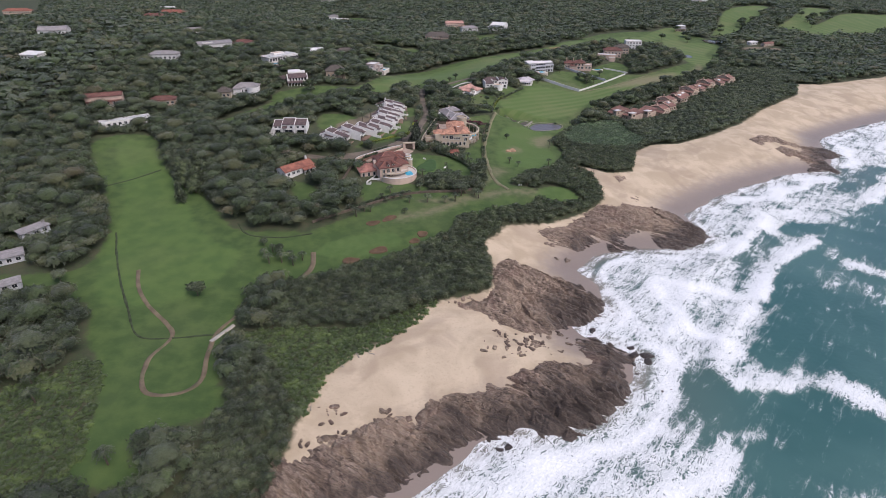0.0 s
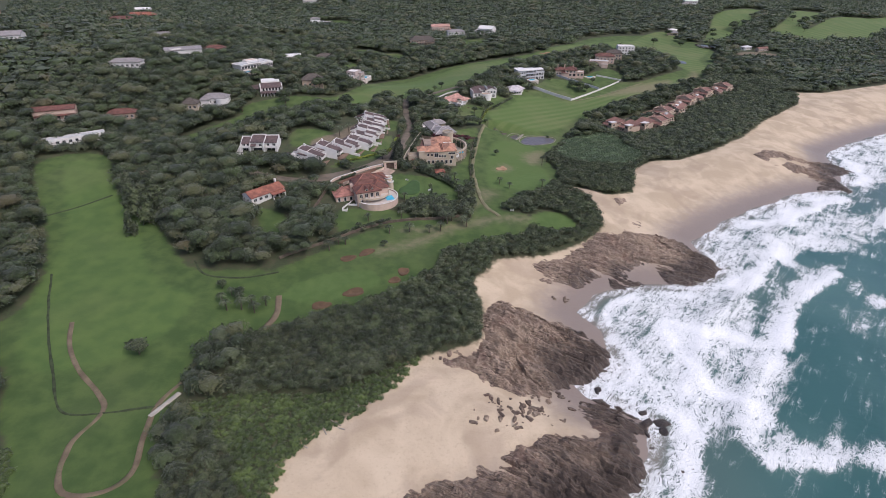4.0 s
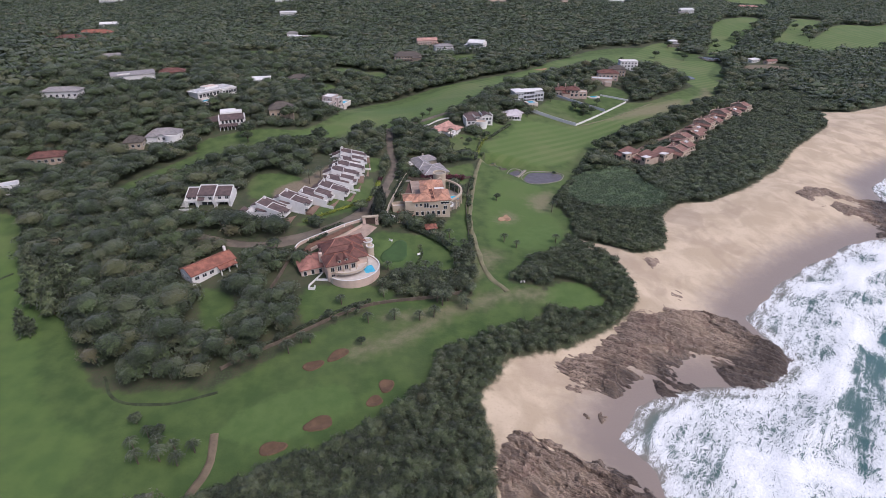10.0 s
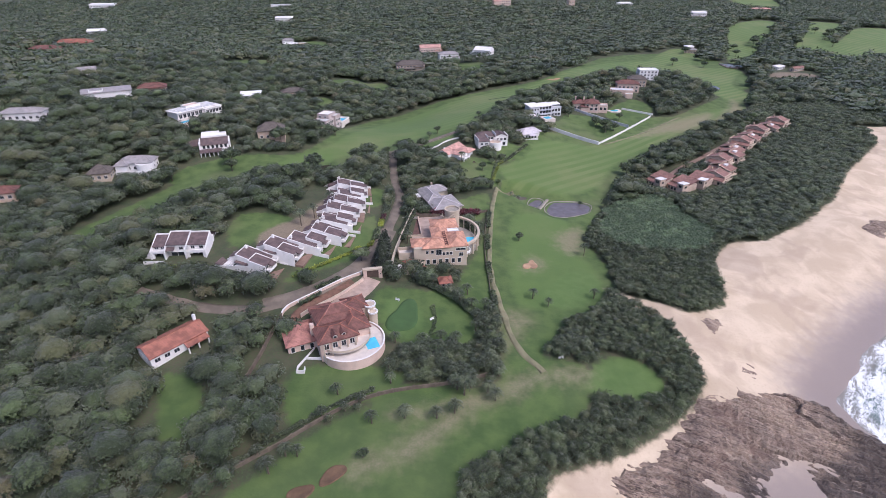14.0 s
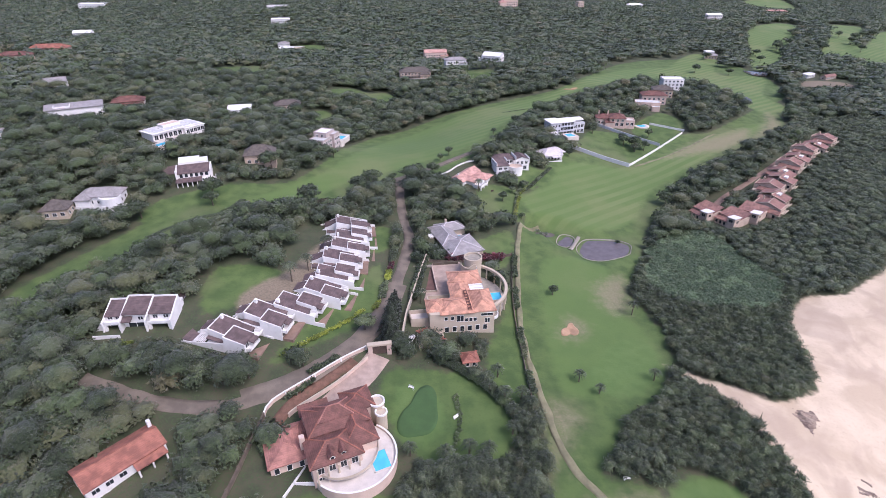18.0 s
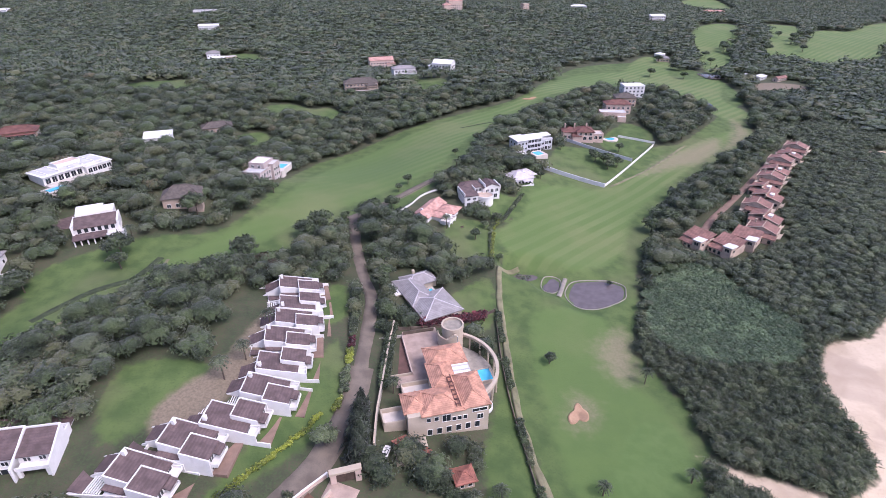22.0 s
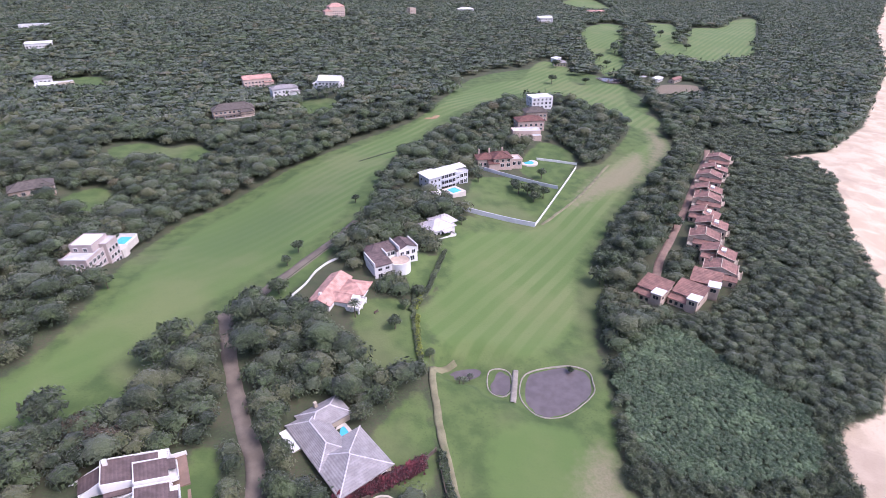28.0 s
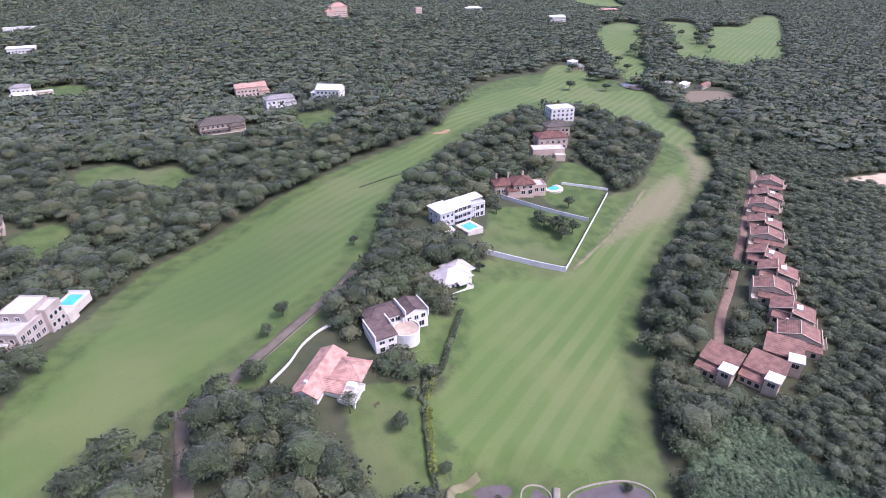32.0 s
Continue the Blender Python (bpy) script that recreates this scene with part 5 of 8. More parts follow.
# -- red-tiled house in the trees --
h = House(-97.2, 261, 50.5, "white house with a red clay tile roof among trees", base=17.0, clear=((3, 4, 6), (9, 4, 6), (15, 4, 6), (5, -4, 5), (13, -4, 5)), roof=M_RED_TILE)
h.walls(0, 18.4, 0, 8.6, 3.9)
h.gable(0, 18.4, 0, 8.6, 3.9, 2.1, "u")
h.chimney(18.0, 6.8, 3.0, 7.0)
h.box("porch", 10.5, 17.5, -2.4, 0, -2, 0.1, M_DECK)
h.mono(10.3, 17.7, -2.6, 0.2, 3.0, 3.7)
for u in (10.7, 14, 17.3):
    h.box("porch_post", u - 0.2, u + 0.2, -2.4, -2.0, 0, 3.0)
h.front(0.5, 9.5, -0.01, 1.6, 3, 1.6, 1.3)
h.front(0.5, 6, -0.01, -1.4, 2, 1.6, 1.3)
h.front(10.5, 17.5, -0.01, 0.3, 3, 1.3, 2.0)
h.front(1, 8, -0.01, 1.6, 2, 1.4, 1.2, 270)

# -- mansion with the round pool terrace --
h = House(-46.5, 264.8, 24, "large pink mansion with maroon tile roofs and a curved pool terrace", base=15.6, name="mansion",
          clear=((0, 8, 9), (8, 8, 9), (14, 6, 9), (8, 16, 9), (17, 14, 7), (14, -2, 6), (-8, 8, 7), (4, -2, 5), (19, 4, 6)), wall=M_PINK, roof=M_MAROON_TILE, trim=M_WHITE)
h.walls(0, 12, 1.5, 10.5, 6.6)
h.hip(0, 12, 1.5, 10.5, 6.7, 2.3, ridge=M_RED_TILE)
h.walls(8.5, 16.5, 4, 15.5, 6.6)
h.hip(8.5, 16.5, 4, 15.5, 6.75, 2.2, ridge=M_RED_TILE)
h.walls(1.5, 16, 10, 19, 7.6)
h.hip(1.5, 16, 10, 19, 7.7, 2.2, ridge=M_RED_TILE)
h.walls(12, 19, 15, 22, 6.8)
h.hip(12, 19, 15, 22, 6.9, 2.0, ridge=M_RED_TILE)
h.walls(-9.0, 0.5, 8.5, 20, 3.2)
h.hip(-9.0, 0.5, 8.5, 20, 3.3, 2.2, M_ROSE_TILE)
h.walls(4.5, 12.5, 12.5, 17.5, 8.9)
h.hip(4.5, 12.5, 12.5, 17.5, 9.0, 1.8, ridge=M_ROSE_TILE)
h.mono(0.4, 8.4, 19.0, 22.5, 6.0, 6.8)
h.walls(1.0, 8.0, 18.5, 22.2, 5.8)
for u, v in ((5.0, 2.2), (7.8, 2.6)):
    h.box("dormer", u - 0.75, u + 0.75, v - 0.4, v + 2.2, 6.6, 8.1, M_CREAM)
    h.gable(u - 0.8, u + 0.8, v - 0.5, v + 2.4, 8.1, 0.7, "v", over=0.15, ends=False)
    h.window(u, v - 0.41, 7.0, 0.8, 0.9)
for u, v, r, z in ((20.2, 15.6, 2.0, 6.6), (20.4, 12.6, 1.5, 5.4)):
    h.drum("turret", u, v, r, -3, z, M_CREAM, n=20)
    h.drum("turret_rim", u, v, r + 0.2, z, z + 0.5, M_WHITE, 0.35, 20)
h.chimney(-0.5, 10.5, 3, 8.2, 1.3)
h.drum("terrace", 10.5, 5.0, 10.6, -3.5, 1.7, M_DECK, n=44)
h.drum("terrace_rim", 10.5, 5.0, 10.8, -3.5, 2.3, M_PINK, 0.4, 40, -150, 40)
h.drum("terrace_coping", 10.5, 5.0, 10.9, 2.3, 2.42, M_WHITE, 0.45, 40, -150, 40)
h.drum("balcony", 8.5, 6.5, 8.6, 3.2, 3.5, M_DECK, 7.5, 32, -140, 30)
h.drum("balustrade", 8.5, 6.5, 8.7, 3.5, 4.2, M_CREAM, 0.15, 32, -140, 30)
h.box("pool_water", 14.2, 18.2, -1.5, 4.0, 1.5, 1.76, M_POOL, bevel=0)
h.rail([(14, -1.7), (18.4, -1.7), (18.4, 4.2), (14, 4.2), (14, -1.7)], 1.68, 0.15, 0.35, M_DECK, "pool_rim")
for u in (1, 3.5, 6, 8.5, 11):
    h.box("column", u - 0.2, u + 0.2, 0.2, 0.6, 0, 6.4, M_CREAM, bevel=0.02)
h.front(0.6, 11.5, 1.49, 0.4, 4, 1.5, 2.2)
h.front(0.6, 11.5, 1.49, 3.8, 4, 1.4, 1.9)
h.front(5, 15, 16.51, 3.8, 4, 1.4, 1.9, 90)
h.front(5, 15, 16.51, 0.4, 3, 1.6, 2.2, 90)
h.front(-9, 0, 8.49, 0.5, 3, 1.1, 1.9)
h.rail([(-1.0, 8), (-4.5, 4.5), (-7.5, 1.5), (-8.2, -0.5), (-6.2, -1.4), (-5.6, 0.2)], -0.9, 1.5, 0.3, M_WHITE, "garden_wall")
h.rail([(-4.5, 4.5), (0, 2.5)], -0.9, 1.5, 0.3, M_WHITE, "garden_wall")
gate = House(-36.3, 312.2, 10, "pink gatehouse arch with a timber double gate", clear=((0, 0, 4),), name="gate", category="gate", wall=M_PINK)
gate.box("pier", -3.6, -2.2, -0.6, 0.6, -1.5, 3.4, bevel=0.06)
gate.box("pier", 2.2, 3.6, -0.6, 0.6, -1.5, 3.4, bevel=0.06)
gate.box("lintel", -3.8, 3.8, -0.8, 0.8, 3.4, 4.1, M_CREAM, bevel=0.06)
gate.box("gate_leaf", -2.2, -0.03, -0.12, 0.12, 0, 3.2, M_TIMBER)
gate.box("gate_leaf", 0.03, 2.2, -0.12, 0.12, 0, 3.2, M_TIMBER)
ribbon("driveway", [(-36.6, 311), (-40, 303), (-45, 295), (-49, 288), (-50, 282)], 7.2, M_DRIVE, "wide brick driveway up to the mansion", "driveway", 0.14)
upright_wall("garden_wall", [(-64.5, 286), (-63.3, 290.4), (-53.9, 300.2), (-47.5, 307.1), (-40.8, 313.2)], 1.3, 0.3, M_PINK, "pink garden wall with white coping and posts", M_WHITE, 6.0)
upright_wall("garden_wall", [(-68, 258), (-66.5, 268), (-65.5, 278), (-64.5, 285.5)], 1.6, 0.4, M_OLDSTONE, "dark retaining wall below the road", None, 5.0)
upright_wall("garden_wall", [(-58, 286), (-56.7, 288.1), (-47.1, 298.3), (-39.6, 309.0)], 1.3, 0.3, M_PINK, "low pink retaining wall beside the driveway", M_CREAM)
ribbon("flower_bed", [(-61, 284), (-58, 291), (-51, 299), (-43.5, 308)], 3.2, surface("red_soil", (0.16, 0.085, 0.055), 0.95, 0.3, 0.5, 3.0, 0.05, stain=(0.07, 0.07, 0.03)), "sloping bed of bare red soil", "flower bed", 0.2, 0.6)

# -- orange-roofed mansion with the round tower --
h = House(-21.0, 324.8, 7.6, "large cream villa with orange tile roofs and a round tower", base=14.6, name="villa", wall=M_CREAM, roof=M_ORANGE_TILE,
          clear=((0, 3, 6), (6, 4, 8), (14, 4, 8), (20, 6, 7), (12, 14, 8), (18, 16, 8), (4, 14, 8), (18, 24, 8), (22, 33, 6), (8, 26, 8), (28, 20, 6), (-6, 4, 4), (-1, 25, 7), (-1, 34, 6), (8, 34, 6), (2, 46, 2), (28, 10, 5)))
h.walls(0, 21.8, 0, 8.5, 8.4, -4)
h.hip(4.0, 14.8, 0, 8.5, 8.5, 2.0)
h.hip(-0.2, 6, 2.0, 8.5, 8.45, 1.6)
h.hip(14.8, 21.8, 0.4, 12.5, 8.5, 2.1)
h.walls(14.8, 21.8, 8, 12.5, 8.4, -4)
h.walls(9.0, 15.2, 8.5, 18.5, 8.2, -4)
h.hip(9.0, 15.2, 9, 19, 8.3, 1.7)
h.walls(10, 21, 18, 26, 8.2, -4)
h.hip(9.6, 20.4, 18.2, 26, 8.3, 2.0)
for k in range(3):
    v = 13.4 + 1.9 * k
    h.box("skylight", 15.6, 20.6, v, v + 1.3, 7.6, 8.0, M_WHITE, "white vaulted skylight", bevel=0.12)
h.box("link_roof", 15.2, 21, 12.6, 18.4, 5, 7.6, M_FLAT, bevel=0)
for k in range(7):
    h.box("pergola_beam", 12.9, 14.1, 0.6 + 1.7 * k, 1.0 + 1.7 * k, 9.6, 9.85, M_MAROON_TILE, bevel=0)
for u in (12.95, 14.05):
    h.box("pergola_rail", u - 0.12, u + 0.12, 0, 12.2, 9.4, 9.62, M_MAROON_TILE, bevel=0)
h.drum("tower", 20.8, 34.6, 3.4, -4, 8.6, M_CREAM, n=36)
h.drum("tower_parapet", 20.8, 34.6, 3.6, 8.4, 9.5, M_CREAM, 0.45, 36)
h.drum("tower_roof", 20.8, 34.6, 3.2, 8.5, 8.75, M_WEIR, n=32)
for k in range(14):
    a = radians(165 + 8.0 * k)
    h.box("stair_step", 20.8 + 4.1 * math.cos(a) - 0.45, 20.8 + 4.1 * math.cos(a) + 0.45, 34.6 + 4.1 * math.sin(a) - 0.45, 34.6 + 4.1 * math.sin(a) + 0.45, 1.0, 2.4 + 0.44 * k, M_CREAM, bevel=0)
h.drum("stair_wall", 20.8, 34.6, 4.8, -4, 6.6, M_CREAM, 0.3, 16, 160, 260)
h.window(20.8, 31.19, 4.6, 1.6, 2.2)
h.drum("colonnade_beam", 14.0, 21.0, 17.0, 4.6, 5.5, M_CREAM, 1.0, 48, -58, 62)
for k in range(9):
    a = radians(-56 + 14.2 * k)
    h.drum("column", 14 + 16.5 * math.cos(a), 21 + 16.5 * math.sin(a), 0.3, -4, 4.6, M_CREAM, n=10)
h.drum("garden_terrace", 14.0, 21.0, 16.0, -4, 0.4, M_WEIR, 10.0, 40, -50, 55)
h.box("pool_water", 24.2, 28.6, 15.8, 20.6, -1, 1.35, M_POOL, bevel=0)
h.rail([(24, 15.6), (28.8, 15.6), (28.8, 20.8), (24, 20.8), (24, 15.6)], 0.2, 1.3, 0.4, M_CREAM, "pool_wall")
h.rail([(1, 11.2), (9, 11.2), (9, 17), (1, 17), (1, 11.2)], -1, 5.6, 0.35, M_CREAM, "courtyard_wall")
h.box("courtyard_floor", 1, 9, 11.2, 17, -2, 3.2, M_DECK, bevel=0)
h.rail([(-5.8, 2.5), (0, 2.5), (0, 7.5), (-6.2, 7.5), (-5.8, 2.5)], -1, 6.6, 0.35, M_CREAM, "courtyard_wall")
h.box("courtyard_floor", -5.8, 0, 2.5, 7.5, -2, 4.2, M_DECK, bevel=0)
h.box("courtyard_floor", -3.5, 17, 17.6, 43, -3, 2.6, M_DRIVE, bevel=0)
h.box("clay_court", -2.0, 5.0, 22.4, 39.8, 2.2, 2.66, M_COURT, "dark red clay court", bevel=0)
h.rail([(-2, 22.2), (5.2, 22.2)], 1.0, 2.4, 0.3, M_CREAM, "courtyard_wall")
h.rail([(6.0, 41.5), (16.0, 41.5)], 1.0, 2.8, 0.3, M_OLDSTONE, "courtyard_wall")
h.rail([(5.2, 22), (5.2, 40)], -1, 4.8, 0.3, M_PINK, "courtyard_wall")
h.rail([(-2, 40), (5.2, 40)], -1, 4.8, 0.3, M_WALLSTONE, "courtyard_wall")
h.box("garage_wall", -4.5, 4.0, -8.5, -2.4, -3, 3.6)
h.solid("roof", [(-5, -3, 5.0), (-1.2, -2.0, 5.2), (4.6, -7.5, 4.2), (1.6, -10, 3.6)], [(-5, -3, 4.7), (-1.2, -2.0, 4.9), (4.6, -7.5, 3.9), (1.6, -10, 3.3)], [(0, 1, 2, 3), (4, 5, 6, 7), (0, 1, 5, 4), (1, 2, 6, 5), (2, 3, 7, 6), (3, 0, 4, 7)], M_RED_TILE)
h.front(4.4, 8.6, -0.01, 5.8, 2, 1.0, 1.3)
h.window(10.2, -0.01, 5.0, 2.2, 2.3)
h.front(11.5, 16, -0.01, 4.8, 3, 1.0, 1.3)
h.window(19.2, -0.01, 6.6, 4.0, 1.0)
h.window(19.4, -0.01, 3.8, 1.6, 1.7)
h.front(4.4, 20, -0.01, 1.0, 6, 1.3, 2.0)
h.front(1, 7, 21.81, 4.8, 2, 1.4, 1.8, 90)
h.drum("bay_balcony", 21.2, 3.0, 2.6, 4.2, 5.3, M_WHITE, 0.3, 20, -100, 100)
hut = House(-8.4, 311.5, 10, "small garden pavilion with a red tile roof", clear=((0, 0, 4),), name="pavilion", category="pavilion", wall=M_TAN, roof=M_RED_TILE)
hut.walls(-2.2, 2.2, -2, 2, 2.4)
hut.hip(-2.2, 2.2, -2, 2, 2.4, 1.2)
hut.front(-2, 2, -2.01, 0.6, 2, 0.9, 1.3)
upright_wall("garden_wall", [(-23.4, 371), (-25.5, 358), (-27.2, 345), (-29.0, 332), (-29.8, 321)], 2.2, 0.35, M_WALLSTONE, "old cream wall along the lane", M_CREAM, 9.0)
upright_wall("garden_wall", [(9.2, 297), (9.0, 318), (9.0, 337), (10.4, 358), (12.8, 378)], 1.1, 0.25, M_OLDSTONE, "low stone wall beside the cart track")
upright_wall("garden_wall", [(-72, 219), (-67, 224), (-53, 235), (-39, 247), (-26, 254), (-8, 258), (4, 262)], 1.2, 0.4, M_OLDSTONE, "weathered stone wall above the fairway", None, 5.0)

upright_wall("garden_wall", [(-22, 369), (-8, 371.5), (4, 376.5), (13, 382)], 1.3, 0.2, M_OLDSTONE, "dark boundary wall behind the round tower", None, 4.0)

# -- grey-roofed bungalow --
h = House(-13.1, 371.0, 22, "long bungalow with a pale grey hipped roof", base=15.6, wall=M_CREAM, roof=M_GREY_TILE, clear=((7, 4, 8), (7, 12, 8), (5, 20, 8), (4, 26, 7), (13, 22, 5), (14, 8, 5)))
h.walls(0.5, 14.5, 0.5, 15, 3.2)
h.hip(0.5, 14.5, 0.5, 15, 3.3, 2.4, ridge=M_LILAC_TILE)
h.walls(0.5, 9, 12, 27, 3.2)
h.hip(0.5, 9, 10, 27.5, 3.45, 2.3, ridge=M_LILAC_TILE)
h.walls(5, 15.5, 21.5, 29, 3.2)
h.hip(4, 15.5, 21.5, 29, 3.4, 2.2, ridge=M_LILAC_TILE)
h.pool(10.6, 12.8, 17.2, 20.4, 0.9, 0.9)
h.walls(-2, 0.5, 19.5, 27, 2.7)
h.box("flat_roof", -2.2, 0.5, 19.2, 27.3, 2.7, 3.0, M_WHITE, "flat white roof of the side wing")
h.chimney(9, 28.2, 3, 5.9)
h.front(1, 14, 0.49, 0.8, 4)
h.front(2, 14, 14.51, 0.4, 3, 1.8, 2.0, 90)

# -- coral-roofed house --
h = House(-9.5, 446.5, 58, "cream house with a coral pink tile roof and sun deck", base=17.4, wall=M_WHITE, roof=M_CORAL_TILE, clear=((4, -4, 6), (10, 0, 8), (16, 2, 8), (6, 4, 7), (12, -10, 7), (3, -12, 5), (18, -6, 6), (12, -16, 4), (4, -18, 6), (-4, -10, 4)))
h.walls(0, 19.5, -4, 4, 4.6)
h.gable(0, 19.5, -4, 4, 4.6, 2.2, "u")
h.walls(7, 16, -12, -4, 4.4)
h.hip(9.5, 17.5, -12.5, -3.5, 4.6, 1.9)
h.gable(4, 10, -9.5, -3, 4.2, 1.6, "v")
h.walls(4, 10, -9, -3, 4.0)
h.box("sun_deck", 2.2, 9.5, -14.0, -9, 2.4, 2.8, M_WHITE)
h.box("deck_floor", 2.4, 9.3, -13.8, -9.2, 2.8, 2.86, M_DECK, bevel=0)
h.rail([(2.2, -9), (2.2, -14.0), (9.5, -14.0), (9.5, -10)], 2.8, 0.8, 0.14)
for u in (2.5, 5.8, 9.2):
    h.box("deck_post", u - 0.25, u + 0.25, -13.9, -13.4, -3, 2.4, M_WHITE)
h.walls(2.6, 9.2, -11.5, -9, 2.4)
for k in range(4):
    h.box("sun_bed", 3 + 1.5 * k, 3.7 + 1.5 * k, -13.2, -11.3, 2.88, 3.15, M_WHITE)
h.chimney(3, 0.5, 5, 7.4)
h.front(-3, 3, -0.01, 1.0, 2, 1.4, 1.5, 270)
h.front(3, 9, -11.51, 0.2, 3, 1.4, 1.9)
h.front(7, 16, -12.01, 0.6, 3, 1.3, 1.6)
h.box("forecourt", 10, 20, 4, 9, -2, 0.3, M_PAVE, bevel=0)
upright_wall("garden_wall", [(-17.9, 455.3), (-12.3, 461.5), (-8.2, 468), (-2.8, 473.1), (1.3, 475.2)], 0.8, 0.1, M_WHITE, "white picket wall with posts along the lane", M_WHITE, 2.4)

# -- white house with brown roofs and a round room --
h = House(13.2, 460.2, 12, "white two-storey house with brown roofs and a round room", base=19.3, wall=M_WHITE, roof=M_BROWN_TILE, clear=((3, 5, 6), (8, 8, 7), (16, 10, 8), (12, 3, 6)))
h.walls(0, 7, 0, 9.5, 5.6)
h.mono(-0.4, 7.3, -0.4, 9.8, 5.6, 7.2, "v")
h.walls(1.5, 13, 8, 15.5, 6.4)
h.hip(1.2, 13.2, 7.8, 15.7, 6.5, 2.0, over=0.3)
h.walls(12, 21, 6, 14, 6.2)
h.gable(12, 21, 6, 14, 6.2, 1.9, "v", over=0.3)
for u0, u1, v0, v1, z in ((-0.3, 0.1, -0.5, 9.9, 7.3), (6.9, 7.3, 4, 9.9, 7.4), (12.7, 13.1, 5.6, 14.4, 8.3), (20.8, 21.2, 5.6, 14.4, 7.0)):
    h.box("parapet", u0, u1, v0, v1, 4, z)
h.drum("round_room", 11.5, 2.8, 4.3, -3, 3.6, M_WHITE, n=32)
h.drum("round_parapet", 11.5, 2.8, 4.45, 3.4, 4.4, M_WHITE, 0.3, 32)
h.drum("round_terrace", 11.5, 2.8, 4.0, 3.5, 3.75, M_TAN, n=28)
h.front(0.6, 6.6, -0.01, 3.4, 2, 1.6, 1.1)
h.front(0.6, 6.6, -0.01, 0.4, 2, 1.6, 1.8)
h.front(8, 12, 7.99, 4.0, 2, 1.5, 1.5)
h.front(13, 20.5, 5.99, 3.6, 3, 1.4, 1.6)
h.front(13, 20.5, 5.99, 0.5, 2, 1.8, 2.0)
h.front(7, 13.5, 21.01, 3.6, 2, 1.4, 1.5, 90)

# -- pale-roofed house --
h = House(44.2, 487.6, 18, "low white house with a pale lilac hipped roof", base=17.2, wall=M_WHITE, roof=M_LILAC_TILE, clear=((5, 5, 7), (12, 6, 7)))
h.walls(0.5, 13, 1.5, 12, 3.3)
h.hip(0.5, 13, 1.5, 12, 3.4, 2.8)
h.walls(7, 15.5, 5, 14, 3.3)
h.hip(7, 16.5, 5, 14, 3.5, 2.2)
h.box("veranda", -0.6, 11.5, -1.6, 1.5, -3, 0.2, M_WHITE)
h.rail([(-0.6, 2), (-0.6, -1.6), (11.5, -1.6), (11.5, 1.5)], 0.2, 0.8)
h.mono(5.5, 11, -1.2, 1.8, 2.7, 3.3)
h.front(0.8, 12, 1.49, 0.3, 5, 1.3, 2.0)

# -- three-storey modern house --
h = House(56, 533, 20, "three-storey grey modern house with white flat roofs and a pool", base=18.6, name="house", wall=M_GREYWALL, roof=M_FLAT, clear=((5, 5, 8), (13, 6, 8), (22, 6, 8), (4, -3, 6), (12, -4, 7), (-4, 2, 6), (4, -10, 6), (14, -11, 6), (22, -4, 7)))
h.walls(0, 8, 0, 9, 9.8)
h.mono(-0.6, 8.4, -0.8, 9.5, 9.8, 10.5, mat=M_WHITE, thick=0.4)
h.walls(8, 19, 1.5, 9, 9.0)
h.mono(7.6, 19.2, 0.6, 9.5, 9.2, 9.8, mat=M_WHITE, thick=0.4)
h.walls(19, 28, 2.5, 10, 7.0)
h.mono(18.6, 28.6, 5, 10.5, 8.6, 9.2, mat=M_WHITE, thick=0.35)
h.flat(19, 28, 2.5, 10, 7.0)
for z in (3.2, 6.2):
    h.box("balcony", 8.2, 18.8, -0.6, 1.6, z, z + 0.25)
    h.rail([(8.2, -0.6), (18.8, -0.6)], z + 0.25, 0.9, 0.15, M_GREYWALL)
for z in (0.5, 3.6, 6.7):
    h.front(0.5, 7.6, -0.01, z, 3, 1.1, 1.3)
    h.front(8.6, 18.6, 1.49, z, 4, 1.9, 2.0)
    h.front(1, 8.5, -0.01, z, 2, 1.3, 1.3, 270)
h.front(19.5, 27.5, 2.49, 0.6, 3, 1.9, 2.1)
h.front(19.5, 27.5, 2.49, 4.0, 3, 1.9, 2.0)
h.box("annex_wall", -4, 3, -6, -1, -3, 3.4, M_WHITE)
h.mono(-4.4, 3.4, -6.4, -0.6, 3.4, 4.4, mat=M_WHITE)
h.pool(9, 14.5, -8.5, -2.5, 2.2, 1.6)
h.rail([(-8, -3), (-7, 4), (-1, 12)], -1, 2.6, 0.3, M_WHITE, "garden_wall")
upright_wall("garden_wall", [(64, 515), (82, 507), (99.6, 498.7)], 2.2, 0.4, M_GREYWALL, "long pale grey boundary wall by the fairway", M_GREYWALL, 6.0, 3.0)
upright_wall("garden_wall", [(99.6, 498.7), (126, 526), (155, 555.5)], 1.4, 0.16, M_WHITE, "thin white boundary wall down the slope", M_WHITE, 6.0, 3.0)
upright_wall("garden_wall", [(96, 564), (114, 548), (131.3, 534.5)], 1.8, 0.3, M_GREYWALL, "pale boundary wall between two gardens", M_GREYWALL, 6.0, 3.0)
upright_wall("garden_wall", [(137, 572), (148, 566), (158, 560)], 1.2, 0.25, M_WHITE, "low white picket wall below the garden", M_WHITE, 2.5)


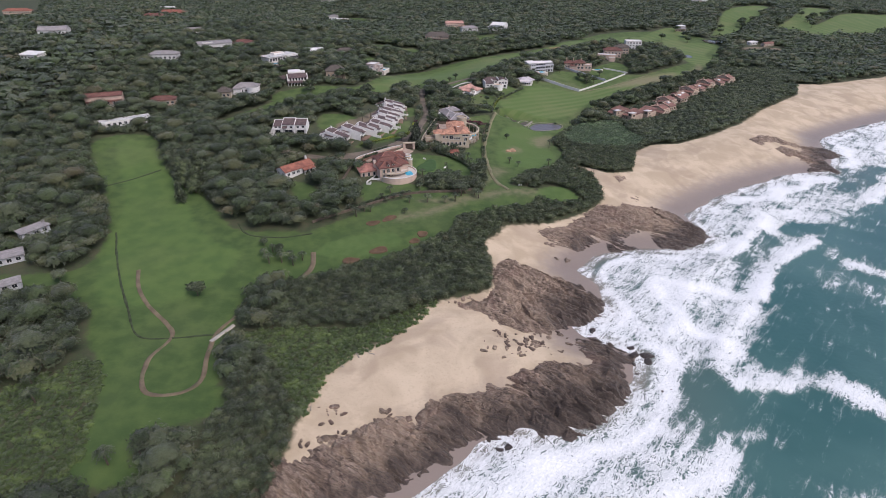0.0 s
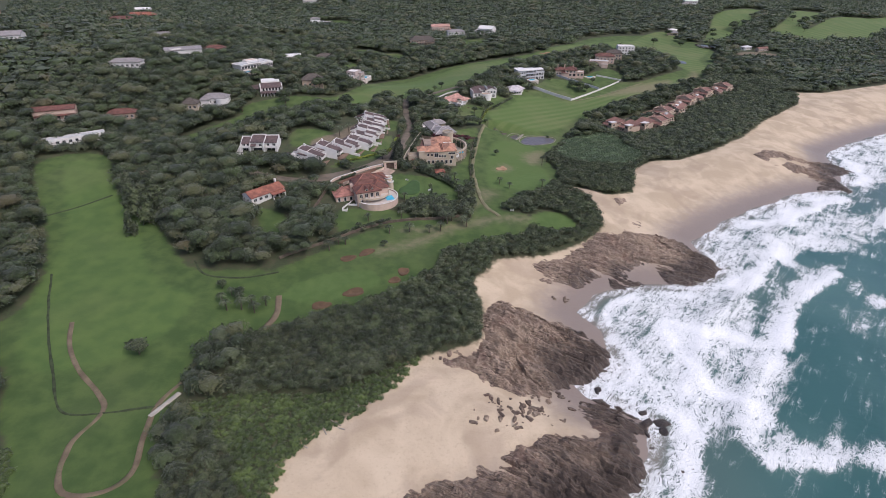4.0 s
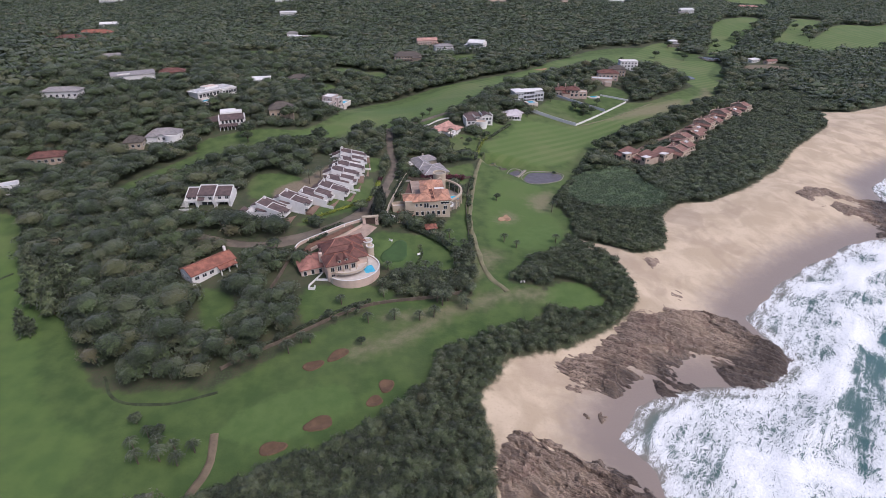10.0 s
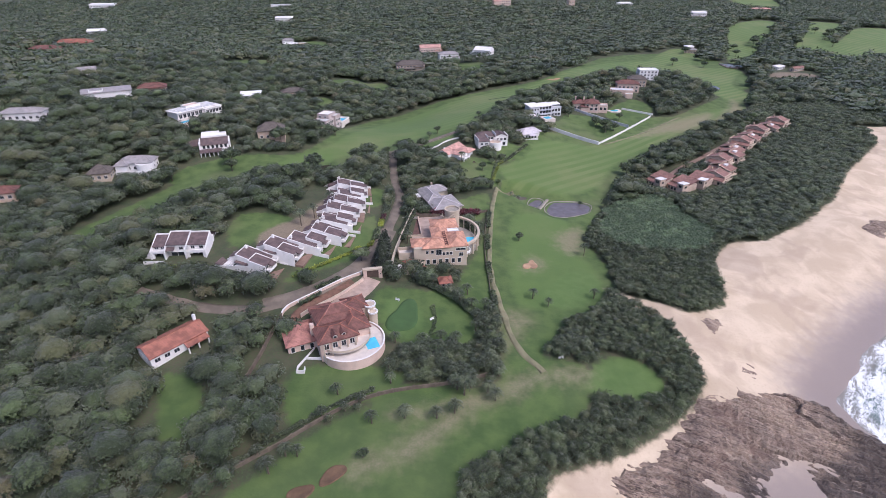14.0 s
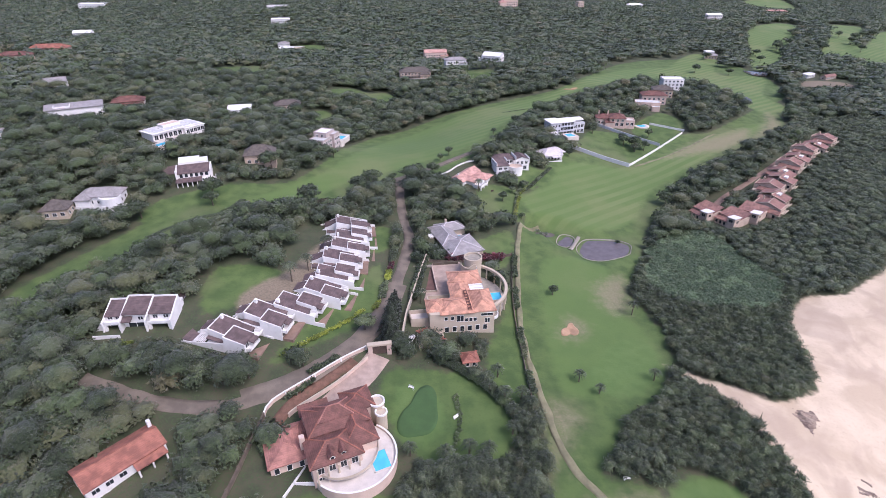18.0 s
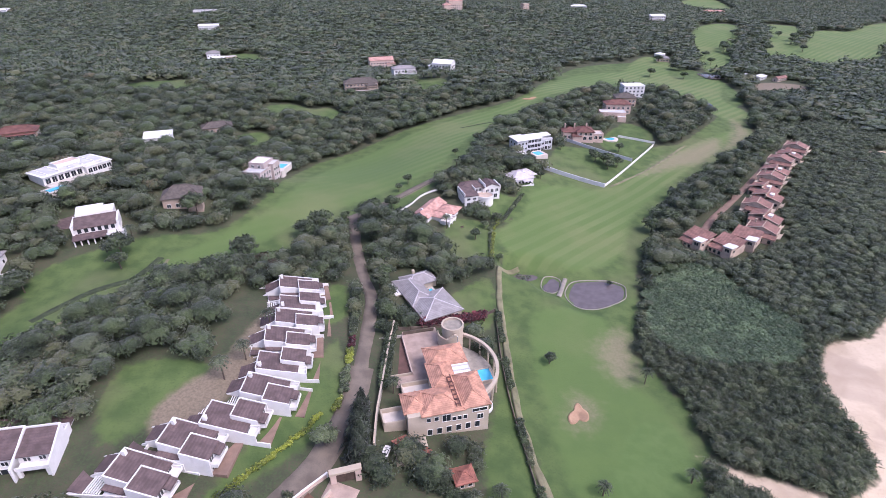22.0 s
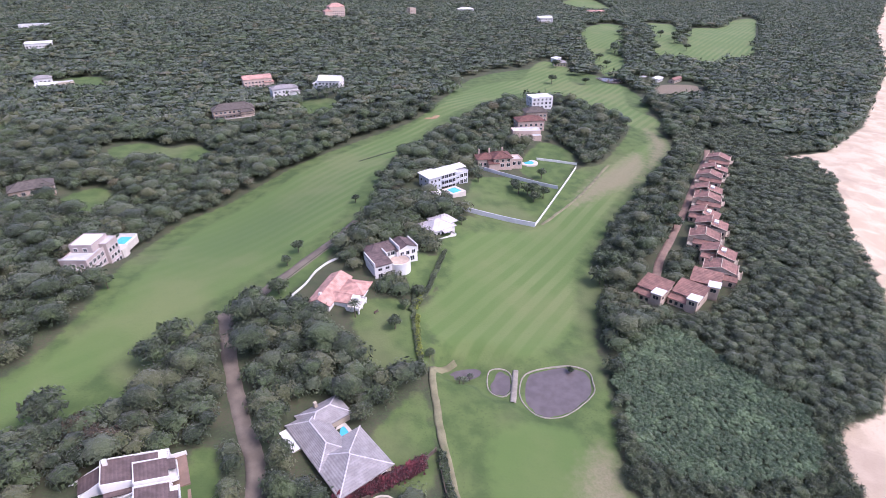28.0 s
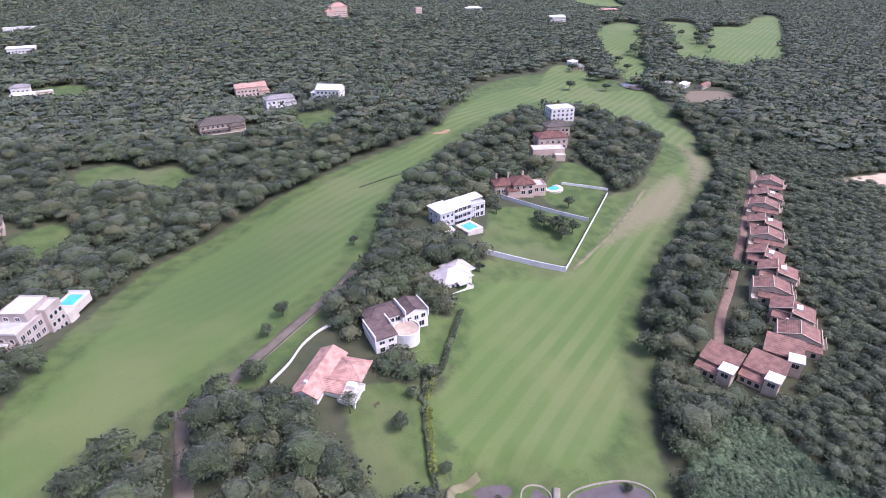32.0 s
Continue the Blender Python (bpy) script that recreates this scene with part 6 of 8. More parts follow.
# -- plain houses of the estate --
def estate_house(x, y, yaw, w, d, tall, wall, roof, kind, label, rise=2.2, wing=None, pool=None, deck=0.0, rows=None, base=None):
    g = House(x, y, yaw, label, base=base, wall=wall, roof=roof, clear=((-w / 3, 0, d * 0.62), (0, 0, d * 0.62), (w / 3, 0, d * 0.62), (0, -d * 0.7, d * 0.45), (-w / 4, -d * 0.8, d * 0.5), (w / 4, -d * 0.8, d * 0.5)) + (((0, -d * 1.5, d * 0.8), (-w / 3, -d * 1.3, d * 0.7), (w / 3, -d * 1.3, d * 0.7)) if y > 600 else ()))
    a, b = -w / 2, -d / 2
    g.walls(a, -a, b, -b, tall, -3.5)
    if kind == "hip":
        g.hip(a, -a, b, -b, tall + 0.05, rise)
    elif kind == "gable":
        g.gable(a, -a, b, -b, tall + 0.05, rise, "u")
    elif kind == "mono":
        g.mono(a - 0.5, -a + 0.5, b - 0.6, -b + 0.4, tall, tall + rise)
    else:
        g.flat(a, -a, b, -b, tall, roof)
    if wing:
        u, v, ww, dd, t = wing
        g.walls(u - ww / 2, u + ww / 2, v - dd / 2, v + dd / 2, t, -3.5)
        if kind in ("hip", "gable"):
            g.hip(u - ww / 2, u + ww / 2, v - dd / 2, v + dd / 2, t + 0.1, rise * 0.8)
        else:
            g.flat(u - ww / 2, u + ww / 2, v - dd / 2, v + dd / 2, t, roof)
    n = max(2, int(w / 3.2))
    for k in range(rows or max(1, int(tall / 2.9))):
        g.front(a + 0.5, -a - 0.5, b - 0.01, 0.7 + 2.9 * k, n, 1.5, 1.5)
        g.front(b + 0.4, -b - 0.4, -a + 0.01, 0.7 + 2.9 * k, max(1, int(d / 4)), 1.3, 1.4, 90)
        g.front(b + 0.4, -b - 0.4, a - 0.01, 0.7 + 2.9 * k, max(1, int(d / 4)), 1.3, 1.4, 270)
    if deck:
        g.box("veranda", a + 0.5, -a - 0.5, b - deck, b, -3, 0.15, M_DECK)
        g.mono(a + 0.5, -a - 0.5, b - deck, b + 0.2, 2.5, 3.0)
        for k in range(5):
            u = a + 0.8 + (w - 1.6) * k / 4
            g.box("veranda_post", u - 0.14, u + 0.14, b - deck + 0.1, b - deck + 0.38, 0.1, 2.5, M_WHITE, bevel=0)
    if pool:
        g.pool(*pool)
    return g


# pale pink block on the fairway's edge: stacked boxes with roof terraces
g = House(-89, 499, 72, "pale pink three-level house with white flat roof terraces", base=level(-83, 492) + 0.2, wall=M_DUSKPINK, roof=M_FLAT, clear=((-6, 0, 6), (0, 0, 6), (7, 0, 6), (-4, -6, 5), (5, -6, 5), (-6, -10, 6), (4, -11, 6), (15, -3, 6), (14, -9, 5)))
g.walls(-10, 8, -5, 5, 5.8, -4)
g.flat(-10, 8, -5, 5, 5.8, M_FLAT, 0.6)
g.walls(-3, 7, -3.5, 5, 8.6)
g.flat(-3, 7, -3.5, 5, 8.6, M_WHITE, 0.5)
g.walls(1, 8, -6.4, -3, 7.2, -4)
g.flat(1, 8, -6.4, -3, 7.2, M_FLAT, 0.4)
g.walls(-12.5, -10, -3, 4, 3.4, -4)
g.flat(-12.5, -10, -3, 4, 3.4, M_FLAT, 0.5)
for z in (-2.6, 0.3, 3.3):
    g.front(-9.5, 0.6, -5.01, z, 4, 1.5, 1.7)
    g.front(1.3, 7.7, -6.41, z + 0.2, 3, 1.3, 1.5)
g.front(-4.5, 4.5, -10.01, 3.3, 3, 1.3, 1.5, 270)
g.front(-2.6, 4.6, -3.01, 6.4, 2, 1.4, 1.3, 270)
g.rail([(-10, -5), (-10, 5)], 6.5, 0.5, 0.15, M_WHITE)
g.box("terrace", 8, 12.5, -7, 4, -3, 1.0, M_DECK)
g.pool(13.5, 20, -5, 0, 0.8, 1.2)
g.rail([(12.3, -6.2), (21.2, -6.2), (21.2, 1.2)], 0.8, 0.9, 0.12, M_WHITE)

# white layered house with a columned veranda
g = House(-137, 425, 20, "white layered house with brown roofs and a columned veranda", base=30.2, wall=M_WHITE, roof=M_BROWN_TILE, clear=((-6, 2, 6), (0, 2, 7), (6, 2, 6), (-4, -6, 5), (4, -6, 5), (-9, 8, 6), (3, 9, 6), (8, -3, 4)))
g.walls(-6, 7, -3, 5, 5.4, -4)
g.mono(-5.6, 6.6, -3.4, 2.4, 5.4, 7.4, "v")
g.box("parapet", -6.3, -5.6, -3.6, 5.2, -4, 6.6)
g.box("parapet", 6.6, 7.2, -3.6, 5.2, -4, 6.6)
g.walls(-5, 6, 2.4, 8, 7.6)
g.flat(-5, 6, 2.4, 8, 7.6, M_WHITE, 0.6)
g.mono(-5, 3, 2.6, 8.2, 8.3, 8.9, "v", M_WHITE)
g.box("veranda", -6.2, 7.6, -6.6, -3, -4, 0.2, M_DECK)
g.mono(-6.4, 3.4, -6.9, -2.8, 2.8, 3.4, "v")
g.box("balcony", 3.4, 8.6, -6.6, -2.8, -4, 2.6)
g.rail([(3.4, -6.5), (8.5, -6.5), (8.5, -2.8)], 2.6, 0.9, 0.18)
for k in range(6):
    g.box("veranda_post", -6.1 + 1.85 * k, -5.75 + 1.85 * k, -6.5, -6.15, 0.1, 2.8, M_WHITE, bevel=0)
g.front(-5.2, 6.2, -3.01, 3.5, 6, 1.1, 1.6)
g.front(-5.6, 3.0, -3.01, 0.3, 4, 1.5, 2.1)
g.front(3.8, 8.2, -6.61, 0.3, 2, 1.3, 1.7)
g.front(-2, 4, 7.21, 1.0, 2, 1.5, 1.6, 90)
g.walls(-15, -7, 4, 11, 3.4, -4, M_TAN)
g.mono(-15.4, -6.8, 3.6, 11.4, 3.4, 5.2, "v")
g.rail([(-15, 3.8), (-14, -1), (-7, -2)], -2, 3.2, 0.3, M_TAN, "garden_wall")
g.thing.scale = (1.18, 1.18, 1.1)
estate_house(-112, 450, 12, 15, 10, 4.8, M_TAN, M_THATCH, "hip", "tan house with a dark brown hipped roof", 4.0, wing=(5, -4, 6, 6, 3.6))
g = House(-162, 467, 56, "long low white modern house with a pool", wall=M_WHITE, roof=M_FLAT, clear=((-10, 0, 8), (0, 0, 8), (10, 0, 8), (-8, -9, 6), (2, -8, 6), (-14, -10, 6)))
g.walls(-15, 12, -4, 7, 3.6, -4)
g.box("roof_slab", -15.8, 12.8, -5.2, 7.6, 3.6, 4.1, M_WHITE, bevel=0.05)
g.box("roof", -14.6, 11.6, -4.2, 6.8, 4.1, 4.2, M_FLAT, bevel=0)
for k in range(5):
    g.box("roof_beam", -13 + 5 * k, -12.6 + 5 * k, -4.2, 6.8, 4.2, 4.5, M_WHITE, bevel=0)
g.walls(-6, 4, 0.5, 6, 5.2)
g.flat(-6, 4, 0.5, 6, 5.2, M_PINK, 0.4)
g.walls(2, 13.5, -6.4, -3, 3.0, -4)
g.box("roof_slab", 1.6, 14, -6.8, -2.8, 3.0, 3.4, M_WHITE, bevel=0.05)
g.front(-14.5, 1.5, -4.01, 0.3, 6, 1.9, 2.3)
g.front(2.4, 13.2, -6.41, 0.4, 5, 1.7, 1.9)
g.box("terrace", -15, 2, -8, -4, -4, 0.1, M_DECK)
g.pool(-18, -10, -13, -9, 0.0, 1.2)
g = estate_house(-150, 533, 12, 14, 8, 5.0, M_WHITE, M_WHITE, "mono", "white house with bright white roof slabs", 1.6)
g.walls(-2, 6, -10, -4, 3.2)
g.mono(-2.5, 6.5, -10.5, -3.5, 3.2, 4.2)
estate_house(-131, 577, 18, 18, 10, 3.4, M_PINK, M_THATCH, "hip", "cream bungalow with a brown-grey hipped roof", 2.8)
estate_house(-227, 488, 30, 28, 9, 5.6, M_WHITE, M_GREY_TILE, "mono", "long white two-storey house with a grey roof", 1.4, wing=(-6, 1, 8, 8, 6.4))
estate_house(-215, 522, 22, 18, 10, 3.6, M_TAN, M_MAROON_TILE, "hip", "tan house with a maroon tile roof", 2.6, deck=2.0)
g = estate_house(-169, 403, 8, 17, 9, 4.0, M_WHITE, M_GREY_TILE, "hip", "white house with a grey hipped roof and round bay", 2.6, wing=(-6, -4, 6, 5, 3.4))
g.drum("round_bay", 5.0, -4.5, 4.2, -3, 3.4, M_WHITE, n=24)
g.drum("bay_parapet", 5.0, -4.5, 4.4, 3.2, 4.1, M_WHITE, 0.3, 24)
g.rail([(-9, -7), (0, -8.5), (9, -8.5), (14, -4)], -2, 2.8, 0.3, M_WHITE, "garden_wall")
estate_house(-182, 391, 14, 10, 8, 3.6, M_CREAM, M_THATCH, "hip", "small house with a dark thatched roof", 3.2)
estate_house(-243, 345, 25, 22, 8, 5.6, M_PINK, M_MAROON_TILE, "gable", "long pinkish two-storey house with a dull red roof", 1.8, deck=2.0)
estate_house(-213, 362, 20, 16, 8, 3.4, M_TAN, M_MAROON_TILE, "hip", "tan house with a dull red hipped roof", 2.2)
estate_house(-218, 319, 38, 32, 6, 3.2, M_WHITE, M_FLAT, "flat", "long low building with a pale flat roof", wing=(-13, -3, 8, 5, 2.8))
estate_house(-186, 193, 62, 11, 4, 3.0, M_GREYWALL, M_GREY_TILE, "mono", "narrow shed with a grey sheet roof", 0.8)
estate_house(-181, 172, 40, 10, 5, 3.0, M_GREYWALL, M_GREY_TILE, "mono", "shed with a grey sheet roof in the trees", 0.8)
estate_house(-170, 153, 40, 13, 4, 2.6, M_GREYWALL, M_GREY_TILE, "mono", "long shed with a grey sheet roof", 0.6)
estate_house(-249, 441, 10, 22, 9, 4.0, M_WHITE, M_GREY_TILE, "hip", "white house with a grey roof deep in the trees", 2.2)
estate_house(-357, 470, 20, 22, 12, 5.0, M_WHITE, M_GREY_TILE, "gable", "white house with a pale grey gabled roof on the hill", 2.8)
estate_house(-329, 403, -10, 16, 8, 3.6, M_WHITE, M_WHITE, "mono", "white house with a pale roof on the hillside", 1.4)
g = House(108, 568, -8, "pink two-storey house with several maroon tile roofs", base=18, wall=M_PINK, roof=M_MAROON_TILE, clear=((-8, 0, 7), (0, 0, 8), (8, 0, 8), (14, 0, 6), (-6, -9, 6), (4, -10, 7), (12, -9, 6)))
g.walls(-12, -2, -3, 6, 4.8, -4)
g.hip(-12, -2, -3, 6, 4.9, 2.4)
g.walls(-3, 8, -5.5, 6, 5.6, -4)
g.hip(-3, 8, -5.5, 6, 5.7, 2.6)
g.walls(-6, 0, -6.6, -2, 3.0, -4)
g.mono(-6.4, 0.2, -7.0, -2.6, 3.0, 4.2)
g.walls(8, 15, -3.5, 5, 3.2, -4)
g.flat(8, 15, -3.5, 5, 3.2, M_DECK, 0.8)
for u, v in ((-10, 3.5), (-3.4, 4.6), (4.6, 4.8)):
    g.chimney(u, v, 4, 9.0)
g.front(-11.5, -6.4, -3.01, 1.0, 2, 1.4, 1.6)
g.front(-2.6, 7.6, -5.51, 3.4, 3, 1.4, 1.5)
g.front(0.4, 7.6, -5.51, 0.4, 2, 2.0, 2.0)
g.front(8.4, 14.6, -3.51, 0.4, 2, 1.8, 2.0)
g = House(130, 569, -10, "round garden pool with a pale paved rim", clear=((0, 0, 6),), name="pool", category="pool", wall=M_DECK)
g.drum("pool_deck", 0, 0, 5.6, -3, 0.3, M_DECK, 2.4, 28)
g.drum("pool_water", 0, 0, 3.3, -2, 0.2, M_POOL, n=24)
estate_house(147, 610, -14, 19, 9, 5.4, M_PINK, M_FLAT, "flat", "pale pink house with a flat roofed terrace", wing=(6, -6, 6, 6, 3.2), base=19)
estate_house(156, 624, -8, 19, 11, 7.2, M_PINK, M_MAROON_TILE, "hip", "pink house with a maroon hipped roof", 2.6, base=20)
estate_house(171, 645, -10, 16, 11, 7.0, M_TAN, M_THATCH, "hip", "house with a dark brown hipped roof", 3.0, base=20)
estate_house(193, 681, -4, 18, 12, 9.0, M_WHITE, M_WHITE, "flat", "square white two-storey house with a white roof", base=19.5)
estate_house(-25, 832, 10, 26, 11, 7.5, M_PINK, M_CORAL_TILE, "gable", "house with a coral pink roof on the hillside", 2.8, wing=(10, -2, 9, 8, 4.0))
estate_house(-3, 775, 12, 22, 11, 7.0, M_WHITE, M_GREY_TILE, "hip", "white house with a grey roof and round bay", 2.4, wing=(8, -3, 8, 7, 4.0))
estate_house(38, 780, -25, 20, 13, 7.0, M_WHITE, M_WHITE, "gable", "white house with a bright white roof", 3.2, wing=(-11, 1, 9, 8, 3.6))
estate_house(-44, 730, 10, 30, 12, 6.0, M_TAN, M_THATCH, "hip", "large house with a dark thatched roof", 4.0, deck=3.0, wing=(9, -4, 9, 9, 4.0))
estate_house(101, 1195, 10, 24, 14, 14.0, M_PINK, M_CORAL_TILE, "hip", "tall pink mansion on the far hill", 5.0, wing=(-14, -3, 12, 12, 8.0), rows=3)
estate_house(444, 1160, 0, 24, 12, 7.0, M_WHITE, M_WHITE, "mono", "white house on the far slope", 2.0)
estate_house(425, 1130, 10, 18, 10, 5.0, M_TAN, M_GREY_TILE, "hip", "grey-roofed house on the far slope", 2.4)
estate_house(232, 1235, 20, 12, 10, 13.0, M_TAN, M_CREAM, "flat", "pale tower house on the far ridge")
estate_house(-290, 1150, 0, 34, 10, 5.0, M_WHITE, M_FLAT, "flat", "long pale building on the far hill")
estate_house(372, 764, 30, 14, 6, 3.4, M_WHITE, M_WHITE, "mono", "white shed on bare ground by the golf course", 0.8)
estate_house(362, 775, 20, 8, 6, 3.0, M_TAN, M_FLAT, "flat", "small flat-roofed shed on bare ground")
estate_house(620, 1290, 5, 44, 10, 6.0, M_TAN, M_CORAL_TILE, "hip", "long low clubhouse far down the coast", 2.4)
estate_house(310, 860, -20, 14, 8, 4.0, M_TAN, M_GREY_TILE, "hip", "small house beside the far fairway", 2.4)


estate_house(-352, 622, 8, 22, 9, 4.0, M_TAN, M_MAROON_TILE, "hip", "house with a dull red roof in the hill woods", 2.4)
estate_house(-358, 672, 8, 30, 10, 4.4, M_PINK, M_RED_TILE, "hip", "long house with a red clay roof in the hill woods", 3.0)
estate_house(-205, 863, 0, 16, 8, 4.0, M_WHITE, M_WHITE, "mono", "small white house in the hill woods", 1.2)
estate_house(-259, 1045, 6, 26, 9, 5.0, M_WHITE, M_WHITE, "mono", "white house with a pale roof deep in the woods", 1.4)
estate_house(-268, 538, 30, 12, 8, 5.0, M_WHITE, M_GREY_TILE, "gable", "white gabled house half hidden by trees", 2.6)
estate_house(-835, 1025, 10, 46, 14, 7.0, M_TAN, M_RED_TILE, "hip", "broad red-roofed house on the far hill", 4.0)
estate_house(-562, 1048, 10, 26, 12, 6.0, M_WHITE, M_WHITE, "gable", "white house on the far hillside", 3.0)
estate_house(-216, 892, 12, 14, 9, 4.5, M_WHITE, M_GREY_TILE, "hip", "pale house among the far trees", 2.4)
estate_house(-196, 872, 20, 20, 8, 3.6, M_CREAM, M_FLAT, "flat", "low pale house beside a clearing")
estate_house(360, 1322, 0, 30, 12, 6.0, M_WHITE, M_WHITE, "hip", "white house beyond the far golf holes", 2.4)
estate_house(-715, 1348, 0, 52, 14, 8.0, M_WHITE, M_WHITE, "mono", "large white house on the skyline slope", 2.0)
estate_house(318, 884, 30, 12, 7, 3.6, M_WHITE, M_WHITE, "mono", "white clubhouse hut by the fairway", 0.8)
estate_house(388, 756, 26, 18, 6, 3.2, M_TAN, M_RUST_TILE, "gable", "low brown shed on bare ground", 1.6)


# -- brown terraced houses behind the dune --
def terrace_house(label):
    g = House(0, 0, 0, label, base=0, name="terraced_house", group="brown terraced houses", wall=M_TAN, roof=M_RUST_TILE, trim=M_CREAM)
    g.walls(-6.5, 6.5, 0, 8.6, 4.6)
    g.gable(-6.5, 6.5, 0.2, 8.4, 4.7, 2.2, "v", over=0.3, ends=True)
    g.ridge_lines([((-6.8, -0.1, 4.8), (0, -0.1, 7.0)), ((6.8, -0.1, 4.8), (0, -0.1, 7.0)), ((0, -0.1, 7.0), (0, 8.7, 7.0))], M_CREAM)
    for u in (-6.6, 6.6):
        g.box("party_wall", u - 0.15, u + 0.15, -0.6, 8.8, -3, 5.3, M_TAN)
    g.walls(-4.5, 6.8, -2.6, 0, 3.0)
    g.mono(-4.6, 7.0, -2.9, 0.2, 3.0, 4.2)
    g.box("porch_wall", -6.6, -4.4, -3.6, 0, -2, 2.2, M_CREAM)
    g.front(-6, 6, -0.01, 3.4, 3, 0.9, 1.0)
    g.front(-4, 6.5, -2.61, 0.5, 3, 1.3, 1.7)
    g.front(1, 8, 6.76, 1.4, 2, 1.6, 1.8, 90)
    g.box("balcony", 6.6, 8.4, 1, 7.6, 2.4, 2.6, M_CREAM)
    g.rail([(8.3, 1), (8.3, 7.6)], 2.6, 0.8, 0.15, M_CREAM)
    g.chimney(-4.2, 6.8, 4.6, 7.4, 0.8)
    return g.thing


def split_terrace_house(label):
    """Two half roofs sliding past each other over a stepped tan house."""
    g = House(0, 0, 0, label, base=0, name="terraced_house", group="brown terraced houses", wall=M_TAN, roof=M_RUST_TILE, trim=M_CREAM)
    g.walls(-6.5, 0.2, 1.0, 9.4, 3.6)
    g.mono(-6.9, 0.4, 0.8, 9.6, 3.6, 6.0, "u")
    g.walls(0, 7.2, -1.2, 7.8, 3.4)
    g.mono(0.2, 7.6, -1.4, 8.0, 5.2, 3.3, "u")
    g.box("gable_wall", -0.1, 0.3, -1.4, 9.6, -3, 5.6, M_TAN)
    g.ridge_lines([((0.1, -1.5, 5.7), (0.1, 9.7, 5.9)), ((-6.9, 0.8, 3.7), (0.3, 0.8, 6.1)), ((0.2, -1.4, 5.3), (7.6, -1.4, 3.4))], M_CREAM)
    g.walls(-5.6, -0.4, -2.4, 1.0, 2.6)
    g.mono(-5.8, -0.2, -2.7, 1.2, 2.6, 3.4)
    g.box("skylight", 1.2, 3.2, 2.2, 5.4, 4.2, 5.4, M_WHITE, "white flat-topped skylight box")
    g.front(-5.4, -0.6, -2.41, 0.4, 2, 1.3, 1.6)
    g.front(0.6, 6.8, -1.21, 0.6, 3, 1.2, 1.5)
    g.front(-0.6, 7.4, 7.21, 0.6, 3, 1.3, 1.6, 90)
    g.box("balcony", 7.2, 8.8, 0, 6.6, 0.0, 0.2, M_CREAM)
    g.rail([(8.7, 0), (8.7, 6.6)], 0.2, 0.8, 0.15, M_CREAM)
    return g.thing


TERRACE = [(150, 432, 0, 0, -47), (158, 443, 1.0, 1, -50), (163, 456, 0.2, 0, -44), (174, 465, 1.2, 1, -47), (181, 478, 0.0, 1, -52), (192, 488, 0.9, 0, -46), (204, 501, 0.0, 1, -45), (216, 514, 0.8, 0, -49), (231, 526, 0.0, 1, -44), (244, 538, 0.4, 0, -50)]
units = {}
for k, (x, y, dz, kind, yaw) in enumerate(TERRACE):
    m = pose(x, y, level(x, y) + dz, 0, 0, yaw)
    if kind in units:
        copy_thing(units[kind], m)
    else:
        units[kind] = split_terrace_house("tan terraced house with two sliding maroon half roofs") if kind else terrace_house("tan terraced house with a maroon gabled roof")
        units[kind].matrix_world = m
    for u, v in ((-4, -2), (3, -2), (-4, 5), (3, 5), (8, 4)):
        p = m @ Vector((u, v, 0))
        CLEAR.append((p.x, p.y, 3.8))
for x, y, yaw in ((118, 432, -62), (128, 424, -62), (140, 428, -50)):
    g = House(x, y, yaw, "tan terraced house with a white-roofed stair tower", name="terraced_house", group="brown terraced houses", wall=M_TAN, roof=M_RUST_TILE, trim=M_CREAM, clear=((-3, 3, 5), (4, 3, 5), (0, -3, 5)))
    g.walls(-6, 5, 0, 8, 4.2)
    g.mono(-6.2, 5.2, -0.4, 8.4, 4.3, 6.4, "v")
    g.walls(1.2, 5.2, -4.0, 0.4, 5.6)
    g.mono(0.9, 5.5, -4.3, 0.7, 5.7, 6.1, "u", M_WHITE, 0.3)
    g.box("porch_wall", -6, 1, -3.4, 0, -2, 2.6, M_TAN)
    g.mono(-6.2, 1.2, -3.6, 0.2, 2.7, 3.5)
    g.window(3.2, -4.01, 3.4, 2.0, 1.5)
    g.front(-5.6, 0.8, -3.41, 0.5, 3, 1.2, 1.6)
    g.front(-3.6, 0, 5.21, 3.2, 1, 1.6, 1.3, 90)
pl = House(184, 470, -47, "small turquoise pool beside the terraced houses", clear=((0, 0, 4),), name="pool", category="pool")
pl.pool(-2.5, 2.5, -1.5, 1.5, 0.5, 0.8)


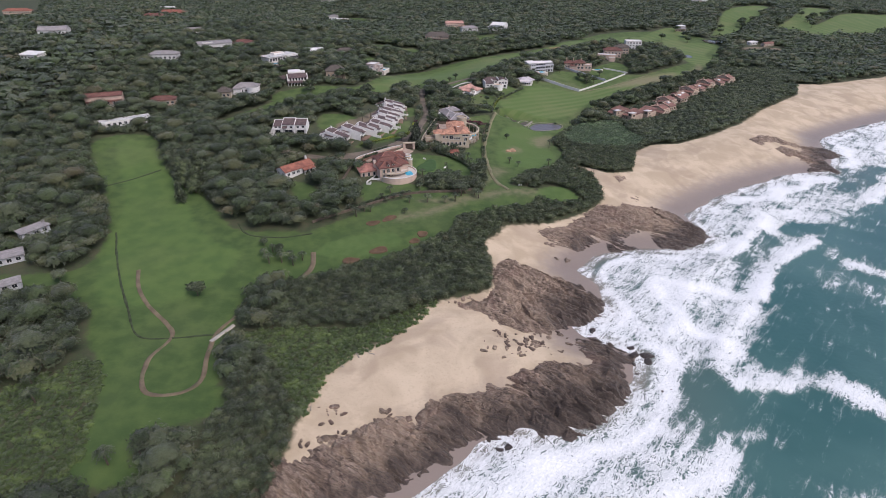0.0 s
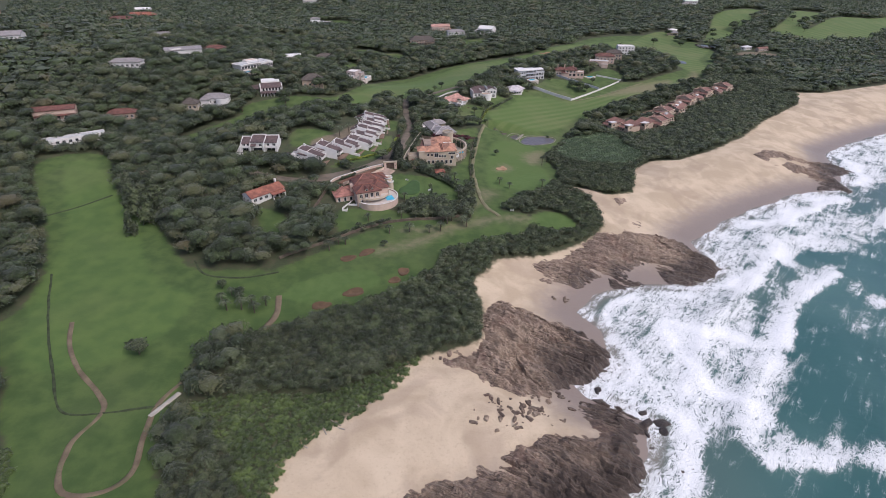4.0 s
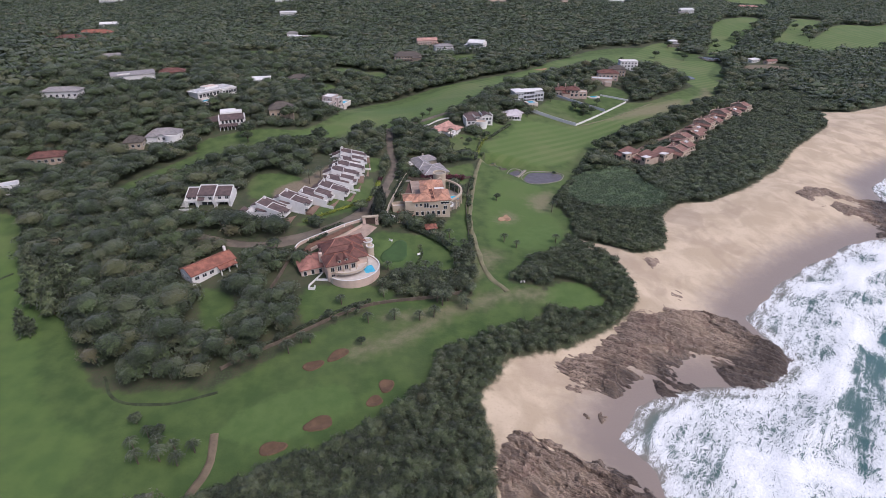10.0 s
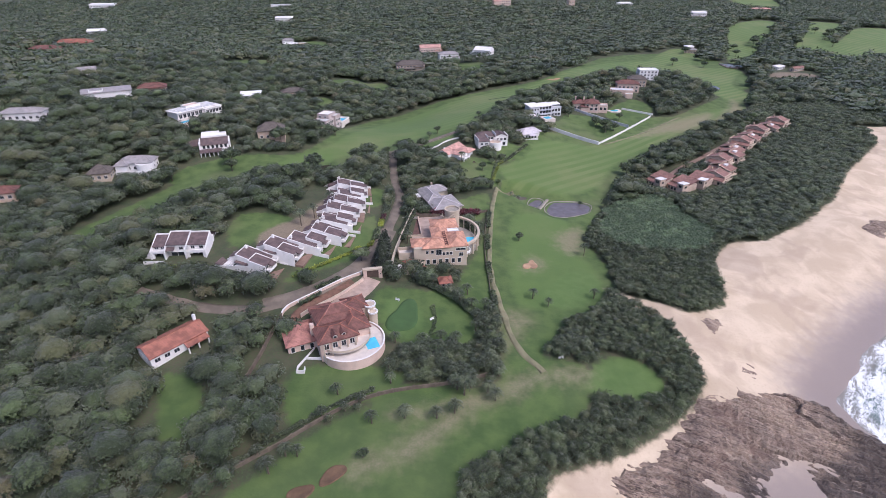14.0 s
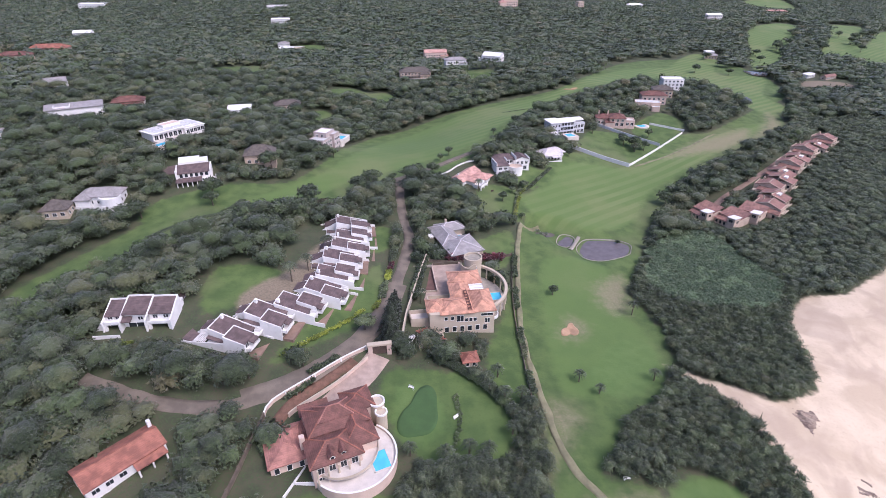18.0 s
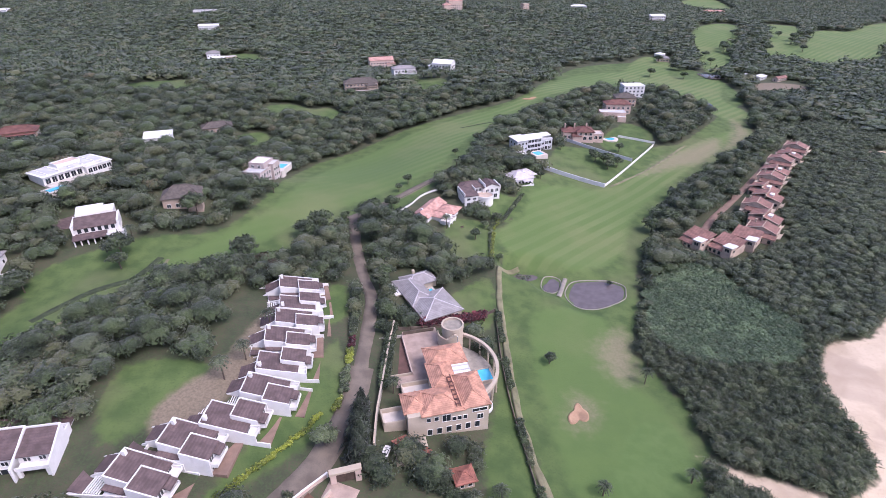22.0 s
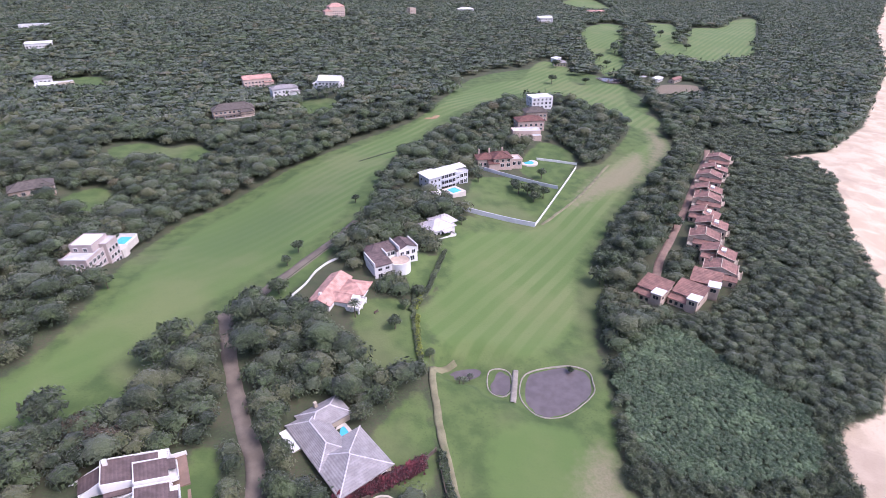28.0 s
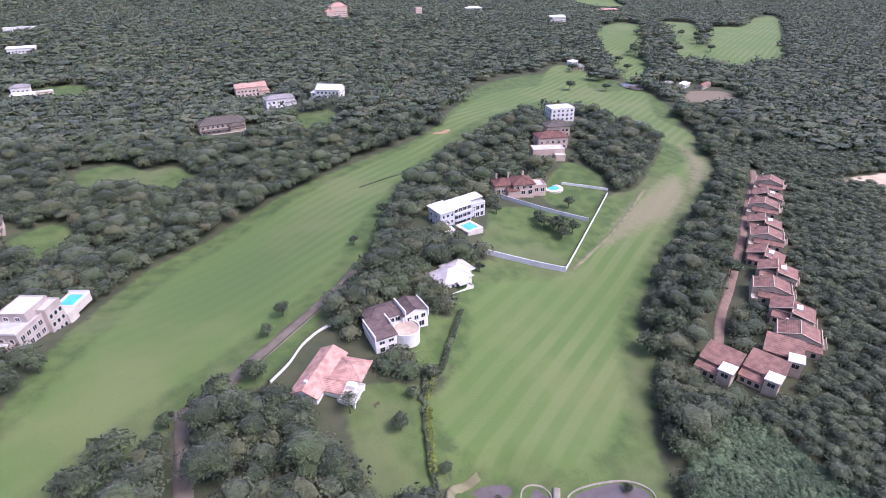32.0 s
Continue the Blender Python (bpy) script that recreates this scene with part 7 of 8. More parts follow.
# ---- woods and thickets ----
def crown(seed, leaves, leaf, spread, core_cut=-0.35, flat=0.75, core=1, spike=1.0):
    """One crown of radius 1 round the origin: a lumpy dark core, lobes, and many leaf clumps standing off it."""
    rng = np.random.default_rng(seed)
    bm = bmesh.new()
    bmesh.ops.create_icosphere(bm, subdivisions=core, radius=0.8)
    cv = np.array([v.co[:] for v in bm.verts])
    cf = np.array([[v.index for v in f.verts] for f in bm.faces])
    bm.free()
    lobes = rng.normal(size=(12, 3))
    lobes[:, 2] = np.abs(lobes[:, 2]) * 0.6
    lobes /= np.linalg.norm(lobes, axis=1)[:, None]

    def swell_at(d):
        return 0.72 + 0.40 * np.max(np.exp((d @ lobes.T - 1) * 13), axis=1)

    d = cv / np.linalg.norm(cv, axis=1)[:, None]
    cv = d * (swell_at(d) * 0.86 + rng.normal(size=len(d)) * 0.05)[:, None] * [1, 1, flat]
    cf = cf[cv[cf][:, :, 2].mean(1) > core_cut]
    n = leaves
    d = rng.normal(size=(n, 3))
    d[:, 2] = np.abs(d[:, 2]) * 0.9 - 0.25
    d /= np.linalg.norm(d, axis=1)[:, None]
    at = d * (swell_at(d) * (0.8 + spread * rng.random(n)))[:, None] * [1, 1, flat]
    face = d * 1.2 + [0, 0, 0.5] + 0.5 * rng.normal(size=(n, 3))
    face /= np.linalg.norm(face, axis=1)[:, None]
    a = np.cross(face, rng.normal(size=(n, 3)))
    a /= np.linalg.norm(a, axis=1)[:, None]
    b = np.cross(face, a)
    size = leaf * rng.uniform(0.6, 1.4, n)[:, None]
    tri = np.stack([at - a * size * 0.5 / spike, at + a * size * 0.5 / spike, at + b * size * spike + d * size * 0.15], 1)
    v = np.vstack([cv, tri.reshape(-1, 3)])
    f = np.vstack([cf, len(cv) + np.arange(3 * n).reshape(-1, 3)])
    return v, f


def scatter(name, spots, variants, material, label, category):
    """Joins crowns at (x, y, z, radius) into one mesh of kind stuff."""
    rng = np.random.default_rng(len(spots))
    pick = rng.integers(0, len(variants), len(spots))
    vs, fs, tones, base = [], [], [], 0
    for k, (cv, cf) in enumerate(variants):
        s = spots[pick == k]
        if not len(s):
            continue
        ang = rng.random(len(s)) * 2 * np.pi
        c, q = np.cos(ang)[:, None], np.sin(ang)[:, None]
        r = s[:, 3:4]
        x = s[:, 0:1] + r * (cv[None, :, 0] * c - cv[None, :, 1] * q)
        y = s[:, 1:2] + r * (cv[None, :, 0] * q + cv[None, :, 1] * c)
        z = s[:, 2:3] + r * cv[None, :, 2] * rng.uniform(0.8, 1.25, (len(s), 1))
        vs.append(np.stack([x, y, z], 2).reshape(-1, 3))
        fs.append((cf[None] + (np.arange(len(s)) * len(cv))[:, None, None]).reshape(-1, 3) + base)
        tones.append(np.repeat(rng.random(len(s)), len(cv)))
        base += len(s) * len(cv)
    used = np.vstack(fs)
    return tagged(sheet(name, np.vstack(vs), used, material, {"tone": np.concatenate(tones)}, True), label, category, kind="stuff")


def jitter(x0, x1, y0, y1, cell, seed):
    rng = np.random.default_rng(seed)
    X, Y = np.meshgrid(np.arange(x0, x1, cell), np.arange(y0, y1, cell))
    return X.ravel() + rng.uniform(-0.48, 0.48, X.size) * cell, Y.ravel() + rng.uniform(-0.48, 0.48, X.size) * cell, rng


GRASS = [HOLE_1, GREEN_2, LINK, HOLE_3, HOLE_4, HOLE_4_END, TEE, POND, POND_SMALL, POND_REED] + FAR_GOLF + LAWNS + BARE


def wooded(x, y, r, margin=0.6):
    far = step(560, 700, y) * 22
    gx, gy = x + far * (rough(x, y, 70.0, 3, 9) + rough(x, y, 18.0, 3, 19)), y + far * (rough(x, y, 70.0, 3, 10) + rough(x, y, 18.0, 3, 20))
    ok = (side_of(THICKET_EDGE, x, y) > r * 0.55) & (union(GRASS, gx, gy, 12.0) < -r * 0.55) & (union(SCRUB, x, y, 12.0) < -r * 0.3)
    for cx, cy, cr in CLEAR:
        ok &= (x - cx) ** 2 + (y - cy) ** 2 > (cr + r * margin) ** 2
    for line, half in LANES:
        (x0, y0), (x1, y1) = line.min(0) - 9, line.max(0) + 9
        near = np.nonzero(ok & (x > x0) & (x < x1) & (y > y0) & (y < y1))[0]
        if len(near):
            d = np.abs(side_of(line, x[near], y[near]))
            ok[near[d < half + r[near] * 0.35]] = False
    return ok


def plant(x0, x1, y0, y1, cell, seed, small, large, low, high, test):
    x, y, rng = jitter(x0, x1, y0, y1, cell, seed)
    keep = test(x, y)
    x, y = x[keep], y[keep]
    r = small + (large - small) * np.clip(rng.beta(2, 2.5, len(x)) + 0.6 * rough(x, y, 45.0, 2, 31), 0, 1)
    ok = wooded(x, y, r)
    x, y, r = x[ok], y[ok], r[ok]
    tall = low + (high - low) * np.clip(rng.random(len(x)) * 0.7 + (r - small) / (large - small) * 0.5, 0, 1.2)
    for cx, cy, cr in CLEAR:
        tall = np.where((x - cx) ** 2 + (y - cy) ** 2 < (cr + 9) ** 2, np.minimum(tall, low * 1.15), tall)
    return np.column_stack([x, y, height(x, y) + tall - 0.55 * r, r])


def coastal(x, y):
    d = side_of(THICKET_EDGE, x, y)
    return (d < 62) & (d > 0) & (x > -70)


DUNE = [(74, 392), (74, 402), (83, 421), (96, 420), (110, 416), (118, 400), (121, 383), (121, 366), (112, 352), (95, 348), (80, 350), (68, 362), (66, 376), (72, 384)]


def on_dune(x, y):
    return inside_of(DUNE, x, y, 12.0) + 8 * rough(x, y, 20.0, 3, 15) > 0


def dune_wood(x, y):
    return coastal(x, y) & ~on_dune(x, y) & (y + 0.35 * x > 405)


ROUND = [crown(k, 160, 0.178, 0.34, spike=1.15, flat=0.68, core_cut=0.0) for k in range(6)]
TUFT = [crown(20 + k, 96, 0.34, 0.5, spike=2.3, flat=0.62) for k in range(5)]
FAR = [crown(40 + k, 32, 0.30, 0.36, core=1, core_cut=0.1, flat=0.6) for k in range(5)]
BIG = [crown(80 + k, 420, 0.115, 0.32, spike=1.2, core=2, flat=0.66, core_cut=0.0) for k in range(4)]
SMALL = [crown(95 + k, 40, 0.36, 0.34, spike=1.3, flat=0.7, core_cut=0.1) for k in range(4)]

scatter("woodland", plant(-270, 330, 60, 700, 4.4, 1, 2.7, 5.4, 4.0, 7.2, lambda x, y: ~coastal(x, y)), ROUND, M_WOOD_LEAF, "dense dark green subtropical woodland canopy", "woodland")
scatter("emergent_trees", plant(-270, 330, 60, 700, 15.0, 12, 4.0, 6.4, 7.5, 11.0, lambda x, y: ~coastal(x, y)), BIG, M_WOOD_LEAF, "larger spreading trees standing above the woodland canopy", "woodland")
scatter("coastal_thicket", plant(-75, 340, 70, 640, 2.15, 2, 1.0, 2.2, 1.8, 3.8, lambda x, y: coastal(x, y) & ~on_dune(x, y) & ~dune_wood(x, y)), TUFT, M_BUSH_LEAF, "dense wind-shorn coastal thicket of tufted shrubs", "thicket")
scatter("dune_shrubs", plant(50, 140, 320, 440, 1.25, 21, 0.85, 1.3, 2.0, 2.6, lambda x, y: coastal(x, y) & on_dune(x, y)), SMALL, M_SHORN_LEAF, "smooth dense mat of low dune shrubs", "thicket")
scatter("dune_woodland", plant(60, 340, 340, 640, 3.0, 22, 1.4, 3.6, 2.4, 5.0, dune_wood), ROUND, M_BUSH_LEAF, "uneven low coastal woodland on the dune", "woodland")
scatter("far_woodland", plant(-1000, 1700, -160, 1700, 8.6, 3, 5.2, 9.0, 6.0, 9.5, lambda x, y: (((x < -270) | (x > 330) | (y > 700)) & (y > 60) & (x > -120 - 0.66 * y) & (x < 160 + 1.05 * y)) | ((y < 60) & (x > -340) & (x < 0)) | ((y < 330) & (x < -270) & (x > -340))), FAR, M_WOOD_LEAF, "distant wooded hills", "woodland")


def copse_spots():
    """Lines of trees between the far golf holes."""
    rng = np.random.default_rng(41)
    out = []
    for (ax, ay), (bx, by), n, wide in (((415, 885), (470, 955), 18, 20), ((480, 980), (520, 1040), 10, 12), ((400, 850), (440, 880), 8, 10), ((300, 800), (330, 830), 8, 10)):
        for k in range(n):
            t = rng.random()
            out.append((ax + (bx - ax) * t + rng.normal() * wide * 0.5, ay + (by - ay) * t + rng.normal() * wide * 0.5, rng.uniform(4.0, 8.0)))
    p = np.array(out)
    return np.column_stack([p[:, :2], height(p[:, 0], p[:, 1]) + 0.45 * p[:, 2] + 1.5, p[:, 2]])


scatter("far_copse", copse_spots(), FAR, M_WOOD_LEAF, "dark lines of trees between the far golf holes", "woodland")


def scrub_spots():
    x, y, rng = jitter(-160, -10, 65, 175, 1.5, 5)
    r = rng.uniform(0.7, 1.5, len(x))
    ok = (union(SCRUB, x, y, 12.0) > -0.5)
    return np.column_stack([x, y, height(x, y) + 0.25 * r, r])[ok]


scatter("scrub", scrub_spots(), [crown(60 + k, 26, 0.55, 0.2, flat=0.5, core=1, core_cut=0.0) for k in range(3)], M_SCRUB_LEAF, "low bright green creeping dune scrub", "scrub")


# ---- single trees, palms, hedges ----
def arrays_part(name, v, f, mat, parent, label=""):
    ob = sheet(name, v, f, mat)
    ob.parent = parent
    if label:
        ob["label"] = label
    return ob


def tube(bm, a, b, ra, rb, n=6):
    a, b = Vector(a), Vector(b)
    q = (b - a).to_track_quat("Z", "Y")
    rings = []
    for p, r in ((a, ra), (b, rb)):
        rings.append([bm.verts.new(p + q @ Vector((r * math.cos(2 * math.pi * k / n), r * math.sin(2 * math.pi * k / n), 0))) for k in range(n)])
    for k in range(n):
        bm.faces.new((rings[0][k], rings[0][(k + 1) % n], rings[1][(k + 1) % n], rings[1][k]))
    bm.faces.new(rings[1])
    bm.faces.new(rings[0][::-1])


def broadleaf(seed, tall, radius, mat, label, name="tree", leaf=0.34):
    """A tree with trunk, limbs and a crown of several leafy lobes."""
    rng = np.random.default_rng(seed)
    thing = tagged(new(name), label, "tree")
    bm = bmesh.new()
    fork = tall * 0.42
    tube(bm, (0, 0, -0.6), (0.1, 0.05, fork), 0.05 * tall * 0.5 + 0.1, 0.13)
    part("trunk", bm, M_BARK, thing)
    vs, fs, base = [], [], 0
    for k in range(6):
        a = 2 * math.pi * (k + rng.random() * 0.6) / 6
        q = radius * rng.uniform(0.38, 0.6) if k else 0.0
        z = tall - radius * rng.uniform(0.5, 0.75) if k else tall - radius * 0.42
        tip = (q * math.cos(a), q * math.sin(a), z)
        bm = bmesh.new()
        tube(bm, (0.1, 0.05, fork - 0.2), tip, 0.12, 0.04, 5)
        part("limb", bm, M_BARK, thing)
        cv, cf = crown(seed * 10 + k, 90, leaf, 0.25, spike=1.2, flat=0.8)
        r = radius * rng.uniform(0.48, 0.64)
        vs.append(cv * r + np.array(tip))
        fs.append(cf + base)
        base += len(cv)
    arrays_part("crown", np.vstack(vs), np.vstack(fs), mat, thing)
    return thing


def palm(seed, tall, reach, label):
    """A palm: ringed trunk and a crown of drooping feathered fronds."""
    rng = np.random.default_rng(seed)
    thing = tagged(new("palm_tree"), label, "palm")
    bm = bmesh.new()
    lean = rng.uniform(-0.3, 0.3, 2)
    prev, pr = Vector((0, 0, -0.5)), 0.24
    for k in range(1, 6):
        p = Vector((lean[0] * (k / 5) ** 2, lean[1] * (k / 5) ** 2, tall * k / 5))
        tube(bm, prev, p, pr, pr * 0.92, 7)
        prev, pr = p, pr * 0.94
    part("trunk", bm, M_BARK, thing)
    v, f = [], []
    n = 22
    for k in range(n):
        a = 2 * math.pi * k / n + rng.uniform(-0.1, 0.1)
        up = rng.uniform(0.05, 0.9)
        d, s = Vector((math.cos(a), math.sin(a), 0)), Vector((-math.sin(a), math.cos(a), 0))
        spine = []
        for j in range(6):
            t = j / 5
            spine.append(prev + d * (reach * t * (1 - 0.25 * up * t)) + Vector((0, 0, reach * (up * t - (0.55 + 0.5 * up) * t * t))))
        for j in range(5):
            w0, w1 = 0.30 * reach * math.sin(math.pi * (0.12 + 0.8 * j / 5)) * 0.55, 0.30 * reach * math.sin(math.pi * (0.12 + 0.8 * (j + 1) / 5)) * 0.55
            for side in (-1, 1):
                b0 = len(v)
                droop = Vector((0, 0, -0.12 * reach))
                v += [spine[j], spine[j + 1], spine[j + 1] * 0.55 + spine[j] * 0.45 + s * side * (w0 + w1) / 2 + droop + d * 0.1 * reach]
                f.append((b0, b0 + 1, b0 + 2))
    arrays_part("crown", np.array([tuple(p) for p in v]), np.array(f), M_PALM_LEAF, thing)
    return thing


def conifer(seed, tall, radius, mat, label):
    """A tall dark conifer: tapering tiers of hanging leaf sprays round one trunk."""
    rng = np.random.default_rng(seed)
    thing = tagged(new("conifer_tree"), label, "tree")
    bm = bmesh.new()
    tube(bm, (0, 0, -0.6), (0, 0, tall * 0.96), 0.28, 0.04, 7)
    part("trunk", bm, M_BARK, thing)
    vs, fs, base = [], [], 0
    for k in range(15):
        t = k / 14
        z = tall * (0.14 + 0.82 * t)
        r = radius * (1 - t) ** 0.7 * rng.uniform(0.75, 1.15) + 0.35
        cv, cf = crown(seed * 20 + k, 46, 0.5, 0.4, spike=1.5, flat=0.6)
        off = rng.normal(size=2) * 0.25 * r
        vs.append(cv * r + np.array([off[0], off[1], z]))
        fs.append(cf + base)
        base += len(cv)
    arrays_part("crown", np.vstack(vs), np.vstack(fs), mat, thing)
    return thing


def put_all(first, spots, seed=0):
    """Stand a thing and its copies at (x, y, size)."""
    rng = np.random.default_rng(seed)
    for k, (x, y, s) in enumerate(spots):
        m = pose(x, y, level(x, y) - 0.05, 0, 0, rng.uniform(0, 360)) @ Matrix.Scale(s, 4)
        if k:
            ob = copy_thing(first, pose(0, 0, 0))
            ob.matrix_world = m
        else:
            first.matrix_world = m


put_all(broadleaf(1, 5.2, 2.6, M_WOOD_LEAF, "round dark green tree alone on the golf grass"),
        [(26, 355, 0.8), (-13, 485, 1.0), (-18, 476, 0.85), (-43, 446, 0.9), (-79, 475, 1.1), (17, 526, 0.8), (34, 549, 1.2), (-120, 402, 1.3), (-80, 194, 0.8), (14, 432, 1.0), (62, 500, 0.8), (128, 548, 1.2), (112, 528, 1.6), (106, 532, 1.3), (88, 546, 0.9), (22, 418, 0.7), (66, 404, 0.5), (-30, 232, 0.6), (6, 404, 0.9)], 1)
put_all(broadleaf(2, 6.2, 3.4, M_BUSH_LEAF, "spreading grey-green tree with a rounded crown"),
        [(-101, 161, 1.0), (-136, 131, 0.8), (-147, 138, 0.9), (-134, 120, 0.8), (-153, 161, 0.9), (-128, 126, 0.7), (-160, 147, 0.9), (-170, 172, 0.9), (-42, 322, 1.0), (-88, 198, 0.6), (20, 442, 0.6), (27, 449, 0.7), (-72, 298, 0.9), (-86, 296, 1.0), (-100, 300, 1.0), (-112, 303, 1.0), (-58, 304, 0.7)], 2)
put_all(broadleaf(4, 8.4, 4.6, M_WOOD_LEAF, "broad dark tree with a dense rounded crown"),
        [(111, 531, 0.8), (111, 523, 0.75), (118, 526, 0.8), (107, 538, 0.7), (222, 549, 1.1), (226, 541, 0.9), (196, 521, 1.1), (187, 505, 1.0), (160, 487, 1.1), (163, 476, 0.9), (140, 470, 1.1), (144, 482, 0.9), (116, 455, 1.1), (104, 447, 1.0), (173, 584, 0.9), (171, 570, 0.8), (187, 582, 1.0), (206, 597, 1.0), (181, 567, 0.8),
         (-122, 409, 1.2), (-99, 383, 1.1), (-104.5, 442, 1.2), (-78, 410.6, 1.2), (-80, 392.5, 1.2), (-52, 436, 1.2), (-147, 391, 1.0), (-86, 386, 1.2), (-58, 428, 1.1), (-92, 376, 1.1), (-26.5, 378, 0.75), (-25.5, 386, 0.75), (-27, 367, 0.6), (-28, 393, 0.8), (-25, 399, 0.8), (-4, 396, 0.7), (2, 402, 0.7), (-22, 458, 0.8), (-30, 452, 1.0), (-27, 444, 1.0), (10, 476, 0.7), (38, 498, 0.7)], 9)
put_all(broadleaf(3, 5.0, 3.6, M_BROWN_LEAF, "russet brown bushy tree beside the row houses"), [(-66, 398, 1.3), (-72, 404, 1.1), (-60, 402, 1.0)], 3)
put_all(palm(1, 4.2, 2.6, "short feathery palm on the grass"),
        [(25, 306, 0.9), (30, 301, 0.8), (49, 308, 0.9), (-29, 243, 0.9), (-20, 245, 1.0), (-11, 245, 0.9), (-6, 247, 1.0), (-53, 227, 1.1), (-10, 264, 1.0), (-4, 262, 1.1), (2, 264, 0.9), (-15, 266, 1.0), (8, 262, 1.0), (5, 268, 1.1), (9, 274, 1.0), (-20, 263, 0.9), (-25, 258, 0.8), (-47, 232, 0.8),
         (-20, 270, 1.1), (-17, 270, 1.2), (-14, 272, 1.1), (-11, 271, 1.2), (-7, 274, 1.0), (-14, 268, 1.0), (-10, 268, 1.1), (-5, 277, 1.0), (-16, 275, 1.1), (-10, 277, 1.0), (-5, 271, 1.1), (3, 290, 1.0), (5, 287, 1.1), (2, 284, 1.0),
         (8, 293, 1.0), (9, 286, 1.0), (-3, 299, 1.0), (1, 296, 1.1), (-7, 305, 1.0), (-4, 302, 1.1), (-13, 311, 1.0), (0, 306, 1.0), (6, 297, 1.0), (33, 277, 1.2), (37, 275, 1.2), (29, 276, 1.1), (33, 273, 1.0), (-85, 190, 0.9), (-82, 186, 1.0), (-79, 191, 0.9), (-77, 187, 1.1), (-74, 190, 0.9), (-72, 186, 1.0), (-69, 190, 0.9), (-83, 194, 0.8), (30, 408, 0.7), (33, 410, 0.6), (28, 406, 0.6),
         (-43, 245, 0.8), (-40, 253, 0.9), (-26, 263, 1.0), (-21, 268, 1.0), (-16, 271, 1.1), (-8, 271, 1.1), (-3, 254, 1.3), (-1, 257, 1.3), (-5, 256, 1.2), (-7, 261, 1.2), (4, 266, 1.0), (6, 252, 1.0), (4, 255, 0.9), (-50, 232, 0.9), (-2, 260, 1.2), (-25, 276, 0.9), (-33, 250, 0.7), (-37, 247, 0.7), (-57, 232, 0.8), (-62, 227, 0.9),
         (-130, 118, 1.1), (-136, 112, 1.2), (-127, 110, 1.0), (-140, 122, 1.2), (-146, 130, 1.1), (-150, 121, 1.3), (-122, 104, 1.1), (-143, 114, 1.2), (-76, 136, 1.1), (-73, 130, 1.2), (-70, 124, 1.2), (-66, 129, 1.1), (-63, 121, 1.2), (-68, 117, 1.3), (-60, 112, 1.2), (-64, 106, 1.2), (-56, 104, 1.2), (-90, 86, 1.2), (-84, 90, 1.1)], 4)
put_all(palm(2, 7.0, 3.2, "tall slender palm among the gardens"),
        [(-70, 342, 1.0), (-66, 350, 0.9), (-62, 366, 0.9), (-24.5, 340, 0.8), (20, 500, 1.0), (30, 508, 0.9), (14, 498, 1.0), (-152, 420, 1.0), (-148, 416, 0.9), (-155, 446, 0.9), (2, 440, 0.9), (60, 520, 0.9), (54, 345, 0.8), (58, 352, 0.7), (-122, 420, 0.9), (40, 530, 1.0)], 5)
put_all(conifer(1, 14.0, 2.4, M_CONIFER_LEAF, "tall dark conifer beside the estate lane"), [(-33.6, 316.5, 0.85), (-33.4, 321, 1.0), (-33.2, 326, 0.95), (-32.8, 331, 0.8)], 6)
put_all(conifer(2, 13.0, 2.6, M_BUSH_LEAF, "tall ragged casuarina at the edge of the fairway"), [(-147, 249, 1.4), (-139, 244, 1.2), (-142, 256, 1.5), (-141, 233, 0.9), (-156, 262, 1.3)], 7)
put_all(broadleaf(5, 9.0, 5.0, M_WOOD_LEAF, "dark round tree on the far golf course"),
        [(259, 783, 1.0), (420, 915, 1.3), (428, 930, 1.2), (450, 940, 1.1), (440, 900, 1.2), (455, 890, 1.0), (470, 900, 1.3), (480, 930, 1.2), (326, 836, 1.0), (376, 881, 1.0), (540, 950, 1.2), (560, 975, 1.3), (590, 1000, 1.2), (610, 1010, 1.3), (555, 1000, 1.1), (520, 900, 1.0), (500, 985, 1.2), (290, 770, 0.8), (360, 840, 0.9), (300, 850, 1.0)], 8)


def hedge(name, points, width, tall, mat, label, category="hedge", gap=0.8):
    """A clipped or loose line of shrubs: one thing of many leaf clumps."""
    c = spline(points, gap)
    rng = np.random.default_rng(int(abs(points[0][0] * 3 + points[0][1])))
    thing = tagged(new(name), label, category)
    o = np.array([c[0, 0], c[0, 1], level(*c[0])])
    thing.location = o
    vs, fs, base = [], [], 0
    made = [crown(300 + k, 30, 0.45, 0.25, flat=0.9, core_cut=-0.8) for k in range(3)]
    for q in c:
        for s in np.arange(-width / 2, width / 2 + 0.01, 0.9):
            r = rng.uniform(0.55, 0.95) * tall * 0.6
            cv, cf = made[rng.integers(3)]
            p = q + rng.normal(size=2) * 0.25 + [s * 0.7, s * 0.7]
            vs.append(cv * r + np.array([p[0], p[1], level(p[0], p[1]) + tall * 0.45]) - o)
            fs.append(cf + base)
            base += len(cv)
    arrays_part("foliage", np.vstack(vs), np.vstack(fs), mat, thing)
    return thing


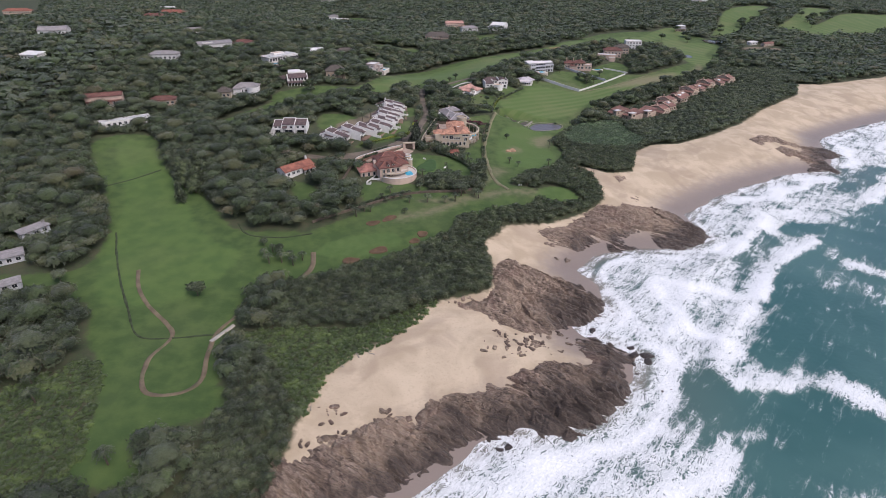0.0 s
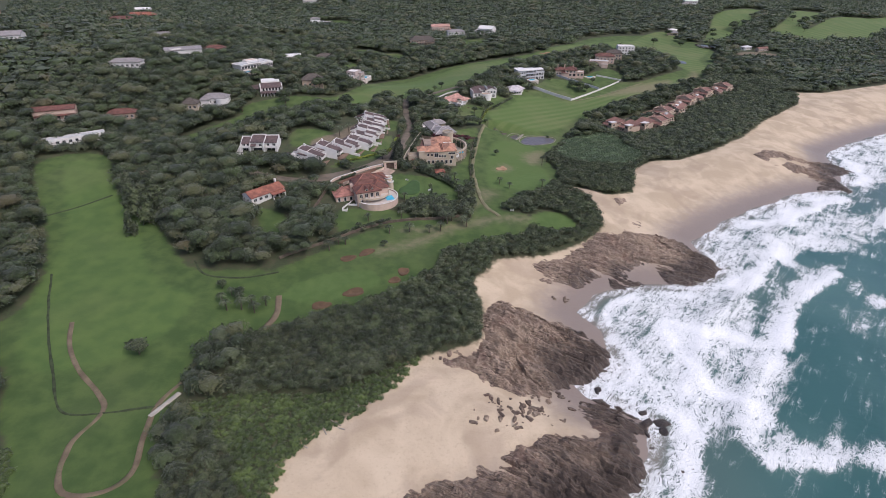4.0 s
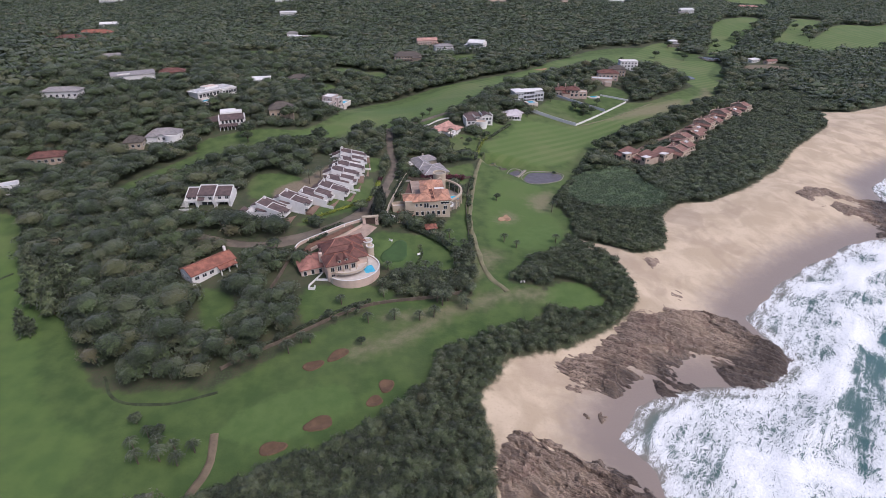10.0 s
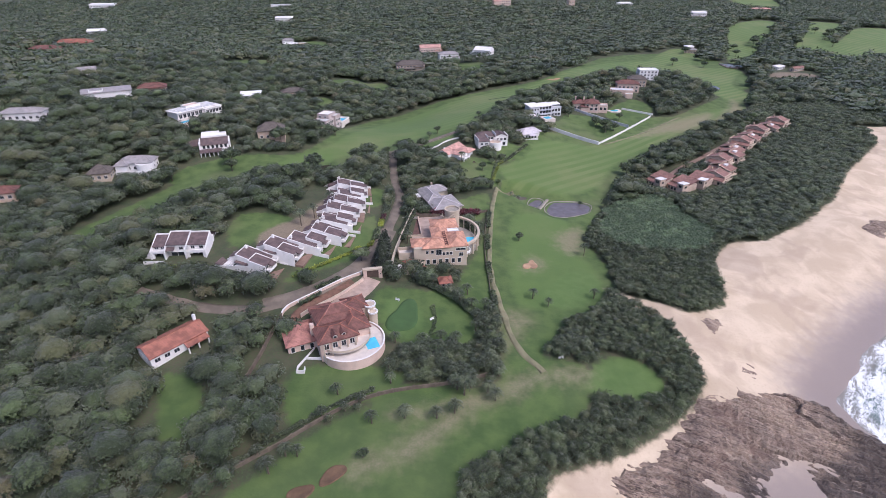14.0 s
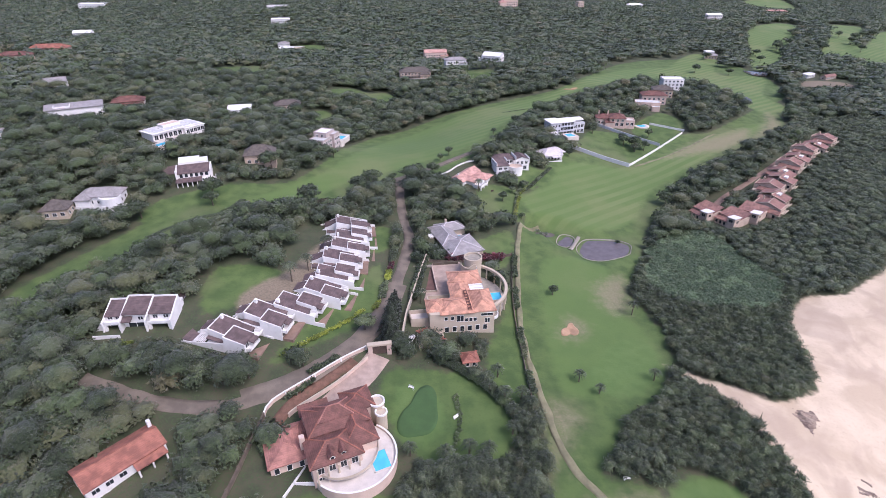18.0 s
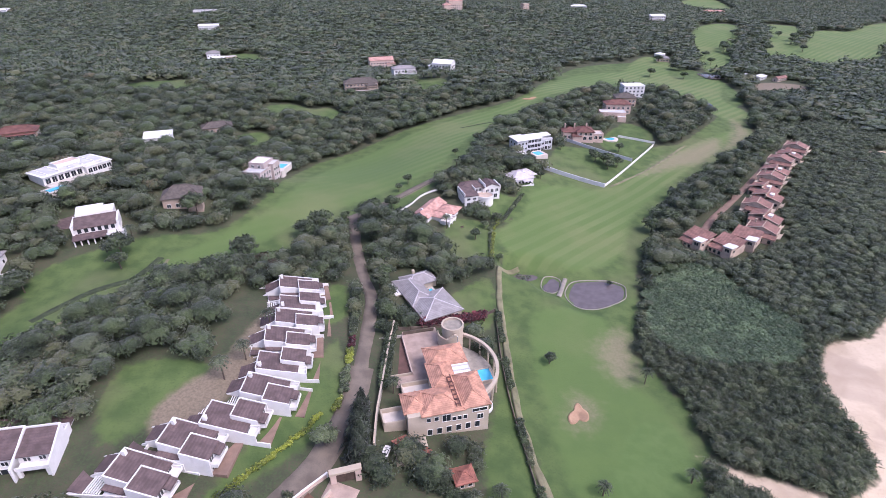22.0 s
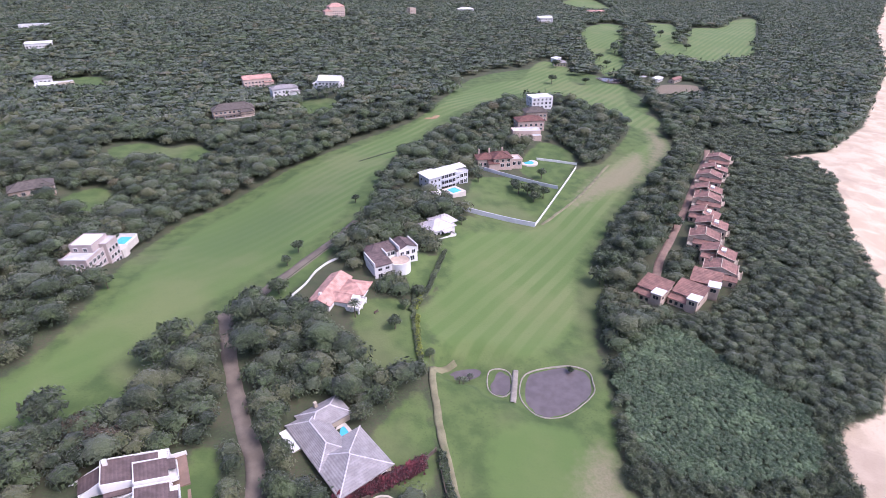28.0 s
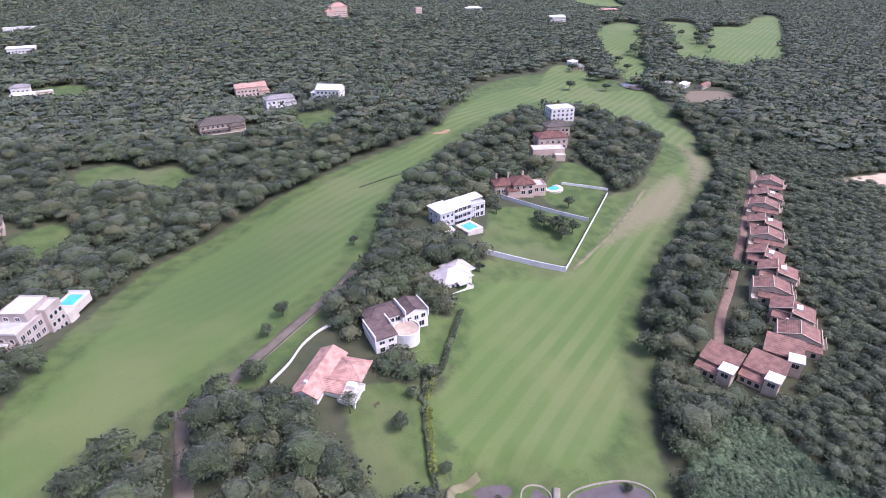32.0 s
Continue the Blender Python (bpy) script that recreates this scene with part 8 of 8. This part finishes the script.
hedge("hedge", [(-65, 307), (-56, 316), (-47, 326), (-44, 331)], 1.0, 1.5, M_HEDGE_LEAF, "yellow-green clipped hedge along the road")
hedge("hedge", [(-116, 309), (-110, 308)], 1.0, 1.5, M_HEDGE_LEAF, "yellow-green shrubs before the white house")
hedge("hedge", [(-13, 373), (-6, 374), (2, 376), (8, 378)], 3.4, 3.3, M_RED_LEAF, "dark red bougainvillea bank behind the tower", "shrub")
hedge("hedge", [(26, 452), (24, 444), (21, 432), (19, 420), (18, 410)], 1.4, 1.6, M_BUSH_LEAF, "loose garden hedge along the fairway")
hedge("hedge", [(23, 437), (21.4, 430), (19.8, 423), (18.7, 418)], 1.2, 1.7, M_HEDGE_LEAF, "yellow-green garden shrubs in the hedge")
hedge("hedge", [(22, 441), (28.4, 447.3), (32.5, 453), (40.6, 467), (46, 476)], 2.2, 1.8, M_BUSH_LEAF, "thick garden hedge down to the fairway")
for run in ([(10.2, 300), (9.9, 308)], [(9.8, 316), (9.9, 330)], [(10.6, 343), (11.4, 356)], [(12.6, 365), (14.2, 381)]):
    hedge("hedge", run, 1.3, 2.0, M_WOOD_LEAF, "loose dark shrubs beside the cart track")
hedge("hedge", [(-38, 340), (-37.5, 349)], 1.6, 2.2, M_BUSH_LEAF, "leafy garden shrubs beside the lane")
hedge("hedge", [(-37.4, 351), (-37, 357)], 1.2, 1.9, M_HEDGE_LEAF, "yellow-green shrubs beside the lane")
hedge("hedge", [(-37, 359), (-36.6, 363)], 1.0, 1.8, M_RED_LEAF, "red flowering shrubs beside the lane", "shrub")
hedge("hedge", [(-36.6, 365), (-36, 380)], 1.8, 2.4, M_BUSH_LEAF, "loose green shrubs beside the lane")
hedge("hedge", [(-40, 333), (-39, 337)], 1.2, 1.8, M_HEDGE_LEAF, "yellow-green shrubs at the lane bend")
hedge("hedge", [(24, 441), (27, 446), (30, 450)], 1.4, 1.7, M_HEDGE_LEAF, "bright garden shrubs in the border hedge")
hedge("hedge", [(-60, 292), (-54, 298.5)], 1.2, 1.6, M_WOOD_LEAF, "dark shrubs on the bank inside the garden wall")
hedge("hedge", [(-27, 342), (-26, 352), (-25, 362), (-24, 370)], 2.2, 2.8, M_WOOD_LEAF, "dark shrubs along the old wall")
hedge("hedge", [(-18, 312), (-10, 307), (-2, 300), (4, 290), (6, 280)], 2.6, 2.4, M_WOOD_LEAF, "dark shrub bank below the villa")
hedge("hedge", [(-13, 297), (-12, 288), (-14, 278)], 0.9, 1.0, M_WOOD_LEAF, "low dark garden border on the lawn")
hedge("hedge", [(-26, 262), (-20, 268), (-14, 271), (-6, 272), (2, 276)], 2.4, 2.2, M_BUSH_LEAF, "tangled shrubs and palms below the lawn")
hedge("hedge", [(-66, 226), (-54, 237), (-41, 248), (-30, 255)], 1.2, 1.4, M_BUSH_LEAF, "scattered shrubs along the stone wall")
hedge("hedge", [(-55, 302), (-49, 308)], 1.2, 2.0, M_WOOD_LEAF, "clipped dark hedge inside the garden wall")

# ---- beach: driftwood, boulders, small rocks ----
rng = np.random.default_rng(12)
for k, (x, y, yaw, length) in enumerate([(-33, 139, 150, 4.2), (-35.5, 136, 120, 3.0), (-27, 145, 110, 3.4), (-24, 147.5, 100, 2.6), (-31, 137, 165, 2.4), (-43, 128, 140, 2.4), (-45, 121, 120, 2.2), (-40, 130.5, 150, 2.6), (-45, 112, 100, 2.2), (-20, 152, 130, 2.0)]):
    thing = tagged(new("driftwood_log"), "bleached driftwood log at the top of the beach", "driftwood", "driftwood on the beach")
    thing.matrix_world = pose(x, y, level(x, y) + 0.12, 0, 0, yaw)
    bm = bmesh.new()
    tube(bm, (-length / 2, 0, 0), (length * 0.1, 0.12, 0.1), 0.2, 0.17, 7)
    tube(bm, (length * 0.1, 0.12, 0.1), (length / 2, -0.1, 0.05), 0.17, 0.07, 7)
    part("log", bm, M_DRIFT, thing)
    bm = bmesh.new()
    tube(bm, (length * 0.05, 0.1, 0.1), (length * 0.25, 0.8, 0.45), 0.09, 0.03, 5)
    part("branch", bm, M_DRIFT, thing)


def boulders(name, spots, label):
    vs, fs, base = [], [], 0
    g = np.random.default_rng(len(spots))
    bm = bmesh.new()
    bmesh.ops.create_icosphere(bm, subdivisions=2, radius=1.0)
    iv = np.array([v.co[:] for v in bm.verts])
    jf = np.array([[v.index for v in f.verts] for f in bm.faces])
    bm.free()
    for x, y, r in spots:
        d = np.sign(iv) * np.abs(iv) ** 0.75 * (1 + 1.3 * rough(iv[:, 0] * 2 + x * 5, iv[:, 1] * 2 + y * 5 + iv[:, 2] * 1.7, 1.5, 3, 2))[:, None]
        a = g.uniform(0, 6.28)
        d = d * [g.uniform(1.1, 1.9), g.uniform(0.6, 1.0), g.uniform(0.35, 0.65)]
        d = np.column_stack([d[:, 0] * math.cos(a) - d[:, 1] * math.sin(a), d[:, 0] * math.sin(a) + d[:, 1] * math.cos(a), d[:, 2]])
        vs.append(d * r + [x, y, level(x, y) + 0.15 * r])
        fs.append(jf + base)
        base += len(iv)
    v = np.vstack(vs)
    return tagged(sheet(name, v, np.vstack(fs), M_ROCK, {"tide": side_of(SHORE, v[:, 0], v[:, 1]) + 6}), label, "rocks", kind="stuff")


spots = []
for cx, cy, sx, sy, n in ((-38, 100, 6, 5, 26), (-40, 112, 4, 4, 12), (20, 147, 9, 6, 55), (-8, 112, 10, 3, 26), (30, 156, 8, 3, 24), (0, 168, 6, 3, 16), (-22, 110, 6, 4, 18), (48, 226, 9, 4, 16), (62, 268, 8, 6, 10), (45, 210, 6, 2, 8)):
    for k in range(n):
        spots.append((cx + rng.normal() * sx * 0.6, cy + rng.normal() * sy * 0.6, rng.uniform(0.2, 0.95)))
spots = [q for q in spots if side_of(THICKET_EDGE, np.array([q[0]]), np.array([q[1]]))[0] < -0.5]
boulders("beach_boulders", spots, "scattered brown boulders and stones on the sand")
surf_rocks = [(64 + rng.normal() * 4, 148 + rng.normal() * 4, rng.uniform(0.4, 1.3)) for k in range(12)] + [(22 + rng.normal() * 8, 103 + rng.normal() * 2, rng.uniform(0.4, 1.2)) for k in range(12)] + [(54 + rng.normal() * 6, 162 + rng.normal() * 4, rng.uniform(0.5, 1.5)) for k in range(10)]
boulders("surf_boulders", [(x, y, r * 1.2) for x, y, r in surf_rocks], "black wet boulders awash in the surf")


# ---- small garden things ----
def bench(x, y, yaw, mat, label):
    g = House(x, y, yaw, label, name="garden_bench", category="bench", wall=mat)
    g.box("seat", -0.9, 0.9, -0.25, 0.25, 0.42, 0.5)
    g.box("backrest", -0.9, 0.9, 0.22, 0.3, 0.5, 1.0)
    for u in (-0.8, 0.8):
        for v in (-0.2, 0.2):
            g.box("leg", u - 0.05, u + 0.05, v - 0.05, v + 0.05, -0.1, 0.42, bevel=0)


bench(-13, 289, 40, M_WHITE, "white garden bench on the mansion lawn")
bench(-26, 299, -30, M_WHITE, "white garden seat on the lawn")
bench(9.5, 441, 30, M_TIMBER, "timber garden bench on the lawn")
bench(29, 271, 10, M_WHITE, "white bench beside the tee")


def car(x, y, yaw, mat, label):
    g = House(x, y, yaw, label, name="car", category="car", wall=mat)
    g.box("body", -2.1, 2.1, -0.85, 0.85, 0.35, 0.95, bevel=0.14)
    g.box("cabin", -1.2, 1.1, -0.72, 0.72, 0.9, 1.5, M_GLASS, bevel=0.2)
    g.box("roof_panel", -0.9, 0.8, -0.68, 0.68, 1.46, 1.54, bevel=0.03)
    for u in (-1.35, 1.35):
        for v in (-0.8, 0.8):
            bm = bmesh.new()
            bmesh.ops.create_cone(bm, segments=14, radius1=0.33, radius2=0.33, depth=0.22, cap_ends=True, matrix=Matrix.Translation((u, v, 0.33)) @ Matrix.Rotation(radians(90), 4, "X"))
            g.part("wheel", bm, M_TIMBER)


car(-27.0, 319.5, 70, M_WHITE, "white car parked by the villa wall")
